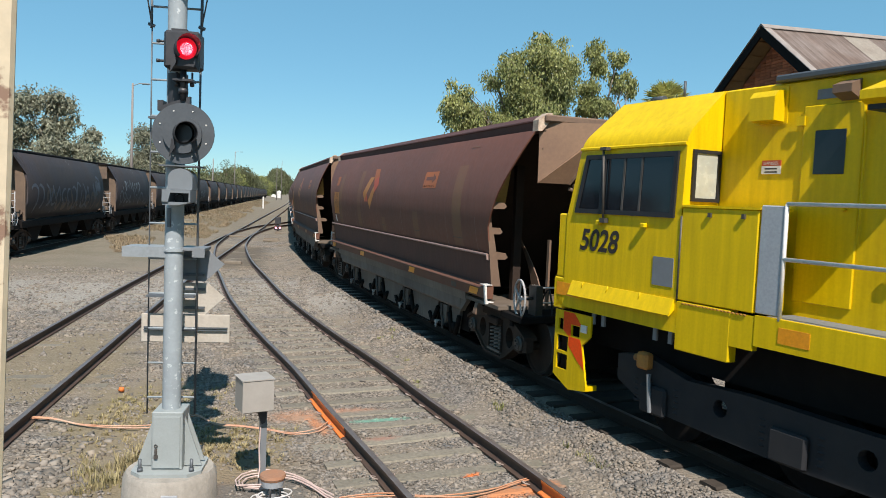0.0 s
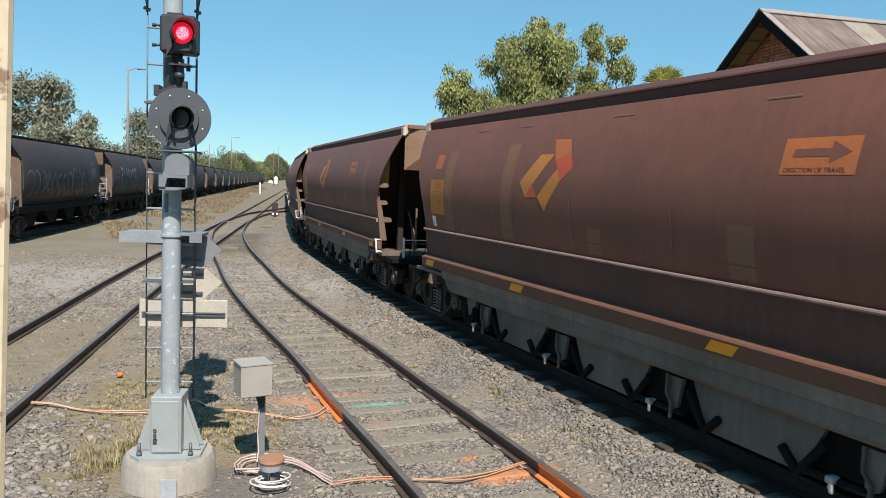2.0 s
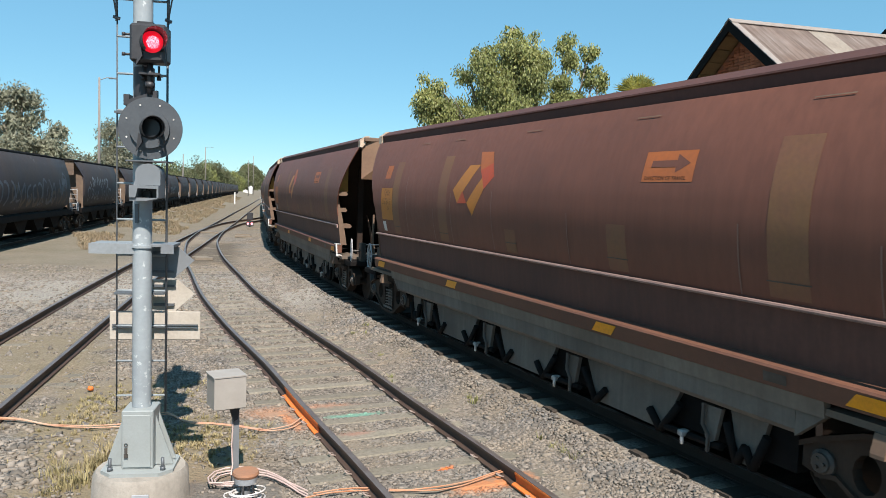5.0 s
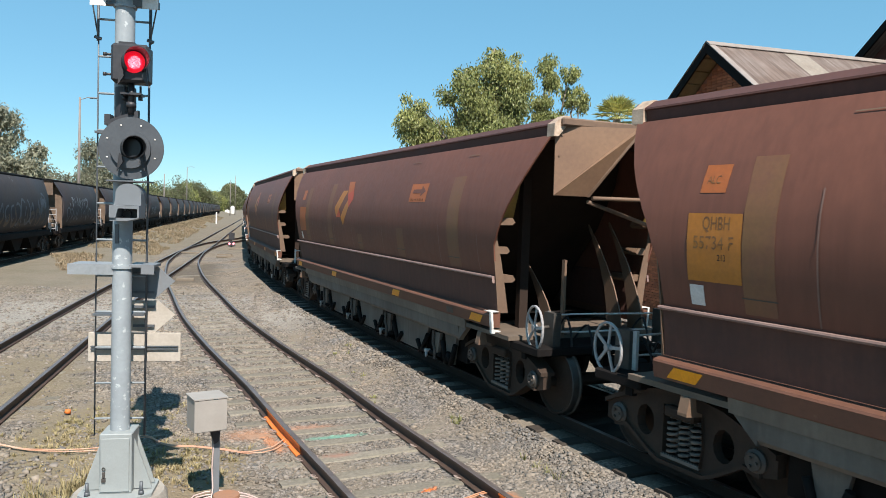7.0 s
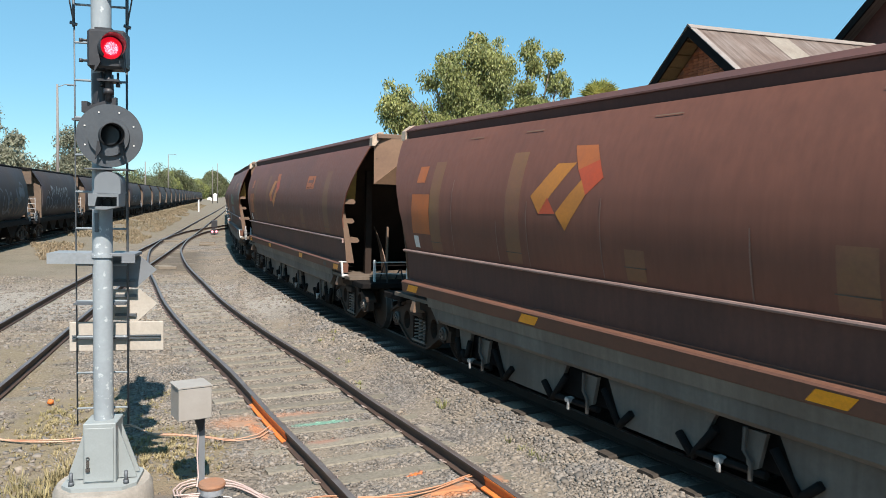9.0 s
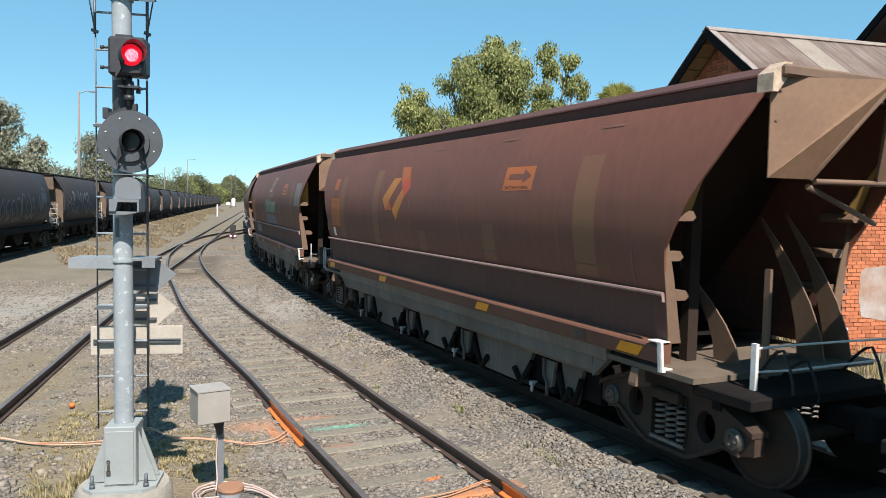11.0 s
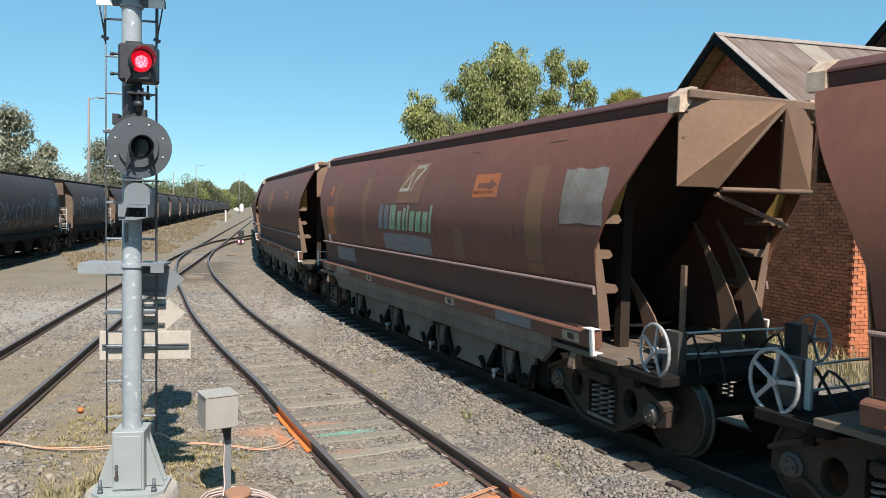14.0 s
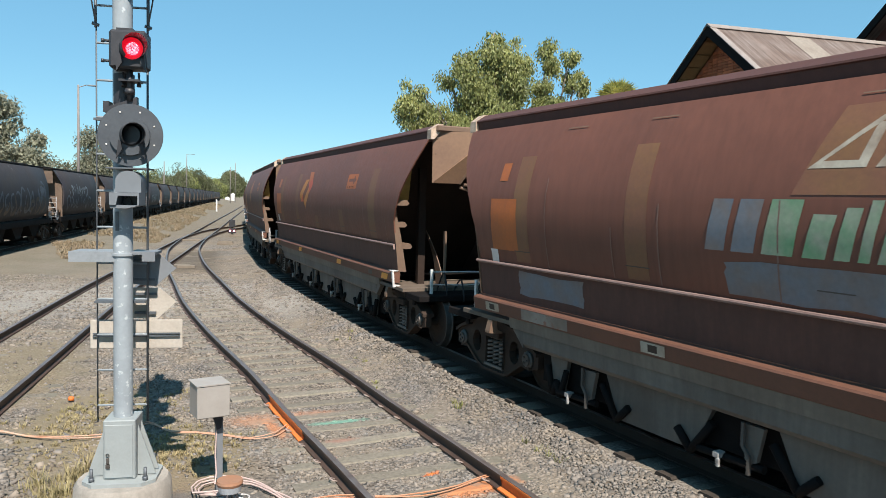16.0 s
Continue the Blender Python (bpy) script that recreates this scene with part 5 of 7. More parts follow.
        skin(w, "overpaint", ragged(4.9, 3.5, 1.6, 1.92, 6, 0.02), "bluepatch", "worn grey-blue overpaint", lift=0.004)
        skin(w, "overpaint", rect(4.7, 3.68, 1.29, 1.435), "patch", "chalky sill overpaint", lift=0.003)
        skin(w, "overpaint", rect(-3.6, -4.6, 1.29, 1.435), "bluepatch", "chalky sill overpaint", lift=0.003)
        for y in (5.45, 2.2, -2.0, -5.55):
            skin(w, "sill_plate", rect(y + 0.18, y - 0.18, 1.30, 1.42), "letterwhite", lift=0.006)
            skin(w, "sill_mark", [(y + 0.07, 1.32), (y - 0.07, 1.32), (y - 0.07, 1.40), (y + 0.07, 1.40)], "ink", lift=0.009)
    else:
        bright = i == 3
        for mat, poly in (("amber", [(1.64, 3.37), (1.28, 3.37), (1.9, 2.74), (2.09, 2.96)]), ("red", [(1.9, 2.74), (1.56, 2.75), (1.73, 2.95)]),
                          ("decal", [(1.39, 3.58), (0.98, 3.57), (0.87, 3.39), (1.22, 3.28)]), ("red", [(1.22, 3.28), (0.87, 3.39), (0.74, 3.18), (1.0, 2.98), (1.12, 3.16)]),
                          ("amber", [(1.12, 3.16), (1.0, 2.98), (1.36, 2.55), (1.55, 2.76)])):
            skin(w, "brand_mark", poly, mat, lift=0.0035)
        for y in (5.55, 2.1, -2.12, -5.5):
            skin(w, "reflector", rect(y + 0.24, y - 0.13, 1.30, 1.42, 0.1), "reflector", "amber reflector", lift=0.005)
        skin(w, "sill_box", rect(-4.45, -4.7, 1.31, 1.40), "steel", lift=0.006)
    for y0, y1, z1 in ((4.92, 4.58, 3.5), (2.68, 2.34, 3.55), (0.34, 0.04, 2.4), (-2.1, -2.45, 2.6), (-4.42, -4.85, 3.5)):
        skin(w, "worn_strip", rect(y0, y1, 2.06, z1), "olive", lift=0.0025)
        skin(w, "tie_bar", rect(y0 + 0.02, y1 - 0.02, 2.2, 2.212), "steel", lift=0.006)

for i, w in enumerate(WAGONS):
    dress(w, i)

# ---- locomotive ----
def loco():
    w = new("locomotive")
    F_Y, R_Y = 8.05, 5.93                       # cab's outer and hood ends
    # cab shell: side profile leaning in above the window sill, rounded roof
    prof = [(1.43, 1.80), (1.43, 2.72), (1.40, 3.58), (1.40, 3.64), (1.388, 3.70), (1.36, 3.76), (1.32, 3.815), (1.265, 3.87), (0.84, 4.28), (0.4, 4.34), (0, 4.35)]
    full = prof + [(-x, z) for x, z in prof[-2::-1]]
    bm = bmesh.new()
    back = [bm.verts.new((x, R_Y, z)) for x, z in full]
    front = [bm.verts.new((x, F_Y - max(0.0, z - 2.7) * 0.24, z)) for x, z in full]
    for k in range(len(full) - 1):
        bm.faces.new((back[k], back[k + 1], front[k + 1], front[k])).smooth = True
    bm.faces.new(back)
    bm.faces.new(front[::-1])
    bm.faces.new((back[0], front[0], front[-1], back[-1]))
    cab = part("cab", bm, "yellow", w)
    for s in (-1, 1):
        lean = lambda z: 1.43 - 0.035 * max(0.0, z - 2.72)
        bm = bmesh.new()
        y0, y1, z0, z1 = 6.03, 7.86, 2.77, 3.55
        def pane(bm, ya, yb, za, zb, out, thick):
            v = [bm.verts.new((s * (lean(z) + o), y - (0.22 * (z - 2.77) if y > 7.5 else 0.0), z)) for o in (out, out - thick) for y, z in ((ya, za), (yb, za), (yb, zb), (ya, zb))]
            bm.faces.new(v[:4])
            bm.faces.new(v[7:3:-1])
            for k in range(4):
                bm.faces.new((v[k], v[4 + k], v[4 + (k + 1) % 4], v[(k + 1) % 4]))
        for a, c, d, e in ((y0, y1, z0, z0 + 0.06), (y0, y1, z1 - 0.06, z1), (y0, y0 + 0.06, z0 + 0.06, z1 - 0.06), (y1 - 0.06, y1, z0 + 0.06, z1 - 0.06), (7.28, 7.36, z0 + 0.06, z1 - 0.06)):
            pane(bm, a, c, d, e, 0.03, 0.034)
        part("window_frame", bm, "black", cab, "black rubber side window frame")
        for a, c in ((y0 + 0.06, 6.62), (6.62, 7.28), (7.36, y1 - 0.06)):
            bm = bmesh.new()
            pane(bm, a, c, z0 + 0.06, z1 - 0.06, 0.012, 0.012)
            part("window_pane", bm, "glass", cab, "dark tinted side window")
        bm = bmesh.new()
        for y in (6.62, 6.93):
            pane(bm, y - 0.015, y + 0.015, z0 + 0.06, z1 - 0.06, 0.022, 0.01)
        part("sash", bm, "steel", cab)
        bm = bmesh.new()
        tube(bm, (s * 1.47, 7.30, 3.62), (s * 1.47, 7.24, 2.72), 0.016, 8)
        box(bm, s * 1.42, s * 1.5, 7.22, 7.34, 3.6, 3.64)
        box(bm, s * 1.42, s * 1.5, 7.18, 7.28, 2.66, 2.72)
        part("mirror_bar", bm, "steel", cab)
        for y in (7.33, 6.5):
            bm = bmesh.new()
            box(bm, s * 1.43, s * 1.49, y - 0.04, y + 0.04, 2.63, 2.69, bevel=0.01)
            part("knob", bm, "yellow", cab)
        # gutter over the window, beading down the corner
        bm = bmesh.new()
        prism(bm, [(s * 1.40, 3.61), (s * 1.425, 3.62), (s * 1.425, 3.645), (s * 1.40, 3.66)], R_Y, F_Y - 0.22)
        part("gutter", bm, "yellow", cab)
        bm = bmesh.new()
        tube(bm, (s * 1.425, R_Y - 0.01, 1.82), (s * 1.425, R_Y - 0.01, 2.8), 0.018, 6)
        part("corner_strip", bm, "steel", cab)
        # lower body: hinged flap, skirt and the deep box under the cab's rear
        bm = bmesh.new()
        prism(bm, [(s * 1.43, 1.83), (s * 1.445, 1.83), (s * 1.52, 1.64), (s * 1.51, 1.63), (s * 1.43, 1.70)], R_Y + 0.02, 7.85)
        for y in (6.5, 7.1, 7.6):
            tube(bm, (s * 1.45, y, 1.84), (s * 1.475, y, 1.76), 0.007, 6)
        part("flap", bm, "yellow", w)
        bm = bmesh.new()
        prism(bm, [(s * 1.43, 1.80), (s * 1.43, 1.44), (s * 1.36, 1.44), (s * 1.36, 1.80)], 4.85, 8.2)
        part("skirt", bm, "yellow", w)
        bm = bmesh.new()
        box(bm, s * 1.433, s * 1.30, 5.15, 5.92, 1.25, 1.82, bevel=0.01)
        part("step_box", bm, "yellow", w)
        bm = bmesh.new()
        box(bm, s * 1.433, s * 0.95, 4.87, 5.915, 1.83, 2.90, bevel=0.012)
        box(bm, s * 1.445, s * 0.93, 4.85, 5.915, 2.90, 2.925)
        bx = part("locker", bm, "yellow", w)
        for y in (5.05, 5.5):
            bm = bmesh.new()
            box(bm, s * 1.46, s * 1.43, y - 0.02, y + 0.02, 2.80, 2.85)
            part("latch", bm, "steel", bx)
        bm = bmesh.new()
        for y in [4.95 + 0.05 * k for k in range(18)]:
            tube(bm, (s * 1.437, y, 1.80), (s * 1.437, y + 0.03, 1.80), 0.009, 6)
        part("hinge", bm, "orangebrown", bx)
        # deck along the hood
        bm = bmesh.new()
        box(bm, s * 1.43, s * 0.85, -8.0, 4.84, 1.74, 1.80)
        part("walkway", bm, "plate", w, "grey chequer-plate walkway")
        bm = bmesh.new()
        box(bm, s * 1.435, s * 1.38, -8.0, 4.84, 1.50, 1.82)
        part("side_sill", bm, "yellow", w)
        bm = bmesh.new()
        box(bm, s * 1.44, s * 1.433, 4.2, 4.55, 1.58, 1.74)
        part("reflector", bm, "reflector", w, "orange reflector")
        bm = bmesh.new()
        box(bm, s * 1.437, s * 1.431, 7.72, 8.2, 1.6, 1.78)
        part("reflector", bm, "reflector", w, "orange reflector")
        bm = bmesh.new()
        box(bm, s * 1.43, s * 1.405, 4.55, 4.85, 1.84, 2.95, bevel=0.01)
        part("end_panel", bm, "plate2", w, "light grey end panel")
        bm = bmesh.new()
        for z in (2.97, 2.42):
            path_tube(bm, [(s * 1.42, 4.56, z), (s * 1.42, -7.8, z)], 0.021, 8)
        for y in (4.56, 2.4, 0.2, -2.0, -4.2, -6.4, -7.8):
            tube(bm, (s * 1.42, y, 1.8), (s * 1.42, y, 2.97), 0.02, 8)
        part("handrail", bm, "white", w, "white tubular handrail")
        # bogie frame sides
        bm = bmesh.new()
        plate_holes(bm, [(7.1, 0.62), (7.1, 0.95), (6.6, 1.02), (5.9, 0.86), (5.0, 0.9), (4.0, 0.88), (3.1, 0.88), (2.2, 1.0), (1.6, 0.95), (1.6, 0.5), (2.2, 0.35), (3.2, 0.33), (4.3, 0.3), (5.4, 0.32), (6.5, 0.36)],
                    [oval(5.4, 0.66, 0.1, 0.1), oval(3.7, 0.64, 0.1, 0.1)], s * 1.06, s * 1.2)
        part("bogie_frame", bm, "locogrey", w)
        for y in (6.4, 4.5, 2.6):
            bm = bmesh.new()
            revolve_x(bm, [(s * 0.66, 0.1), (s * 0.66, 0.54), (s * 0.69, 0.54), (s * 0.7, 0.51), (s * 0.81, 0.505), (s * 0.81, 0.1)], 32, y, 0.455)
            part("wheel", bm, "dark", w)
            bm = bmesh.new()
            box(bm, s * 1.2, s * 1.27, y - 0.22, y + 0.22, 0.32, 0.68, bevel=0.03)
            part("axle_box", bm, "locogrey", w)
            for k in (-0.34, 0.34):
                bm = bmesh.new()
                for j in range(5):
                    ring(bm, (s * 1.12, y + k, 0.42 + 0.07 * j), (0, 0, 1), 0.075, 0.02, 12, 5)
                part("spring", bm, "locogrey", w)
        bm = bmesh.new()
        tube(bm, (s * 1.25, 6.72, 0.98), (s * 1.25, 6.66, 0.98), 0.045, 10)
        box(bm, s * 1.32, s * 1.18, 6.46, 6.66, 0.86, 1.07, bevel=0.03)
        part("brake_cylinder", bm, "orangebrown", w)
        bm = bmesh.new()
        path_tube(bm, [(s * 1.28, 6.45, 0.82), (s * 1.28, 6.42, 0.5), (s * 1.28, 6.4, 0.35)], 0.028, 8)
        part("sand_pipe", bm, "plate", w)
        for y in (7.45, 7.25, 6.3, 6.05):
            bm = bmesh.new()
            box(bm, s * 1.37, s * 1.34, y - 0.03, y + 0.03, 1.28, 1.46)
            part("bracket", bm, "plate", w)
    # number and plate on the cab's camera side
    writing(w, "number", "5028", 7.74, 2.28, 0.40, "ink", place=-1.436, stretch=0.95, weight=0.009, slant=0.2)
    bm = bmesh.new()
    box(bm, -1.438, -1.43, 6.0, 6.33, 1.96, 2.30)
    part("vent_plate", bm, "plate", w, "grey vent plate")
    # cab's hood-end wall window
    for s in (-1, 1):
        bm = bmesh.new()
        for a, c, d, e in ((1.31, 0.86, 2.97, 3.01), (1.31, 0.86, 3.53, 3.57), (1.31, 1.26, 3.01, 3.53), (0.91, 0.86, 3.01, 3.53)):
            box(bm, s * a, s * c, R_Y - 0.03, R_Y, d, e)
        part("rear_window_frame", bm, "black", cab)
        bm = bmesh.new()
        box(bm, s * 1.26, s * 0.91, R_Y - 0.012, R_Y - 0.002, 3.01, 3.53)
        part("rear_window", bm, "bluntglass", cab, "pale sunlit rear window")
    # outer end wall: corner post, coupler and stepped plough
    bm = bmesh.new()
    box(bm, -1.43, 1.43, 8.05, 8.28, 1.40, 1.85, bevel=0.02)
    part("end_beam", bm, "yellow", w)
    bm = bmesh.new()
    box(bm, -1.42, -1.05, 8.05, 8.24, 1.85, 2.75, bevel=0.02)
    part("end_rail_panel", bm, "yellow", w)
    for s in (-1, 1):
        bm = bmesh.new()
        plate_holes(bm, [(8.24, 1.38), (7.45, 1.38), (7.45, 1.1), (7.62, 0.95), (7.5, 0.40), (7.9, 0.34), (8.24, 0.5)],
                    [[(8.16, 1.10), (8.05, 1.10), (8.05, 1.26), (8.16, 1.26)], [(7.86, 1.05), (7.68, 1.05), (7.68, 1.2), (7.86, 1.2)], [(8.18, 0.80), (7.93, 0.80), (7.93, 1.02), (8.18, 1.02)], [(8.18, 0.54), (7.93, 0.54), (7.93, 0.76), (8.18, 0.76)]], s * 1.40, s * 1.37)
        pl = part("plough", bm, "yellow", w, "yellow stepped plough plate with red stripes")
        for k, poly in enumerate(([(8.04, 1.37), (7.80, 1.37), (7.64, 1.22), (7.66, 1.21), (7.87, 1.21), (7.87, 1.04), (7.92, 1.04), (8.04, 1.10)], [(7.91, 1.03), (7.66, 1.03), (7.63, 0.95), (7.55, 0.62), (7.70, 0.72), (7.91, 0.9)])):
            bm = bmesh.new()
            prism(bm, poly, s * 1.401, s * 1.404, 'x')
            part("stripe", bm, "redorange", pl)
        bm = bmesh.new()
        prism(bm, [(7.5, 0.41), (7.88, 0.35), (8.24, 0.5), (8.24, 0.44), (7.88, 0.28), (7.5, 0.34)], s * 1.2, s * 1.4, 'x')
        part("plough_lip", bm, "yellow", w)
        bm = bmesh.new()
        box(bm, s * 1.42, s * 1.40, 7.52, 7.64, 1.14, 1.24)
        part("lamp_bracket", bm, "white", w)
    bm = bmesh.new()
    box(bm, -1.3, 1.3, 8.0, 8.2, 0.5, 1.4)
    box(bm, -0.2, 0.2, 8.2, 9.0, 0.75, 1.02, bevel=0.03)
    part("coupler", bm, "dark", w)
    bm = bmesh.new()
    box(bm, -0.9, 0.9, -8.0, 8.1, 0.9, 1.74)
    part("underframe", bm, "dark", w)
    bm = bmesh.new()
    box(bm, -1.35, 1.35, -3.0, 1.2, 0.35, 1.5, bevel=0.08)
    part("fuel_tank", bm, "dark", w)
    # hood with doors, intake boxes and roof edge
    bm = bmesh.new()
    box(bm, -0.85, 0.85, -8.0, R_Y - 0.005, 1.74, 4.28, bevel=0.02)
    hood = part("hood", bm, "yellow", w)
    bm = bmesh.new()
    box(bm, -0.92, 0.92, -7.8, 5.2, 4.28, 4.36, bevel=0.02)
    part("hood_roof", bm, "target", hood)
    for s in (-1, 1):
        bm = bmesh.new()
        prism(bm, [(s * 0.85, 3.86), (s * 1.03, 3.87), (s * 1.03, 4.12), (s * 0.97, 4.19), (s * 0.85, 4.2)], 5.1, 5.42)
        part("intake_box", bm, "yellow", hood)
        bm = bmesh.new()
        box(bm, s * 0.85, s * 0.862, 5.06, 5.46, 3.84, 4.24)
        part("intake_flange", bm, "yellow", hood)
        for y in (4.52, 3.4, 2.4, 1.4, 0.4, -0.6, -1.6, -2.6, -3.6, -4.6, -5.6, -6.6):
            bm = bmesh.new()
            box(bm, s * 0.85, s * 0.875, y - 0.33, y + 0.33, 1.95, 4.0, bevel=0.01)
            d = part("hood_door", bm, "yellow", hood)
            bm = bmesh.new()
            for z in (2.3, 3.8):
                box(bm, s * 0.88, s * 0.90, y + 0.30, y + 0.40, z, z + 0.1)
            tube(bm, (s * 0.88, y - 0.2, 2.95), (s * 0.93, y - 0.2, 2.95), 0.03, 8)
            part("hinge", bm, "yellow", d)
        bm = bmesh.new()
        box(bm, s * 0.876, s * 0.885, 4.36, 4.70, 3.29, 3.74, bevel=0.004)
        part("door_window", bm, "glass", hood, "dark door window")
        bm = bmesh.new()
        prism(bm, [(s * 0.85, 4.2), (s * 1.35, 4.02), (s * 1.35, 3.94), (s * 1.25, 3.9), (s * 0.85, 4.0)], 3.1, 3.95)
        part("cowl", bm, "yellow", hood)
        bm = bmesh.new()
        box(bm, s * 1.25, s * 0.86, 3.12, 3.93, 3.85, 3.91)
        part("cowl_mesh", bm, "black", hood)
        bm = bmesh.new()
        prism(bm, [(s * 0.86, 4.02), (s * 1.02, 4.08), (s * 1.02, 4.16), (s * 0.86, 4.22)], 4.25, 4.45)
        part("lamp_hood", bm, "tan", hood)
        bm = bmesh.new()
        path_tube(bm, [(s * 0.9, 4.2, 4.1), (s * 0.9, 4.15, 3.7), (s * 0.9, 4.15, 2.6)], 0.012, 6)
        part("conduit", bm, "yellow", hood)
    for a, c, d, e, mat in ((5.34, 5.10, 3.39, 3.45, "red"), (5.34, 5.10, 3.30, 3.388, "white"), (4.72, 4.5, 4.06, 4.16, "bluepatch")):
        bm = bmesh.new()
        box(bm, -0.8625, -0.851, c, a, d, e)
        part("warning_sign", bm, mat, hood)
    writing(w, "sign_writing", "DANGER", 5.32, 3.402, 0.048, "white", place=-0.8640, stretch=1.0)
    bm = bmesh.new()
    for k in range(2):
        box(bm, -0.8635, -0.8626, 5.14, 5.30, 3.315 + 0.035 * k, 3.33 + 0.035 * k)
    part("sign_bars", bm, "ink", hood)
    bm = bmesh.new()
    tube(bm, (-0.5, 6.9, 4.3), (-0.5, 6.9, 4.55), 0.02, 6)
    tube(bm, (-0.7, 7.05, 4.31), (-0.7, 7.25, 4.31), 0.05, 10)
    part("roof_fitting", bm, "target", cab)
    w.scale = (0.925, 0.925, 0.925)
    return tagged(w, "bright yellow diesel locomotive with a full-width cab and dark bogies", "locomotive")

M["locogrey"] = material("dark blue-grey bogie paint", (0.022, 0.0225, 0.026), 0.75, second=(0.036, 0.035, 0.035), scale=2.4, fine=24, spec=0.25)
M["plate2"] = material("light grey panel", (0.42, 0.44, 0.47), 0.45, second=(0.36, 0.38, 0.4), scale=3, fine=30)
M["bluntglass"] = material("sunlit window blind", (0.5, 0.5, 0.42), 0.25, second=(0.36, 0.38, 0.34), scale=3, fine=9)
M["orangebrown"] = material("faded orange casting", (0.55, 0.23, 0.03), 0.7, second=(0.26, 0.12, 0.05), scale=5, fine=30)
M["redorange"] = material("red-orange stripe", (0.95, 0.075, 0.006), 0.5, second=(0.85, 0.10, 0.01), scale=5, fine=30, spec=0.2)
ENGINE = loco()

# ---- parked train ----
PSEC = [(1.05, 1.35), (1.3, 1.62), (1.44, 2.06), (1.46, 2.6), (1.42, 3.1), (1.28, 3.6), (1.08, 3.99), (0.95, 4.13)]

def parked(length, label):
    w = new("parked_wagon")
    h = length / 2
    sec = PSEC
    bm = bmesh.new()
    ring_pts = sec + [(-x, z) for x, z in sec[::-1]]
    g = h - 0.55
    stations = [(-g, 0.97), (-g + 0.08, 1.0), (-g * 0.5, 1.0), (0, 1.0), (g * 0.5, 1.0), (g - 0.08, 1.0), (g, 0.97)]
    rows = [[bm.verts.new((x * k, y, 1.35 + (z - 1.35) * (0.99 if k < 1 else 1))) for x, z in ring_pts] for y, k in stations]
    for a, c in zip(rows, rows[1:]):
        for j in range(len(ring_pts)):
            f = bm.faces.new((a[j], a[(j + 1) % len(ring_pts)], c[(j + 1) % len(ring_pts)], c[j]))
            f.smooth = True
    bm.faces.new(rows[0])
    bm.faces.new(rows[-1][::-1])
    part("tank", bm, "grey", w)
    for e in (-1, 1):
        bm = bmesh.new()
        prism(bm, [(x * 0.93, 1.35 + (z - 1.35) * 0.96) for x, z in ring_pts], e * (g + 0.002), e * (g + 0.05))
        part("tank_end", bm, "tankend", w, "dusty brown end plate")
        # canopy, side flanges and braces of the open end
        bm = bmesh.new()
        prism(bm, [(-0.95, 4.12), (-0.97, 3.3), (-0.55, 3.3), (0, 3.95), (0.55, 3.3), (0.97, 3.3), (0.95, 4.12)], e * (h + 0.08), e * (h + 0.12))
        part("end_hood", bm, "tankend", w)
        for s in (-1, 1):
            bm = bmesh.new()
            v = [bm.verts.new(p) for p in ((s * 1.4, e * g, 2.6), (s * 1.38, e * (g + 0.02), 3.2), (s * 0.97, e * (h + 0.1), 4.1), (s * 0.97, e * g, 4.1), (s * 1.25, e * g, 3.62))]
            u = [bm.verts.new((p.co.x - s * 0.03, p.co.y, p.co.z)) for p in v]
            bm.faces.new(v)
            bm.faces.new(u[::-1])
            for m in range(5):
                bm.faces.new((v[m], u[m], u[(m + 1) % 5], v[(m + 1) % 5]))
            part("side_wing", bm, "grey", w)
            bm = bmesh.new()
            box(bm, s * 1.36, s * 1.26, e * (g + 0.05), e * (g + 0.14), 1.1, 3.0)
            part("end_post", bm, "tankend", w)
            bm = bmesh.new()
            tube(bm, (s * 1.3, e * (h + 0.2), 1.2), (s * 0.5, e * (g + 0.2), 3.0), 0.04, 6)
            part("brace", bm, "dark", w)
        bm = bmesh.new()
        for s in (-1, 1):
            tube(bm, (s * 0.2 + 0.95, e * (h + 0.15), 1.1), (s * 0.2 + 0.95, e * (h + 0.15), 2.5), 0.022, 6)
        for k in range(5):
            tube(bm, (0.75, e * (h + 0.15), 1.3 + 0.28 * k), (1.15, e * (h + 0.15), 1.3 + 0.28 * k), 0.02, 6)
        part("ladder", bm, "handwheel", w)
        bm = bmesh.new()
        box(bm, -1.3, 1.3, e * (h - 0.3), e * (h + 0.75), 1.0, 1.16)
        box(bm, -0.15, 0.15, e * (h + 0.7), e * (h + 1.2), 0.78, 1.0)
        part("end_deck", bm, "dark", w)
        b = bogie(w, e * (h - 0.6))
        bm = bmesh.new()
        ring(bm, (1.25, e * (h + 0.45), 1.4), (1, 0, 0), 0.27, 0.022, 20, 6)
        for k in range(3):
            a = k * 1.047
            tube(bm, (1.25, e * (h + 0.45) - 0.26 * math.cos(a), 1.4 - 0.26 * math.sin(a)), (1.25, e * (h + 0.45) + 0.26 * math.cos(a), 1.4 + 0.26 * math.sin(a)), 0.012, 6)
        part("hand_wheel", bm, "handwheel", w)
    bm = bmesh.new()
    box(bm, -0.98, 0.98, -h - 0.2, h + 0.2, 4.11, 4.2, bevel=0.02)
    box(bm, -0.4, 0.4, -h + 0.6, h - 0.6, 4.2, 4.3, bevel=0.03)
    part("roof_walk", bm, "dark", w)
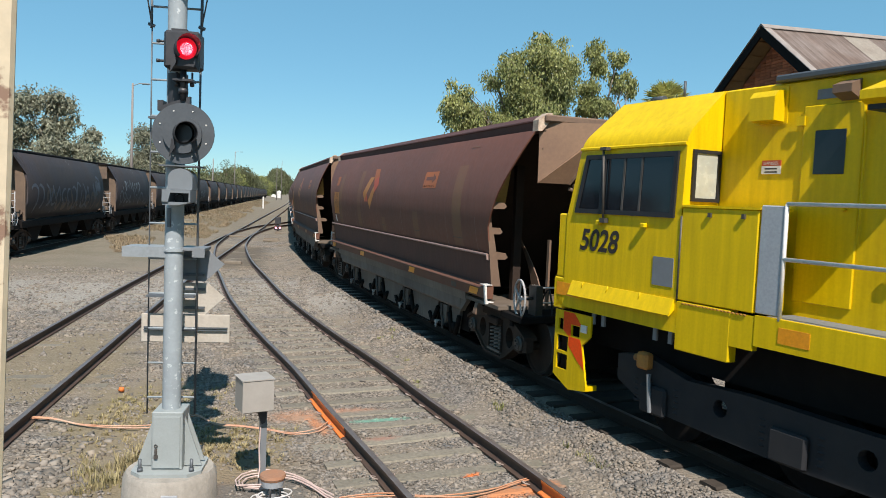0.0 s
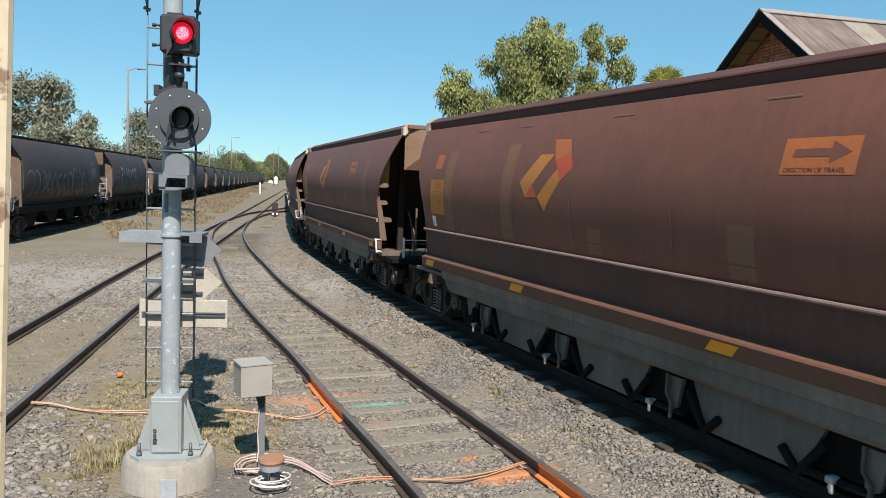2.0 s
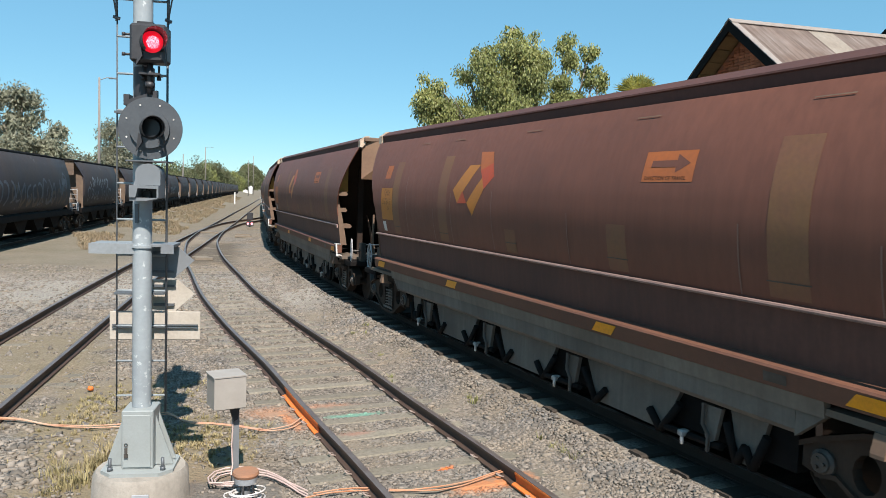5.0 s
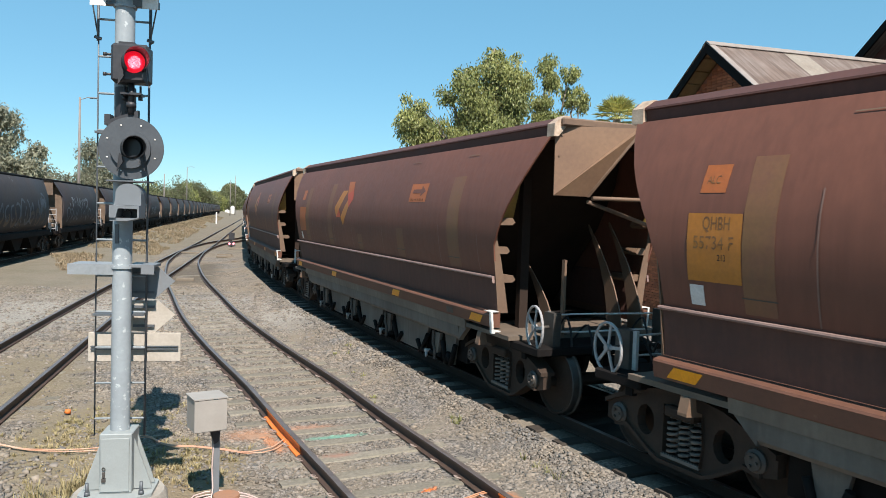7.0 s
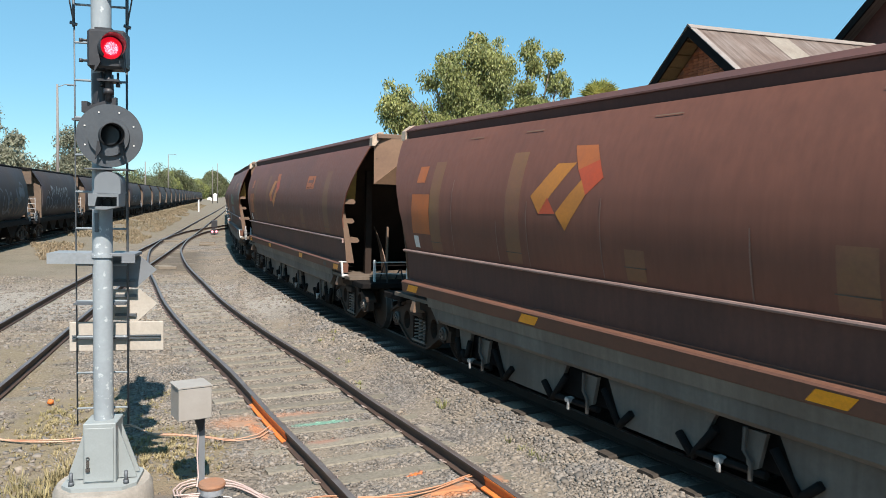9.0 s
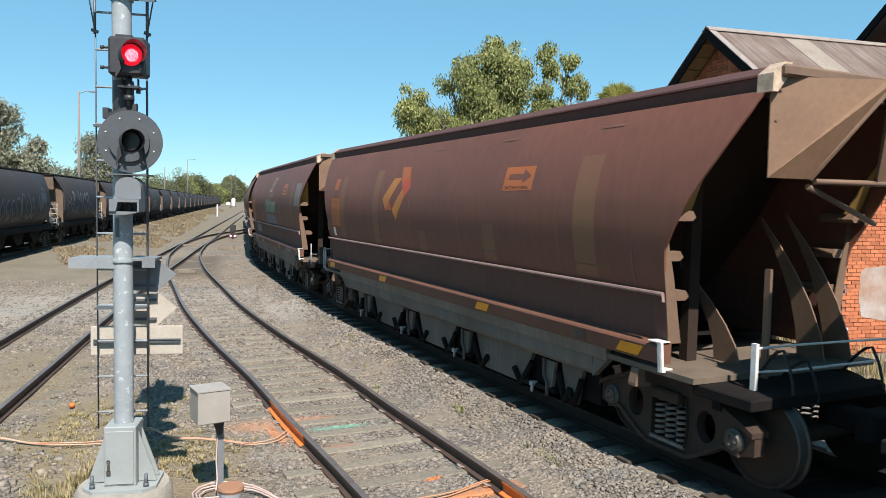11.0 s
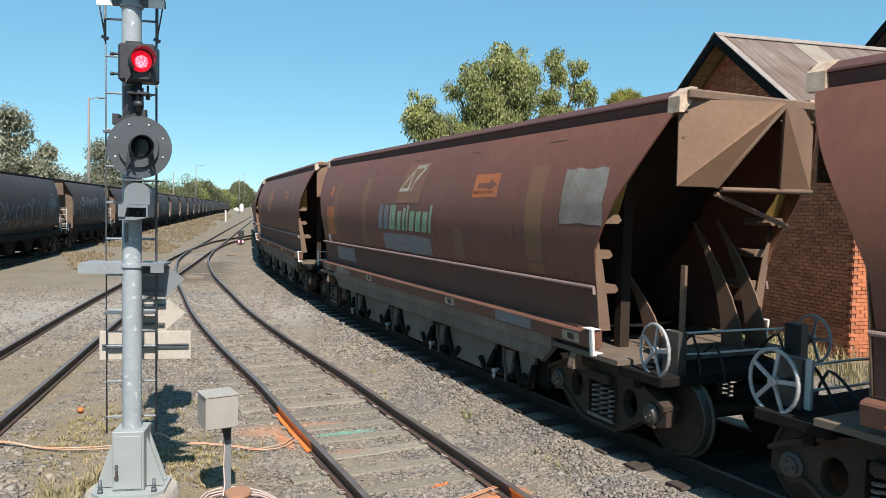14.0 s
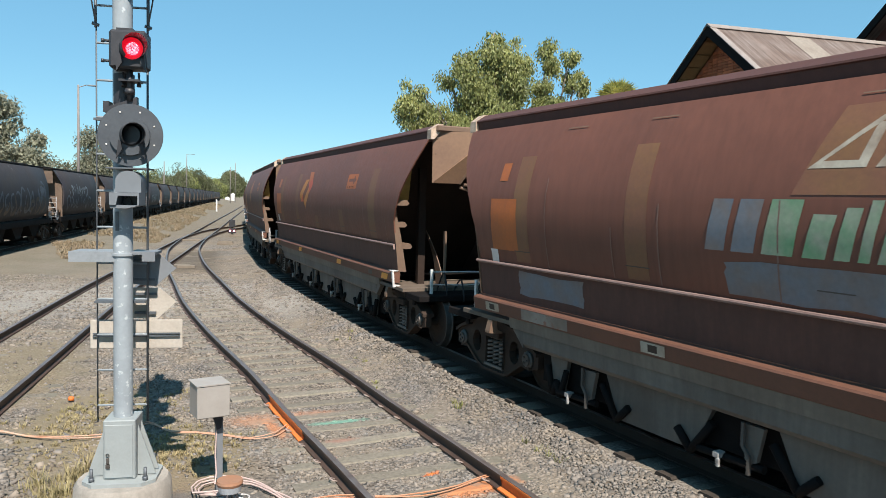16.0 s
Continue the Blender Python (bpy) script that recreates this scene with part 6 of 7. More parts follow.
    for s in (-1, 1):
        bm = bmesh.new()
        prism(bm, [(s * 1.3, 1.02), (s * 1.38, 1.04), (s * 1.38, 1.3), (s * 1.2, 1.36)], -h, h)
        part("sill", bm, "dark", w)
        for k in range(4):
            y = -h + 2.4 + (length - 4.8) * k / 3
            bm = bmesh.new()
            prism(bm, [(y - 1.1, 1.05), (y + 1.1, 1.05), (y + 0.35, 0.4), (y - 0.35, 0.4)], s * 0.5, s * 1.1, 'x')
            part("chute", bm, "dark", w)
    return tagged(w, label, "wagon", group="wagons of the parked train")

M["spray"] = material("faded blue-grey spray paint", (0.15, 0.165, 0.20), 0.6, second=(0.05, 0.05, 0.06), scale=2.4, fine=12, mix=0.7)
M["spraylight"] = material("faded pale spray paint", (0.30, 0.31, 0.33), 0.6, second=(0.10, 0.1, 0.11), scale=3, fine=12, mix=0.7)
M["sprayrust"] = material("faded ochre spray paint", (0.14, 0.085, 0.045), 0.65, second=(0.06, 0.045, 0.04), scale=2, fine=12, mix=0.7)

def spray(w, y0, y1, z0, z1, seed, mat, strokes=9, wide=0.07):
    """Loose looping strokes of spray paint over a stretch of the tank's side."""
    rng = random.Random(seed)
    def at(y, z):
        return bm.verts.new((float(np.interp(z, [p[1] for p in PSEC], [p[0] for p in PSEC])) + 0.008, y, z))
    for k in range(strokes):
        bm = bmesh.new()
        cy = y0 + (y1 - y0) * (k + 0.5) / strokes
        cz, r = (z0 + z1) / 2 + rng.uniform(-0.1, 0.1), (z1 - z0) * rng.uniform(0.3, 0.5)
        a0, sweep_a, q = rng.uniform(0, 6.28), rng.uniform(3.2, 6.0), rng.uniform(0.5, 0.9)
        last = None
        for j in range(15):
            a = a0 + sweep_a * j / 14
            y, z = cy + r * q * math.cos(a) + 0.12 * math.sin(2 * a + k), cz + r * math.sin(a)
            t = wide * (0.6 + 0.6 * math.sin(math.pi * j / 14))
            row = (at(y - t * math.cos(a), z - t * math.sin(a)), at(y + t * math.cos(a), z + t * math.sin(a)))
            if last:
                bm.faces.new((last[0], last[1], row[1], row[0]))
            last = row
        part("spray_stroke", bm, mat, w)

LONG = parked(13.7, "dark grey parked hopper wagon with faded spray paint")
LONG.matrix_basis = pose(PARK_X, 39.45, PARK_Z)
SHORT = parked(12.2, "dark grey parked hopper wagon in a long standing row")
ROW = [LONG, SHORT] + [copy_thing(SHORT, pose(PARK_X, 54.9 + 14.5 * k, PARK_Z)) for k in range(1, 24)] + [copy_thing(SHORT, pose(PARK_X, 23.3, PARK_Z))]
SHORT.matrix_basis = pose(PARK_X, 54.9, PARK_Z)
spray(LONG, -6.0, 3.2, 1.7, 2.9, 1, "spray", 11)
spray(LONG, -4.0, 5.5, 1.6, 2.5, 2, "sprayrust", 9, 0.1)
spray(LONG, 4.2, 5.1, 2.2, 3.2, 3, "spray", 3, 0.16)
spray(SHORT, -4.2, 1.5, 2.6, 3.2, 4, "spraylight", 8, 0.08)
spray(SHORT, -4.8, 4.5, 1.6, 2.6, 5, "spray", 10, 0.06)
for n in range(2, 9):
    spray(ROW[n], -4.5 + (n % 3), 1.0 + (n % 4), 1.8, 2.9 - 0.2 * (n % 3), 10 + n, ("spray", "spraylight", "sprayrust")[n % 3], 7, 0.08)
# ---- signal mast ----
def signal():
    w = new("signal_mast")
    bm = bmesh.new()
    tube(bm, (0, 0, 0.84), (0, 0, 6.4), 0.088, 24)
    for z in (2.42, 3.42, 4.86):
        tube(bm, (0, 0, z), (0, 0, z + 0.025), 0.104, 24)
    part("mast", bm, "galv", w)
    # hinged base: front box with hinge door, flared gusset plates, base plate and bolts
    bm = bmesh.new()
    box(bm, -0.145, 0.145, -0.17, 0.15, 0.30, 0.87, bevel=0.008)
    base = part("base_box", bm, "hinge", w)
    bm = bmesh.new()
    box(bm, -0.13, 0.125, -0.182, -0.17, 0.32, 0.83, bevel=0.004)
    part("hatch", bm, "hinge", base)
    bm = bmesh.new()
    box(bm, -0.11, -0.085, -0.2, -0.182, 0.46, 0.52, bevel=0.004)
    ring(bm, (-0.098, -0.192, 0.545), (0, 1, 0), 0.014, 0.004, 12, 5)
    box(bm, -0.115, -0.08, -0.2, -0.182, 0.42, 0.455)
    part("padlock", bm, "steel", base)
    for s in (-1, 1):
        bm = bmesh.new()
        prism(bm, [(s * 0.146, 0.80), (s * 0.146, 0.31), (s * 0.31, 0.31), (s * 0.29, 0.38)], -0.07, -0.055)
        part("gusset", bm, "hinge", w)
        bm = bmesh.new()
        prism(bm, [(s * 0.146, 0.80), (s * 0.146, 0.31), (s * 0.31, 0.31), (s * 0.29, 0.38)], 0.07, 0.085)
        part("gusset", bm, "hinge", w)
        for y in (-0.2, 0.2):
            bm = bmesh.new()
            tube(bm, (s * 0.24, y, 0.27), (s * 0.24, y, 0.42), 0.016, 8)
            tube(bm, (s * 0.24, y, 0.30), (s * 0.24, y, 0.335), 0.028, 6)
            part("bolt", bm, "galvdark", w)
    bm = bmesh.new()
    prism(bm, [(-0.33, -0.18), (-0.22, -0.29), (0.22, -0.29), (0.33, -0.18), (0.33, 0.18), (0.22, 0.29), (-0.22, 0.29), (-0.33, 0.18)], 0.265, 0.30, 'z')
    part("base_plate", bm, "hinge", w)
    bm = bmesh.new()
    n = 20
    lo = [bm.verts.new((0.46 * math.cos(k * 6.2832 / n), 0.46 * math.sin(k * 6.2832 / n), -0.1)) for k in range(n)]
    mid = [bm.verts.new((0.44 * math.cos(k * 6.2832 / n), 0.44 * math.sin(k * 6.2832 / n), 0.22)) for k in range(n)]
    hi = [bm.verts.new((0.41 * math.cos(k * 6.2832 / n), 0.41 * math.sin(k * 6.2832 / n), 0.265)) for k in range(n)]
    for a, c in ((lo, mid), (mid, hi)):
        for k in range(n):
            f = bm.faces.new((a[k], a[(k + 1) % n], c[(k + 1) % n], c[k]))
            f.smooth = True
    bm.faces.new(hi)
    bm.faces.new(lo[::-1])
    foot = part("footing", bm, "concrete", w, "rough round concrete footing")
    bm = bmesh.new()
    box(bm, 0.02, 0.17, -0.462, -0.448, -0.02, 0.16, bevel=0.003)
    part("label_plate", bm, "plate2", foot)
    # ladder behind the mast
    for x in (-0.285, 0.18):
        bm = bmesh.new()
        tube(bm, (x, 0.2, 0.75), (x, 0.2, 6.2), 0.0075 if x < 0 else 0.011, 8)
        part("stringer", bm, "galvdark", w)
    for k in range(15):
        z = 0.92 + 0.352 * k
        bm = bmesh.new()
        tube(bm, (-0.285, 0.2, z), (0.18, 0.2, z), 0.011, 6)
        part("rung", bm, "galv", w)
    for z in (1.95, 3.7):
        bm = bmesh.new()
        box(bm, -0.285, 0.18, 0.09, 0.20, z, z + 0.02)
        part("ladder_bracket", bm, "galvdark", w)
    # foot platform with its collar
    bm = bmesh.new()
    box(bm, -0.46, -0.06, -0.05, 0.28, 2.43, 2.46, bevel=0.004)
    box(bm, -0.47, -0.06, -0.06, -0.05, 2.36, 2.46)
    part("foot_plate", bm, "footgrey", w)
    bm = bmesh.new()
    box(bm, 0.06, 0.3, -0.05, 0.28, 2.43, 2.46, bevel=0.004)
    box(bm, 0.18, 0.3, -0.06, -0.05, 2.37, 2.46)
    part("foot_plate", bm, "plate", w)
    # arrow-shaped plates and a board, seen from behind
    for z, mat, d in ((2.27, "plate", 0.24), (1.93, "beige", 0.27)):
        bm = bmesh.new()
        prism(bm, [(0.02, z + 0.15), (0.28, z + 0.15), (0.44, z + 0.01), (0.25, z - 0.17), (0.02, z - 0.15)], d, d + 0.012)
        a = part("arrow_plate", bm, mat, w, "grey arrow-shaped plate")
        for h in (-0.1, 0.09):
            bm = bmesh.new()
            box(bm, 0.05, 0.25, d - 0.03, d, z + h - 0.012, z + h + 0.012)
            part("plate_rail", bm, "galvdark", a)
    bm = bmesh.new()
    box(bm, -0.37, 0.5, 0.26, 0.275, 1.47, 1.76, bevel=0.006)
    bd = part("board", bm, "beige", w, "sun-bleached beige board")
    for z in (1.60, 1.625):
        bm = bmesh.new()
        box(bm, -0.34, 0.48, 0.235, 0.26, z - 0.006, z + 0.006)
        part("board_rail", bm, "galvdark", bd)
    # top bracket and stays
    bm = bmesh.new()
    box(bm, -0.3, 0.3, -0.04, 0.04, 4.88, 4.94)
    part("top_bracket", bm, "galvdark", w)
    for s in (-1, 1):
        bm = bmesh.new()
        box(bm, s * 0.3, s * 0.16, -0.05, -0.04, 4.86, 4.96)
        part("bracket_plate", bm, "white", w)
        bm = bmesh.new()
        x = -0.285 if s < 0 else 0.19
        tube(bm, (x, 0.18, 4.62), (x + s * 0.15, 0.18, 5.5), 0.008, 6)
        tube(bm, (x, 0.18, 4.58), (x, 0.18, 4.95), 0.013, 8)
        tube(bm, (x - 0.03, 0.18, 4.62), (x + 0.03, 0.18, 4.6), 0.016, 8)
        part("stay", bm, "galvdark", w)

    def target(z, cx, name):
        bm = bmesh.new()
        tube(bm, (cx, -0.215, z), (cx, -0.2, z), 0.285 if z < 4 else 0.32, 48)
        t = part(name, bm, "target", w, "slate grey round signal target")
        bm = bmesh.new()
        tube(bm, (cx, -0.25, z - 0.01), (cx, -0.216, z - 0.01), 0.175, 36)
        tube(bm, (cx, -0.2, z), (cx, -0.05, z), 0.13, 16)
        part("lamp_housing", bm, "target", t)
        bm = bmesh.new()
        for k in range(8):
            a = k * math.pi / 4 + 0.4
            tube(bm, (cx + 0.225 * math.cos(a), -0.222, z + 0.225 * math.sin(a)), (cx + 0.225 * math.cos(a), -0.214, z + 0.225 * math.sin(a)), 0.008, 6)
        part("rivets", bm, "white", t)
        bm = bmesh.new()
        tube(bm, (cx + 0.012, -0.275, z), (cx + 0.012, -0.25, z), 0.085, 24, 0.1)
        part("lens", bm, "darklens", t, "unlit dark lens")
        # long hood: an open half-tube with notched cheeks, shadow legs added below
        visor(cx + 0.015, z, 0.105, -0.25, 0.16, "hoodblack", t, 0.055)
        return t

    def visor(cx, z, r, y0, length, mat, parent, skew=0.0):
        bm = bmesh.new()
        n = 16
        rows = []
        for k in range(n + 1):
            a = math.pi * (-0.28 + 1.56 * k / n)
            reach = length * (1.0 if 0.18 < k / n < 0.82 else 0.72 + 0.28 * min(k / n, 1 - k / n) / 0.18)
            for rr in (r, r - 0.006):
                rows.append((rr, a, reach))
        vs = [[bm.verts.new((cx + skew * (y0 - y) / length + rr * math.cos(a), y, z + rr * math.sin(a))) for y in (y0, y0 - reach)] for rr, a, reach in rows]
        for k in range(n):
            o0, i0, o1, i1 = vs[2 * k], vs[2 * k + 1], vs[2 * k + 2], vs[2 * k + 3]
            for q in ((o0[0], o0[1], o1[1], o1[0]), (i0[0], i1[0], i1[1], i0[1]), (o0[1], i0[1], i1[1], o1[1])):
                f = bm.faces.new(q)
                f.smooth = True
        # dark legs that draw the hood's shadow below the lens
        for s in (-1, 1):
            prism(bm, [(cx + s * (r - 0.02), z - 0.06), (cx + s * r, z - 0.05), (cx + s * (r + 0.02), z - 0.22), (cx + s * (r - 0.035), z - 0.13)], y0 - 0.012, y0 - 0.03)
        part("hood", bm, mat, parent)

    target(3.545, 0.115, "target")
    bm = bmesh.new()
    prism(bm, [(0.1 + 0.33 * math.cos(k * math.pi / 12), (5.95 if k < 12.5 else 5.3) + 0.33 * math.sin(k * math.pi / 12)) for k in range(25)], -0.215, -0.2)
    part("back_board", bm, "target", w, "tall slate grey back board")
    # upper head with the red lamp
    bm = bmesh.new()
    box(bm, -0.06, 0.265, -0.27, -0.06, 4.14, 4.485, bevel=0.022)
    box(bm, 0.0, 0.14, -0.24, -0.08, 4.48, 4.505)
    head = part("signal_head", bm, "signblack", w, "black signal head with a lit red lamp")
    for z in (4.21, 4.39):
        bm = bmesh.new()
        tube(bm, (-0.06, -0.2, z), (-0.125, -0.2, z), 0.012, 8)
        tube(bm, (-0.125, -0.2, z - 0.015), (-0.125, -0.2, z + 0.015), 0.016, 8)
        part("hinge", bm, "signblack", head)
    # black sleeve added for the shadow the head casts on the mast
    bm = bmesh.new()
    tube(bm, (0.014, -0.012, 3.76), (0.014, -0.012, 4.12), 0.093, 20)
    part("head_collar", bm, "signblack", w)
    cx, cz = 0.15, 4.315
    bm = bmesh.new()
    tube(bm, (cx - 0.01, -0.276, cz + 0.005), (cx - 0.01, -0.268, cz + 0.005), 0.098, 32)
    lamp = part("lamp", bm, "led", head, "glowing red signal lamp")
    bm = bmesh.new()
    tube(bm, (cx, -0.285, cz), (cx, -0.276, cz), 0.062, 28)
    part("lamp_face", bm, "ledface", lamp)
    bm = bmesh.new()
    rng = random.Random(4)
    for k in range(110):
        r, a = 0.057 * math.sqrt(k / 110), k * 2.39996
        x, z = cx + r * math.cos(a), cz + r * math.sin(a)
        bmesh.ops.create_icosphere(bm, subdivisions=1, radius=0.0030, matrix=Matrix.Translation((x, -0.2875, z)))
    part("lamp_grid", bm, "ledcore", lamp)["kind"] = "stuff"
    visor(cx - 0.01, cz + 0.005, 0.112, -0.27, 0.2, "signblack", head, 0.07)
    bm = bmesh.new()
    tube(bm, (0.1, -0.17, 3.86), (0.1, -0.17, 4.17), 0.028, 10)
    tube(bm, (0.1, -0.17, 3.92), (0.1, -0.17, 3.97), 0.045, 10)
    box(bm, 0.02, 0.2, -0.25, -0.09, 4.03, 4.05)
    for x in (0.04, 0.18):
        tube(bm, (x, -0.17, 3.99), (x, -0.17, 4.12), 0.011, 6)
        tube(bm, (x, -0.17, 3.99), (x, -0.17, 4.02), 0.022, 6)
    prism(bm, [(-0.1, 3.80), (0.16, 3.90), (0.16, 3.72), (-0.1, 3.70)], -0.17, -0.09)
    box(bm, -0.15, -0.1, -0.1, 0.05, 3.76, 3.86)
    part("head_bracket", bm, "signblack", w)
    # lower shrouded lamp: dome over a box mouth
    bm = bmesh.new()
    prism(bm, [(0.112 * math.cos(math.pi * k / 12) + 0.10, 3.125 + 0.095 * math.sin(math.pi * k / 12)) for k in range(13)] + [(-0.012, 3.02), (0.212, 3.02)], -0.24, -0.02)
    dome = part("lamp_dome", bm, "domegrey", w)
    bm = bmesh.new()
    prism(bm, [(-0.045, 2.905), (-0.045, 3.018), (0.212, 3.018), (0.212, 2.905), (0.196, 2.905), (0.196, 2.99), (0.03, 2.99), (0.01, 2.905)], -0.32, -0.05)
    prism(bm, [(-0.045, 2.875), (0.10, 2.875), (0.212, 2.904), (0.01, 2.904), (-0.045, 2.904)], -0.30, -0.05)
    part("shroud", bm, "domegrey", dome)
    bm = bmesh.new()
    box(bm, 0.005, 0.198, -0.075, -0.055, 2.886, 2.984)
    tube(bm, (0.06, -0.12, 2.93), (0.06, -0.07, 2.93), 0.04, 16)
    part("lens", bm, "darklens", dome)
    bm = bmesh.new()
    box(bm, -0.1, 0.26, -0.22, 0.1, 3.237, 3.25)
    part("shelf_plate", bm, "galvdark", w)
    bm = bmesh.new()
    box(bm, -0.045, -0.015, -0.1, -0.08, 2.66, 2.84)
    part("cable_cover", bm, "galvdark", w)
    w.matrix_basis = pose(-1.065, 7.55, 0, 0, 0, -5)
    return tagged(w, "galvanised railway signal mast with lit red head and ladder", "railway signal")

M["galvdark"] = material("dull galvanised bar", (0.15, 0.165, 0.18), 0.55, 0.4, second=(0.1, 0.11, 0.12), scale=9, fine=60)
M["footgrey"] = material("grey foot plate", (0.27, 0.295, 0.31), 0.55, second=(0.22, 0.24, 0.255), scale=4, fine=30)
M["domegrey"] = material("light grey lamp paint", (0.18, 0.2, 0.216), 0.6, second=(0.15, 0.167, 0.18), scale=3, fine=14, grain=0.04)
M["hoodblack"] = material("matt black hood", (0.014, 0.015, 0.018), 0.6, second=(0.03, 0.031, 0.035), scale=7, fine=50)
M["darklens"] = material("dark lens", (0.016, 0.017, 0.02), 0.35, spec=0.4)
signal()

# ---- trackside cabinet on a post ----
def cabinet():
    w = new("trackside_cabinet")
    bm = bmesh.new()
    box(bm, -0.45, -0.13, 7.75, 8.05, 0.74, 1.08, bevel=0.006)
    part("case", bm, "tin", w)
    bm = bmesh.new()
    box(bm, -0.455, -0.125, 7.732, 7.745, 0.75, 1.075, bevel=0.003)
    part("door", bm, "tin", w)
    bm = bmesh.new()
    box(bm, -0.462, -0.118, 7.725, 8.06, 1.08, 1.092)
    part("lid", bm, "tin", w)
    bm = bmesh.new()
    box(bm, -0.20, -0.135, 7.93, 7.99, -0.2, 0.74)
    part("post", bm, "plate", w)
    bm = bmesh.new()
    prism(bm, [(-0.26, 0.74), (-0.135, 0.74), (-0.16, 0.58), (-0.2, 0.56)], 7.90, 7.93)
    part("bracket", bm, "signblack", w)
    bm = bmesh.new()
    path_tube(bm, [(-0.205, 7.92, 0.55), (-0.22, 7.91, 0.3), (-0.21, 7.9, 0.1), (-0.24, 7.85, 0.0)], 0.008, 6)
    part("conduit", bm, "pinkcable", w)
    w.matrix_basis = Matrix.Translation((-0.281, 7.66, 0.09)) @ Matrix.Rotation(radians(18), 4, "Z") @ Matrix.Scale(0.97, 4) @ Matrix.Translation((0.29, -7.9, 0))
    return tagged(w, "small beige steel trackside cabinet on a grey post", "cabinet")
cabinet()

def bonding_post():
    w = new("bonding_post")
    bm = bmesh.new()
    tube(bm, (0, 0, -0.1), (0, 0, 0.2), 0.045, 12)
    box(bm, -0.05, 0.05, -0.05, 0.05, 0.12, 0.2)
    part("stem", bm, "plate", w)
    bm = bmesh.new()
    tube(bm, (0, 0, 0.2), (0, 0, 0.225), 0.12, 24, 0.13)
    tube(bm, (0, 0, 0.225), (0, 0, 0.25), 0.13, 24, 0.122)
    part("lid", bm, "lid", w, "rusty orange round lid")
    bm = bmesh.new()
    tube(bm, (0, 0, 0.135), (0, 0, 0.2), 0.105, 24, 0.118)
    part("tin", bm, "plate2", w, "dull grey tin under the lid")
    bm = bmesh.new()
    for k in range(5):
        ring(bm, (0.03 * math.sin(k * 2.1), -0.12 + 0.03 * math.cos(k * 1.7), 0.03 + 0.014 * k), (0.1 * math.sin(k), 0.12, 1), 0.15 + 0.012 * (k % 3), 0.008, 24, 6)
    part("cable_coil", bm, "whitecable", w, "coil of white cable")
    for k, (x, y) in enumerate(((0.07, -0.08), (-0.02, -0.1))):
        bm = bmesh.new()
        path_tube(bm, [(x * 0.5, y * 0.5, 0.18), (x, y, 0.12), (x * 1.2, y * 1.2, 0.02)], 0.012, 6)
        part("lug", bm, "black", w)
    w.matrix_basis = pose(-0.07, 7.3, 0.005)
    return tagged(w, "short grey bonding post with a rusty orange lid", "post")
bonding_post()

def cable(pts, mat, label, r=0.008, lift=0.03):
    line = smooth_line(pts, 0.12)
    rng = random.Random(len(pts))
    bm = bmesh.new()
    path_tube(bm, [(p.x + rng.uniform(-0.008, 0.008), p.y + rng.uniform(-0.008, 0.008), max(0.0, ground_z(p.x, p.y)) + lift + 0.012 * math.sin(i * 0.9)) for i, p in enumerate(line)], r, 6)
    ob = part("ground_cable", bm, mat)
    return tagged(ob, label, "cable", group="cables on the ballast")
RUN = [(-3.24, 10.17), (-2.89, 10.09), (-2.5, 9.87), (-2.06, 9.67), (-1.67, 9.74), (-1.34, 9.83), (-1.13, 10.14), (-0.8, 9.69), (-0.41, 9.54), (-0.12, 9.45), (0.16, 9.24), (0.44, 9.36), (0.62, 9.75)]
cable(RUN, "cable", "faded orange and white cable lying across the ballast")
cable([(x + 0.02, y - 0.055 - 0.03 * math.sin(x * 3)) for x, y in RUN], "cable", "faded orange and white cable lying across the ballast", lift=0.026)
cable([(0.58, 7.19), (0.86, 7.22), (1.18, 7.24), (1.66, 7.1), (2.11, 7.23), (2.54, 7.43), (2.76, 7.5)], "orangecable", "bright orange cable between the rails")
cable([(0.5, 7.1), (0.86, 7.17), (1.18, 7.2), (1.66, 7.05), (2.11, 7.17), (2.54, 7.38), (2.78, 7.46)], "orangecable", "bright orange cable between the rails")
for k in range(3):
    o = 0.03 * k
    cable([(-0.05, 7.5 + o), (-0.36 - o, 7.55), (-0.33 - o, 7.84 + o), (-0.15, 7.91 + o), (0.14, 7.71 + o), (0.37, 7.42 + o), (0.53, 7.15 + o)], "pinkcable", "pale pink cable looped round the bonding post", 0.009, 0.02 + 0.014 * k)
M_orange = [(-3.28, 10.2), (-3.05, 10.1), (-2.9, 10.1)]
cable(M_orange, "orangecable", "orange cable tail by the rail", 0.02)

def marker(x, y):
    bm = bmesh.new()
    tube(bm, (x, y, 0.0), (x + 0.01, y, 0.05), 0.045, 10, 0.035)
    ob = part("survey_marker", bm, "orange")
    tagged(ob, "small bright orange survey marker on the stones", "marker")
marker(-2.34, 11.52)

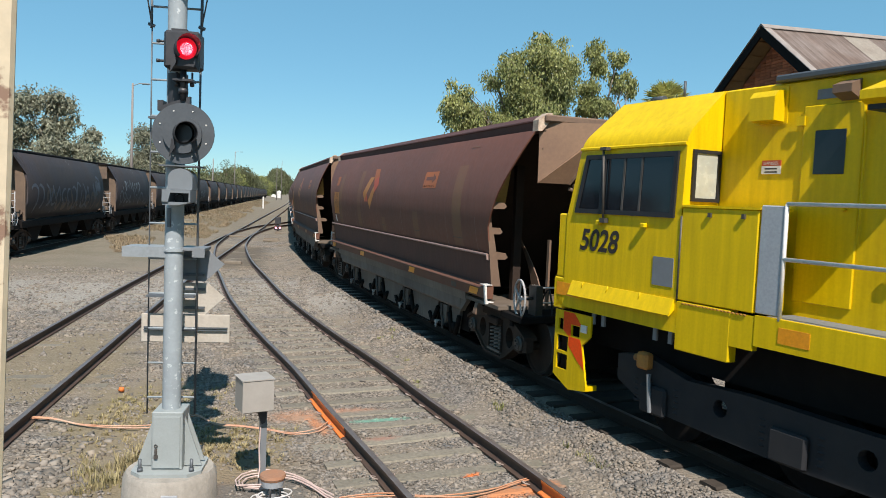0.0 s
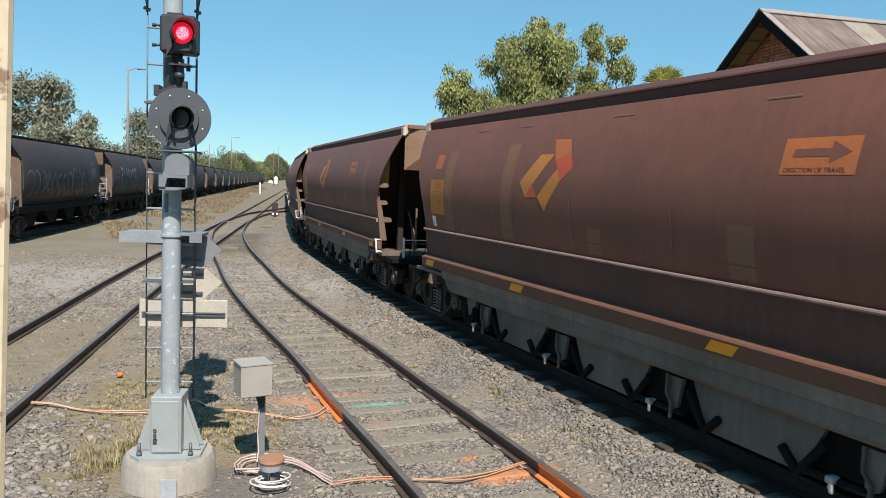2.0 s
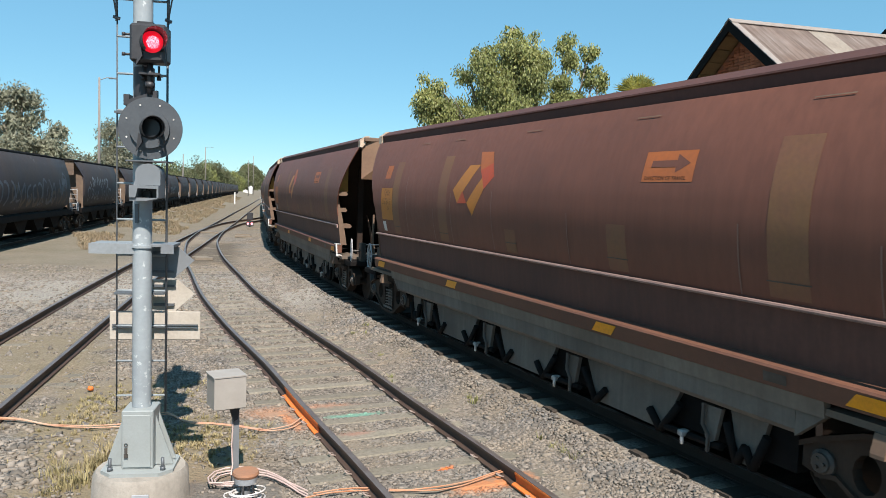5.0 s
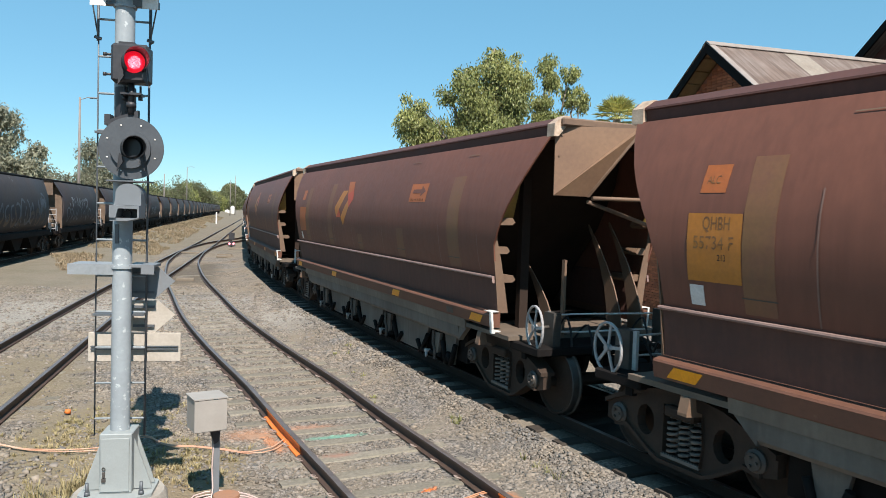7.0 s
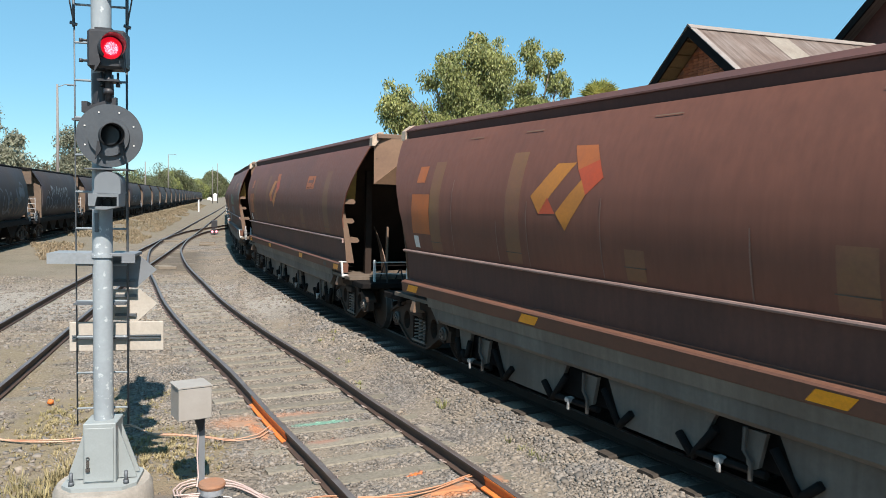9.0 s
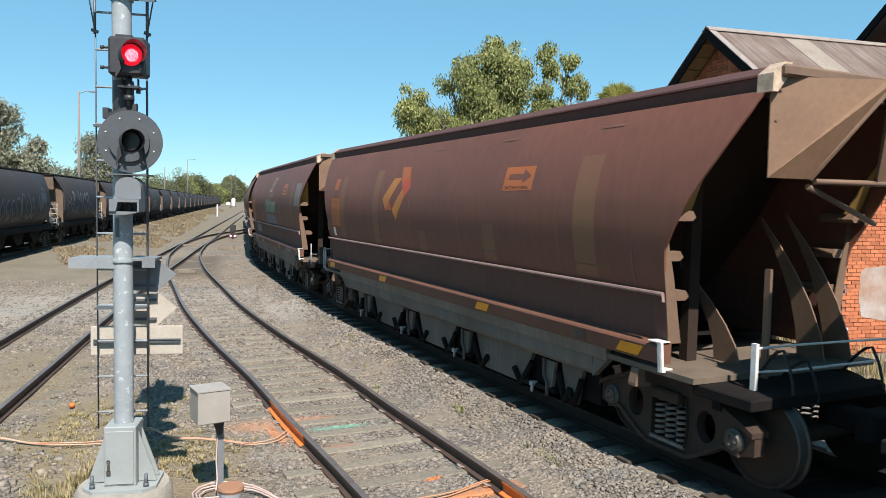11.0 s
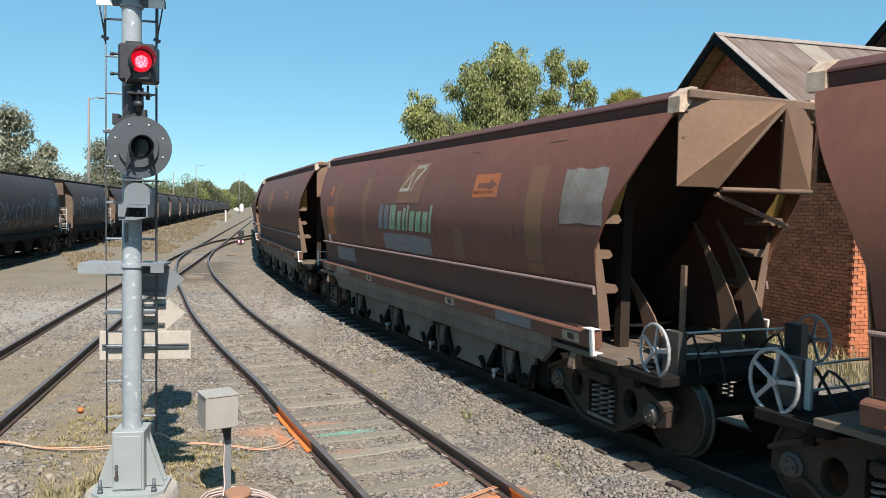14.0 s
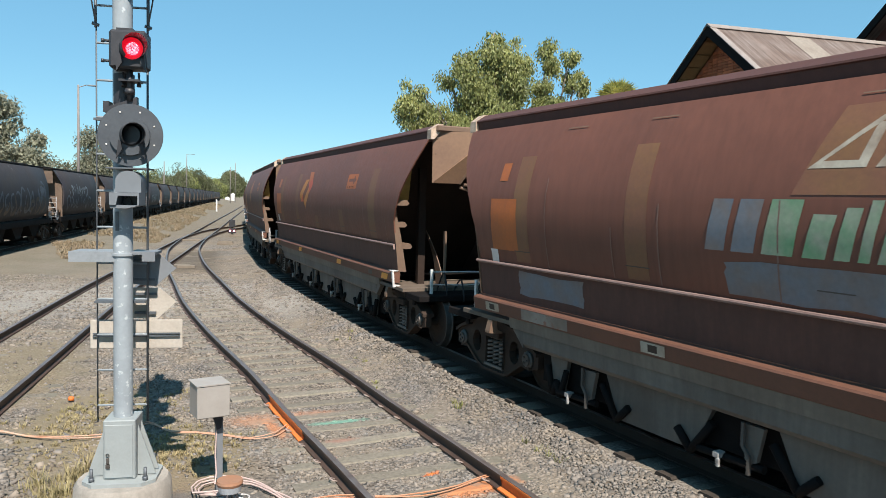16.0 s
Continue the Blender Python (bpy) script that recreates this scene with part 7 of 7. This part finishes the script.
# ---- dwarf signal, kilometre post, loose timbers ----
def dwarf_signal():
    w = new("dwarf_signal")
    bm = bmesh.new()
    box(bm, -0.22, 0.22, -0.14, 0.14, 0.55, 1.12, bevel=0.03)
    part("case", bm, "signblack", w)
    bm = bmesh.new()
    prism(bm, [(-0.3, 0.1), (0.3, 0.1), (0.2, 0.48), (-0.2, 0.48)], -0.1, 0.1)
    tube(bm, (0, 0, -0.1), (0, 0, 0.6), 0.06, 8)
    part("stand", bm, "signblack", w)
    for x in (-0.15, 0.15):
        bm = bmesh.new()
        tube(bm, (x, -0.13, 0.26), (x, -0.1, 0.26), 0.085, 16)
        part("lamp", bm, "lamp", w, "glowing red and white lamp")
    w.matrix_basis = pose(-0.66, 59.5, 0)
    return tagged(w, "black dwarf signal with two lit lamps between tracks", "signal")
dwarf_signal()

def km_post():
    w = new("kilometre_post")
    bm = bmesh.new()
    box(bm, -0.13, 0.13, -0.08, 0.08, -0.1, 2.1, bevel=0.02)
    part("post", bm, "white", w)
    w.matrix_basis = pose(-4.3, 140, 0.1)
    tagged(w, "white painted kilometre post in the dry grass", "post")
km_post()

for k, (x, y, a, l) in enumerate(((-3.1, 50.5, 85, 1.3), (-2.15, 31.9, 88, 0.7), (-0.95, 48.8, 80, 0.9), (-0.9, 47.0, 85, 1.0), (-0.2, 56, 75, 1.2), (-0.03, 42.6, 70, 0.8))):
    bm = bmesh.new()
    box(bm, -0.13, 0.13, -l / 2, l / 2, -0.02, 0.10, bevel=0.015)
    ob = part("loose_timber", bm, "timber")
    ob.matrix_basis = pose(x, y, 0.0, 0, 0, a)
    tagged(ob, "weathered loose timber lying beside the points", "timber", group="loose timbers")

# ---- platform under the camera and its cream post ----
def platform():
    bm = bmesh.new()
    box(bm, -2.2, 1.4, -6.0, 2.1, -0.5, 1.2, bevel=0.02)
    tagged(part("platform", bm, "concrete"), "plain concrete station platform", "platform", kind="structure")
platform()

def cream_post():
    w = new("verandah_post")
    bm = bmesh.new()
    box(bm, -0.2, 0.0, 0.0, 0.18, 1.195, 3.425, bevel=0.008)
    shaft = part("shaft", bm, "cream", w)
    bm = bmesh.new()
    box(bm, -0.2, -0.012, 0.012, 0.165, 3.42, 4.3, bevel=0.01)
    part("upper_shaft", bm, "cream", w)
    w.matrix_basis = pose(-0.582, 1.5, 0, 0, 1.5, 18.0)
    return tagged(w, "cream timber verandah post with flaking paint", "post")
cream_post()

# ---- brick building ----
def building():
    w = new("brick_building")
    x0, yc, half, peak, slope, length = 12.38, 17.2, 4.35, 7.66, 0.73, 6.3
    z1 = peak - slope * half
    bm = bmesh.new()
    prism(bm, [(yc - half, -0.1), (yc + half, -0.1), (yc + half, z1), (yc, peak), (yc - half, z1)], x0 + 0.02, x0 + length, 'x')
    wall = part("wall", bm, "mortar", w, "red brick gable wall")
    # courses of brick proud of the mortar on the gable; those near the roof singly, the rest joined
    rng = random.Random(8)
    me = {}
    for wd in (0.215, 0.1):
        bmm = bmesh.new()
        box(bmm, -0.02, 0.02, -wd / 2, wd / 2, -0.036, 0.036)
        me[wd] = to_mesh("brick", bmm, "brick")
    single, joined = 0, bmesh.new()
    row = 0
    z = 0.05
    while z < peak - 0.1:
        reach = half if z < z1 else (peak - z) / slope - 0.05
        y = yc - reach + (0.11 if row % 2 else 0.0)
        while y < yc + reach - 0.2:
            vent = math.hypot(y + 0.11 - yc, z - 5.55) < 0.62 or (abs(y + 0.11 - yc) < 0.55 and 5.0 < z < 5.55)
            if not vent:
                if z > 5.85 and single < 300 and y + 0.2 > yc - 1.9:
                    ob = shared("brick", me[0.215], wall, pose(x0 + rng.uniform(-0.004, 0.004), y + 0.1075, z))
                    single += 1
                else:
                    o = rng.uniform(-0.004, 0.004)
                    v = [joined.verts.new((x0 + o + a, y + 0.1075 + c * 0.1075, z + e * 0.036)) for a in (-0.02, 0.02) for c in (-1, 1) for e in (-1, 1)]
                    for f in ((0, 1, 3, 2), (0, 4, 5, 1), (2, 3, 7, 6), (0, 2, 6, 4), (1, 5, 7, 3)):
                        joined.faces.new([v[i] for i in f])
            y += 0.226
        z += 0.083
        row += 1
    # courses of the sunlit flank
    z = 0.05
    row = 0
    while z < z1 - 0.3:
        x = x0 + (0.11 if row % 2 else 0.0)
        while x < x0 + length - 0.2:
            o = rng.uniform(-0.004, 0.004)
            v = [joined.verts.new((x + 0.1075 + c * 0.1075, yc - half + o + a, z + e * 0.036)) for a in (-0.02, 0.02) for c in (-1, 1) for e in (-1, 1)]
            for f in ((0, 1, 3, 2), (0, 4, 5, 1), (2, 3, 7, 6), (0, 2, 6, 4), (1, 5, 7, 3)):
                joined.faces.new([v[i] for i in f])
            x += 0.226
        z += 0.083
        row += 1
    ob = part("brickwork", joined, "brick", wall)
    ob["kind"] = "stuff"
    # washed-out overpaint on the flank
    bm = bmesh.new()
    pts = [(12.82, 1.78), (12.95, 1.86), (13.6, 1.9), (14.7, 1.84), (14.8, 1.2), (14.6, 0.75), (13.5, 0.7), (12.9, 0.8), (12.8, 1.2)]
    prism(bm, pts, yc - half - 0.026, yc - half - 0.018)
    part("overpaint", bm, "washpaint", wall, "washed-out blue-grey overpaint")
    # arched louvre vent
    bm = bmesh.new()
    arch = [(yc + 0.5 * math.cos(math.pi * k / 12), 5.55 + 0.5 * math.sin(math.pi * k / 12)) for k in range(13)] + [(yc - 0.5, 5.05), (yc + 0.5, 5.05)]
    prism(bm, arch, x0 + 0.0, x0 + 0.03, 'x')
    vent = part("vent", bm, "barge", w, "arched louvre vent")
    for k in range(9):
        zz = 5.1 + 0.105 * k
        r = 0.5 if zz < 5.55 else math.sqrt(max(0.01, 0.25 - (zz - 5.55) ** 2))
        bm = bmesh.new()
        prism(bm, [(x0 - 0.03, zz), (x0 - 0.02, zz - 0.012), (x0 + 0.02, zz + 0.07), (x0 + 0.01, zz + 0.082)], yc - r + 0.03, yc + r - 0.03, 'y')
        part("slat", bm, "pole", vent)
    # corrugated roof, both slopes; sheets 0.76 m wide, some bleached
    o = half + 0.45
    xa = x0 - 0.55
    for s in (-1, 1):
        k = 0
        x = xa
        while x < x0 + length:
            wdt = 0.76
            bm = bmesh.new()
            n = 20
            up = []
            for j in range(n + 1):
                cxx = x + wdt * j / n
                b = 0.018 if j % 2 else -0.018
                up.append([bm.verts.new((cxx, yc + s * r, peak + 0.13 - slope * r + b)) for r in (0.02, o * 0.35, o * 0.7, o)])
            for a, c in zip(up, up[1:]):
                for j in range(3):
                    bm.faces.new((a[j], a[j + 1], c[j + 1], c[j]))
            part("roof_sheet", bm, "ironpale" if k == 3 else "iron", w)
            x += wdt
            k += 1
        bm = bmesh.new()
        prism(bm, [(yc, peak + 0.10), (yc + s * o, peak + 0.10 - slope * o), (yc + s * o, peak + 0.05 - slope * o), (yc, peak + 0.05)], xa + 0.02, x0 + length, 'x')
        part("roof_lining", bm, "soffit", w)
        # barge board, bleached flashing on top, soffit boards inside
        bm = bmesh.new()
        prism(bm, [(yc, peak + 0.12), (yc + s * (o + 0.02), peak + 0.12 - slope * (o + 0.02)), (yc + s * (o + 0.02), peak - 0.14 - slope * (o + 0.02)), (yc, peak - 0.14)], xa - 0.05, xa, 'x')
        part("barge_board", bm, "barge", w, "dark barge board")
        bm = bmesh.new()
        prism(bm, [(yc, peak + 0.165), (yc + s * (o + 0.04), peak + 0.165 - slope * (o + 0.04)), (yc + s * (o + 0.04), peak + 0.145 - slope * (o + 0.04)), (yc, peak + 0.145)], xa - 0.07, xa + 0.12, 'x')
        part("verge_flashing", bm, "flash", w)
        for k in range(14):
            r = 0.3 + 0.38 * k
            bm = bmesh.new()
            prism(bm, [(yc + s * r, peak + 0.03 - slope * r), (yc + s * (r + 0.34), peak + 0.03 - slope * (r + 0.34)), (yc + s * (r + 0.34), peak - slope * (r + 0.34)), (yc + s * r, peak - slope * r)], xa + 0.01, x0 - 0.03, 'x')
            part("soffit_board", bm, "soffit", w)
    bm = bmesh.new()
    for s in (-1, 1):
        prism(bm, [(yc, peak + 0.19), (yc + s * 0.16, peak + 0.075), (yc + s * 0.16, peak + 0.055), (yc, peak + 0.17)], xa - 0.07, x0 + length, 'x')
    part("ridge_cap", bm, "flash", w)
    # main block behind: a larger gable the wing runs into
    X2, Y2, P2, H2 = x0 + length, 15.4, 10.9, 7.4
    bm = bmesh.new()
    prism(bm, [(Y2 - H2, -0.1), (Y2 + H2, -0.1), (Y2 + H2, P2 - 0.8 * H2), (Y2, P2), (Y2 - H2, P2 - 0.8 * H2)], X2, X2 + 12, 'x')
    part("main_wall", bm, "brickfar", w, "red brick main gable")
    for s in (-1, 1):
        q = H2 + 0.5
        bm = bmesh.new()
        prism(bm, [(Y2, P2 + 0.12), (Y2 + s * q, P2 + 0.12 - 0.8 * q), (Y2 + s * q, P2 - 0.8 * q), (Y2, P2)], X2 - 0.5, X2 + 12, 'x')
        part("main_roof", bm, "iron", w)
        bm = bmesh.new()
        prism(bm, [(Y2, P2 + 0.14), (Y2 + s * q, P2 + 0.14 - 0.8 * q), (Y2 + s * q, P2 - 0.15 - 0.8 * q), (Y2, P2 - 0.15)], X2 - 0.56, X2 - 0.5, 'x')
        part("main_barge", bm, "barge", w)
    return tagged(w, "red brick station building with a rusty corrugated iron roof", "building")

M["washpaint"] = material("washed-out paint", (0.46, 0.42, 0.39), 0.85, second=(0.36, 0.2, 0.13), scale=2.2, fine=9, mix=0.6)
M["ironpale"] = material("bleached roof iron", (0.40, 0.355, 0.295), 0.65, second=(0.28, 0.225, 0.18), scale=1.5, fine=12, streak=0.3)
M["brickfar"] = material("dark brick", (0.17, 0.06, 0.045), 0.9, second=(0.11, 0.045, 0.035), scale=5, fine=14)
building()

# ---- trees ----
def limb(bm, p, q, r0, r1, rng, kinks=4):
    pts = []
    for k in range(kinks + 1):
        u = k / kinks
        c = p.lerp(q, u)
        if 0 < k < kinks:
            c += Vector((rng.uniform(-1, 1), rng.uniform(-1, 1), rng.uniform(-0.3, 0.5))) * (q - p).length * 0.06
        pts.append((c, r0 + (r1 - r0) * u))
    for (a, ra), (c, rc) in zip(pts, pts[1:]):
        tube(bm, a, c, ra, 7, rc)
    return [a for a, _ in pts]


def gum_tree(x, y, lobes, leaves, seed, mat, label, leaf=0.2, trunk=0.3, droop=0.8, fork=0.35, loose=1.0):
    """A gum: a forked trunk, a limb into each lobe of foliage, twigs, and leaves hung in loose clumps. lobes: centre and radii, from the foot."""
    rng = random.Random(seed)
    w = new("gum_tree")
    bm = bmesh.new()
    top = max(l[2] + l[5] for l in lobes)
    base = Vector((0, 0, -0.2))
    fk = Vector((rng.uniform(-.3, .3), rng.uniform(-.3, .3), top * fork))
    limb(bm, base, fk, trunk, trunk * 0.75, rng)
    clumps = []
    for cx, cy, cz, rx, ry, rz in lobes:
        tip = Vector((cx, cy, cz + rz * 0.3))
        pts = limb(bm, fk, tip, trunk * 0.5, trunk * 0.12, rng, 5)
        vol = rx * ry * rz
        n = max(7, int(11 * vol ** 0.6))
        for k in range(n):
            while True:
                a, c, e = rng.uniform(-1, 1), rng.uniform(-1, 1), rng.uniform(-1, 1)
                d = a * a + c * c + e * e
                if 0.12 < d < 1:
                    break
            p = Vector((cx + a * rx, cy + c * ry, cz + e * rz))
            clumps.append((p, rng.uniform(0.26, 0.66) * loose * min(rx, rz) ** 0.7, rx * ry * rz / n))
            if k % 2 == 0:
                limb(bm, pts[rng.randint(2, len(pts) - 1)], p, trunk * 0.12, trunk * 0.03, rng, 3)
    part("trunk", bm, "bark", w)
    verts, faces = [], []
    total = sum(c[1] ** 2 for c in clumps)
    for p, r, _ in clumps:
        for k in range(max(12, int(leaves * r * r / total))):
            a = rng.uniform(0, 6.283)
            rad = r * math.sqrt(rng.random()) * (1.0 if k % 4 else 1.5)
            h = rng.gauss(0, 0.52) * r - rad * 0.3
            c = Vector((p.x + rad * math.cos(a), p.y + rad * math.sin(a), p.z + h))
            d = Vector((rng.uniform(-1, 1), rng.uniform(-1, 1), -droop * rng.uniform(0.3, 1.6))).normalized()
            side = d.cross(Vector((rng.uniform(-1, 1), rng.uniform(-1, 1), rng.uniform(-0.6, 0.6)))).normalized()
            L, W = leaf * rng.uniform(0.7, 1.5), leaf * rng.uniform(0.16, 0.3)
            i = len(verts)
            verts += [c, c + d * L * 0.45 + side * W, c + d * L, c + d * L * 0.45 - side * W]
            faces.append((i, i + 1, i + 2, i + 3))
    me = mesh_of("crown", verts, faces, M[mat])
    cr = new("crown", me)
    cr.parent = w
    w.matrix_basis = pose(x, y, 0)
    return tagged(w, label, "tree")

# tall gum beyond the train: a broad low lobe, a tall main crown, an open side crown
gum_tree(18.0, 55, [(-5.5, 0, 11.3, 0.8, 0.7, 0.9), (-5.4, 0, 9.8, 1.6, 1.4, 1.2), (-3.8, 0, 9.6, 1.2, 1.1, 1.0), (-3.0, 0, 12.2, 0.6, 0.6, 0.7), (-1.6, 0, 13.8, 0.9, 0.8, 1.1), (-0.8, 0, 12.2, 1.6, 1.4, 2.1),
                    (0.8, 0, 15.9, 0.6, 0.6, 0.7), (0.8, 0, 14.4, 1.1, 1.0, 1.6), (2.4, 0, 14.5, 0.7, 0.7, 1.3), (2.1, 0, 12.4, 1.6, 1.5, 2.2), (3.5, 0, 13.7, 0.5, 0.5, 1.1), (0.7, 0, 10.2, 2.6, 2.2, 1.3), (-2.6, 0, 8.6, 3.0, 2, 1.2)],
         46000, 21, "leaf", "tall grey-green gum tree behind the moving train", 0.23, 0.38, droop=1.7)
gum_tree(23.6, 55, [(-0.1, 0, 14.6, 0.9, 0.8, 1.1), (1.5, 0, 14.7, 0.7, 0.7, 0.7), (-0.6, 0, 12.6, 0.8, 0.7, 1.1), (1.9, 0, 12.8, 0.7, 0.7, 1.1), (2.7, 0, 12.7, 0.5, 0.4, 0.8), (0.4, 0, 10.8, 1.8, 1.3, 0.9)],
         13000, 22, "leaf", "slender open gum tree behind the moving train", 0.23, 0.25, droop=1.7)
gum_tree(-20.6, 72, [(0.2, 0, 10.4, 1.5, 1.3, 0.9), (-2.4, 0, 9.9, 1.6, 1.4, 1.1), (-0.6, 0, 8.3, 1.7, 1.5, 0.9), (1.7, 0, 8.6, 0.9, 0.8, 0.6), (-3.2, 0, 7.6, 1.6, 1.4, 1.0), (0.4, 0, 6.3, 2.2, 2.0, 1.0), (3.4, 0, 7.6, 0.6, 0.5, 0.6), (2.9, 0, 6.2, 1.2, 1.0, 1.0), (4.4, 0, 5.2, 0.9, 0.8, 0.9)],
         17000, 23, "farleaf", "dusty spreading gum tree behind the parked wagons", 0.3, 0.3, loose=1.4)
gum_tree(-27.5, 76, [(0, 0, 8.2, 2.2, 2, 1.4), (-2, 0, 6.2, 2.4, 2, 1.2), (1.8, 0, 6.4, 1.2, 1.2, 1.2)], 9000, 28, "farleaf", "dusty gum tree behind the parked wagons", 0.26, 0.4, loose=1.4)
gum_tree(-16.0, 90, [(0.0, 0, 8.6, 1.1, 1.0, 1.1), (0.9, 0, 7.0, 1.2, 1.1, 1.1), (-0.9, 0, 6.4, 1.1, 1, 1.0), (1.2, 0, 5.2, 1.8, 1.4, 1.1), (-2.9, 0, 5.4, 0.8, 0.8, 0.8)], 12000, 24, "farleaf", "dusty upright gum tree behind the parked wagons", 0.26, 0.3, loose=1.4)
rt = random.Random(31)
for k in range(17):
    ang = radians(7.6 - 6.9 * k / 16 + rt.uniform(-0.2, 0.2))
    yy = max(150.0, (17 + rt.uniform(0, 6)) / math.tan(ang))
    f = yy / 200
    h = 3.0 + yy * (0.036 - 0.012 * k / 16 + rt.uniform(-0.007, 0.008))
    gum_tree(-math.tan(ang) * yy, yy, [(0, 0, h * 0.66, 2.2 * f, 2 * f, h * 0.34), (2.0 * f, 0, h * 0.5, 1.9 * f, 2, h * 0.3), (-2.0 * f, 1, h * 0.45, 1.9 * f, 2, h * 0.28), (0.6 * f, 0, h * 0.25, 3 * f, 2, h * 0.25)], 3600, 40 + k, "leaf" if k % 5 == 3 else "darkleaf",
             "distant scrubby tree beyond the parked wagons", 0.42 * f, 0.25, fork=0.2)

def palm(x, y, h, r):
    rng = random.Random(6)
    w = new("fan_palm")
    bm = bmesh.new()
    for k in range(12):
        tube(bm, (0, 0, h * k / 12), (0, 0, h * (k + 1) / 12), 0.27 if k % 2 else 0.24, 10, 0.24 if k % 2 else 0.27)
    part("trunk", bm, "bark", w)
    for k in range(30):
        a = k * 2.39996
        up = 1.4 - 1.5 * k / 30
        d = Vector((math.cos(a) * math.cos(up), math.sin(a) * math.cos(up), math.sin(up)))
        side = d.cross(Vector((0, 0, 1))).normalized()
        nor = side.cross(d)
        c = Vector((0, 0, h)) + d * r * 0.5
        bm = bmesh.new()
        tube(bm, (0, 0, h), c, 0.03, 5, 0.02)
        n = 14
        for j in range(n):
            t = -1.25 + 2.5 * (j + 0.5) / n
            e = (d * math.cos(t) + side * math.sin(t)).normalized()
            pv = e.cross(nor).normalized()
            tip = c + e * r * 0.62 - Vector((0, 0, 0.12 * r)) * rng.uniform(0.3, 1.4)
            m1 = c + e * r * 0.32
            v = [bm.verts.new(p) for p in (c, m1 + pv * 0.055, tip, m1 - pv * 0.055)]
            bm.faces.new(v)
        part("frond", bm, "palm", w)
    w.matrix_basis = pose(x, y, 0)
    return tagged(w, "green fan palm beside the brick building", "palm")
palm(21.5, 40, 9.05, 1.5)

# ---- poles and the far end of the yard ----
def light_pole(x, y, h, arm):
    w = new("light_pole")
    bm = bmesh.new()
    tube(bm, (0, 0, -0.2), (0.05, 0, h), 0.16, 10, 0.085)
    part("pole", bm, "pole", w)
    if arm:
        bm = bmesh.new()
        path_tube(bm, [(0.05, 0, h - 0.25), (0.7, 0, h + 0.02), (arm, 0, h + 0.02)], 0.035, 6)
        part("arm", bm, "pole", w)
        bm = bmesh.new()
        box(bm, arm - 0.35, arm + 0.4, -0.15, 0.15, h - 0.07, h + 0.06, bevel=0.03)
        part("lantern", bm, "plate", w)
    w.matrix_basis = pose(x, y, 0)
    tagged(w, "tall weathered light pole behind the parked wagons", "light pole", group="yard light poles")
light_pole(-14.75, 76, 12.9, 1.2)
light_pole(-14.9, 220, 14.2, 1.8)
light_pole(-15.2, 160, 9.5, 0)
light_pole(-2.6, 330, 17, 0)
light_pole(-4.2, 300, 14, 0)

def silo():
    w = new("white_silo")
    bm = bmesh.new()
    tube(bm, (0, 0, 0), (0, 0, 3.4), 1.2, 20)
    tube(bm, (0, 0, 3.4), (0, 0, 4.2), 1.2, 20, 0.3)
    part("tank", bm, "white", w)
    bm = bmesh.new()
    prism(bm, [(-4.0, 0), (-1.6, 0), (-1.6, 1.6), (-2.8, 2.2), (-4.0, 1.6)], -2, 2)
    part("shed", bm, "white", w)
    w.matrix_basis = pose(-4.5, 420, 0)
    tagged(w, "small white silo and shed far down the line", "silo")
silo()

# ---- movement ----
SPEED, START = 4.6125, 29.6
# the train gathers speed a little unevenly: metres ahead of an even pace
EASING = [(0, 0.174), (1, 0.11), (2, -0.003), (3, -0.094), (4, -0.111), (6.5, -0.119), (8, -0.063), (9.2, -0.059), (11.3, 0.03), (13, 0.021), (14, 0.105), (16, 0.09)]

def travel(t):
    return START + SPEED * t + float(np.interp(t, [k[0] for k in EASING], [k[1] for k in EASING]))


def at_train(u, reach):
    """Pose of a vehicle whose bogies stand at u+reach and u-reach on the track."""
    p, q = train_track(u + reach), train_track(u - reach)
    d = q - p
    c = (p + q) / 2
    return pose(c.x, c.y, RAIL_Z, 0, 0, math.degrees(math.atan2(-d.x, d.y)))


def at_lead(u):
    """Pose of the engine, which swings a little wider than its wagons."""
    a, b = (u - 4.6) / 132.3, (u + 4.6) / 132.3
    q = Vector((133.95 - 132.3 * math.cos(a), 38.85 - 132.3 * math.sin(a)))
    p = Vector((133.95 - 132.3 * math.cos(b), 38.85 - 132.3 * math.sin(b)))
    c, d = (p + q) / 2, q - p
    return pose(c.x, c.y, 0.366, 0, 0, math.degrees(math.atan2(-d.x, d.y)))


def motions():
    times = [k * 0.5 for k in range(33)]
    for i, w in enumerate(WAGONS):
        walk(w, [(t, at_train(travel(t) - 5.95 - WAGON * i, BOGIE_AT)) for t in times])
    walk(ENGINE, [(t, at_lead(37.1 + 4.23 * min(t, 1.5) + SPEED * max(0.0, t - 1.5))) for t in times])
    # wheels roll: 4.62 m/s on a 0.455 m tread
    spin = [k * 0.1 for k in range(161)]
    turn = math.degrees(SPEED / 0.455)
    for i, w in enumerate(WAGONS[:8]):
        for ob in w.children_recursive:
            if ob.name.startswith("wheelset"):
                y = ob.location.y
                walk(ob, [(t, pose(0, y, 0.455, turn * t, 0, 0)) for t in spin])

motions()
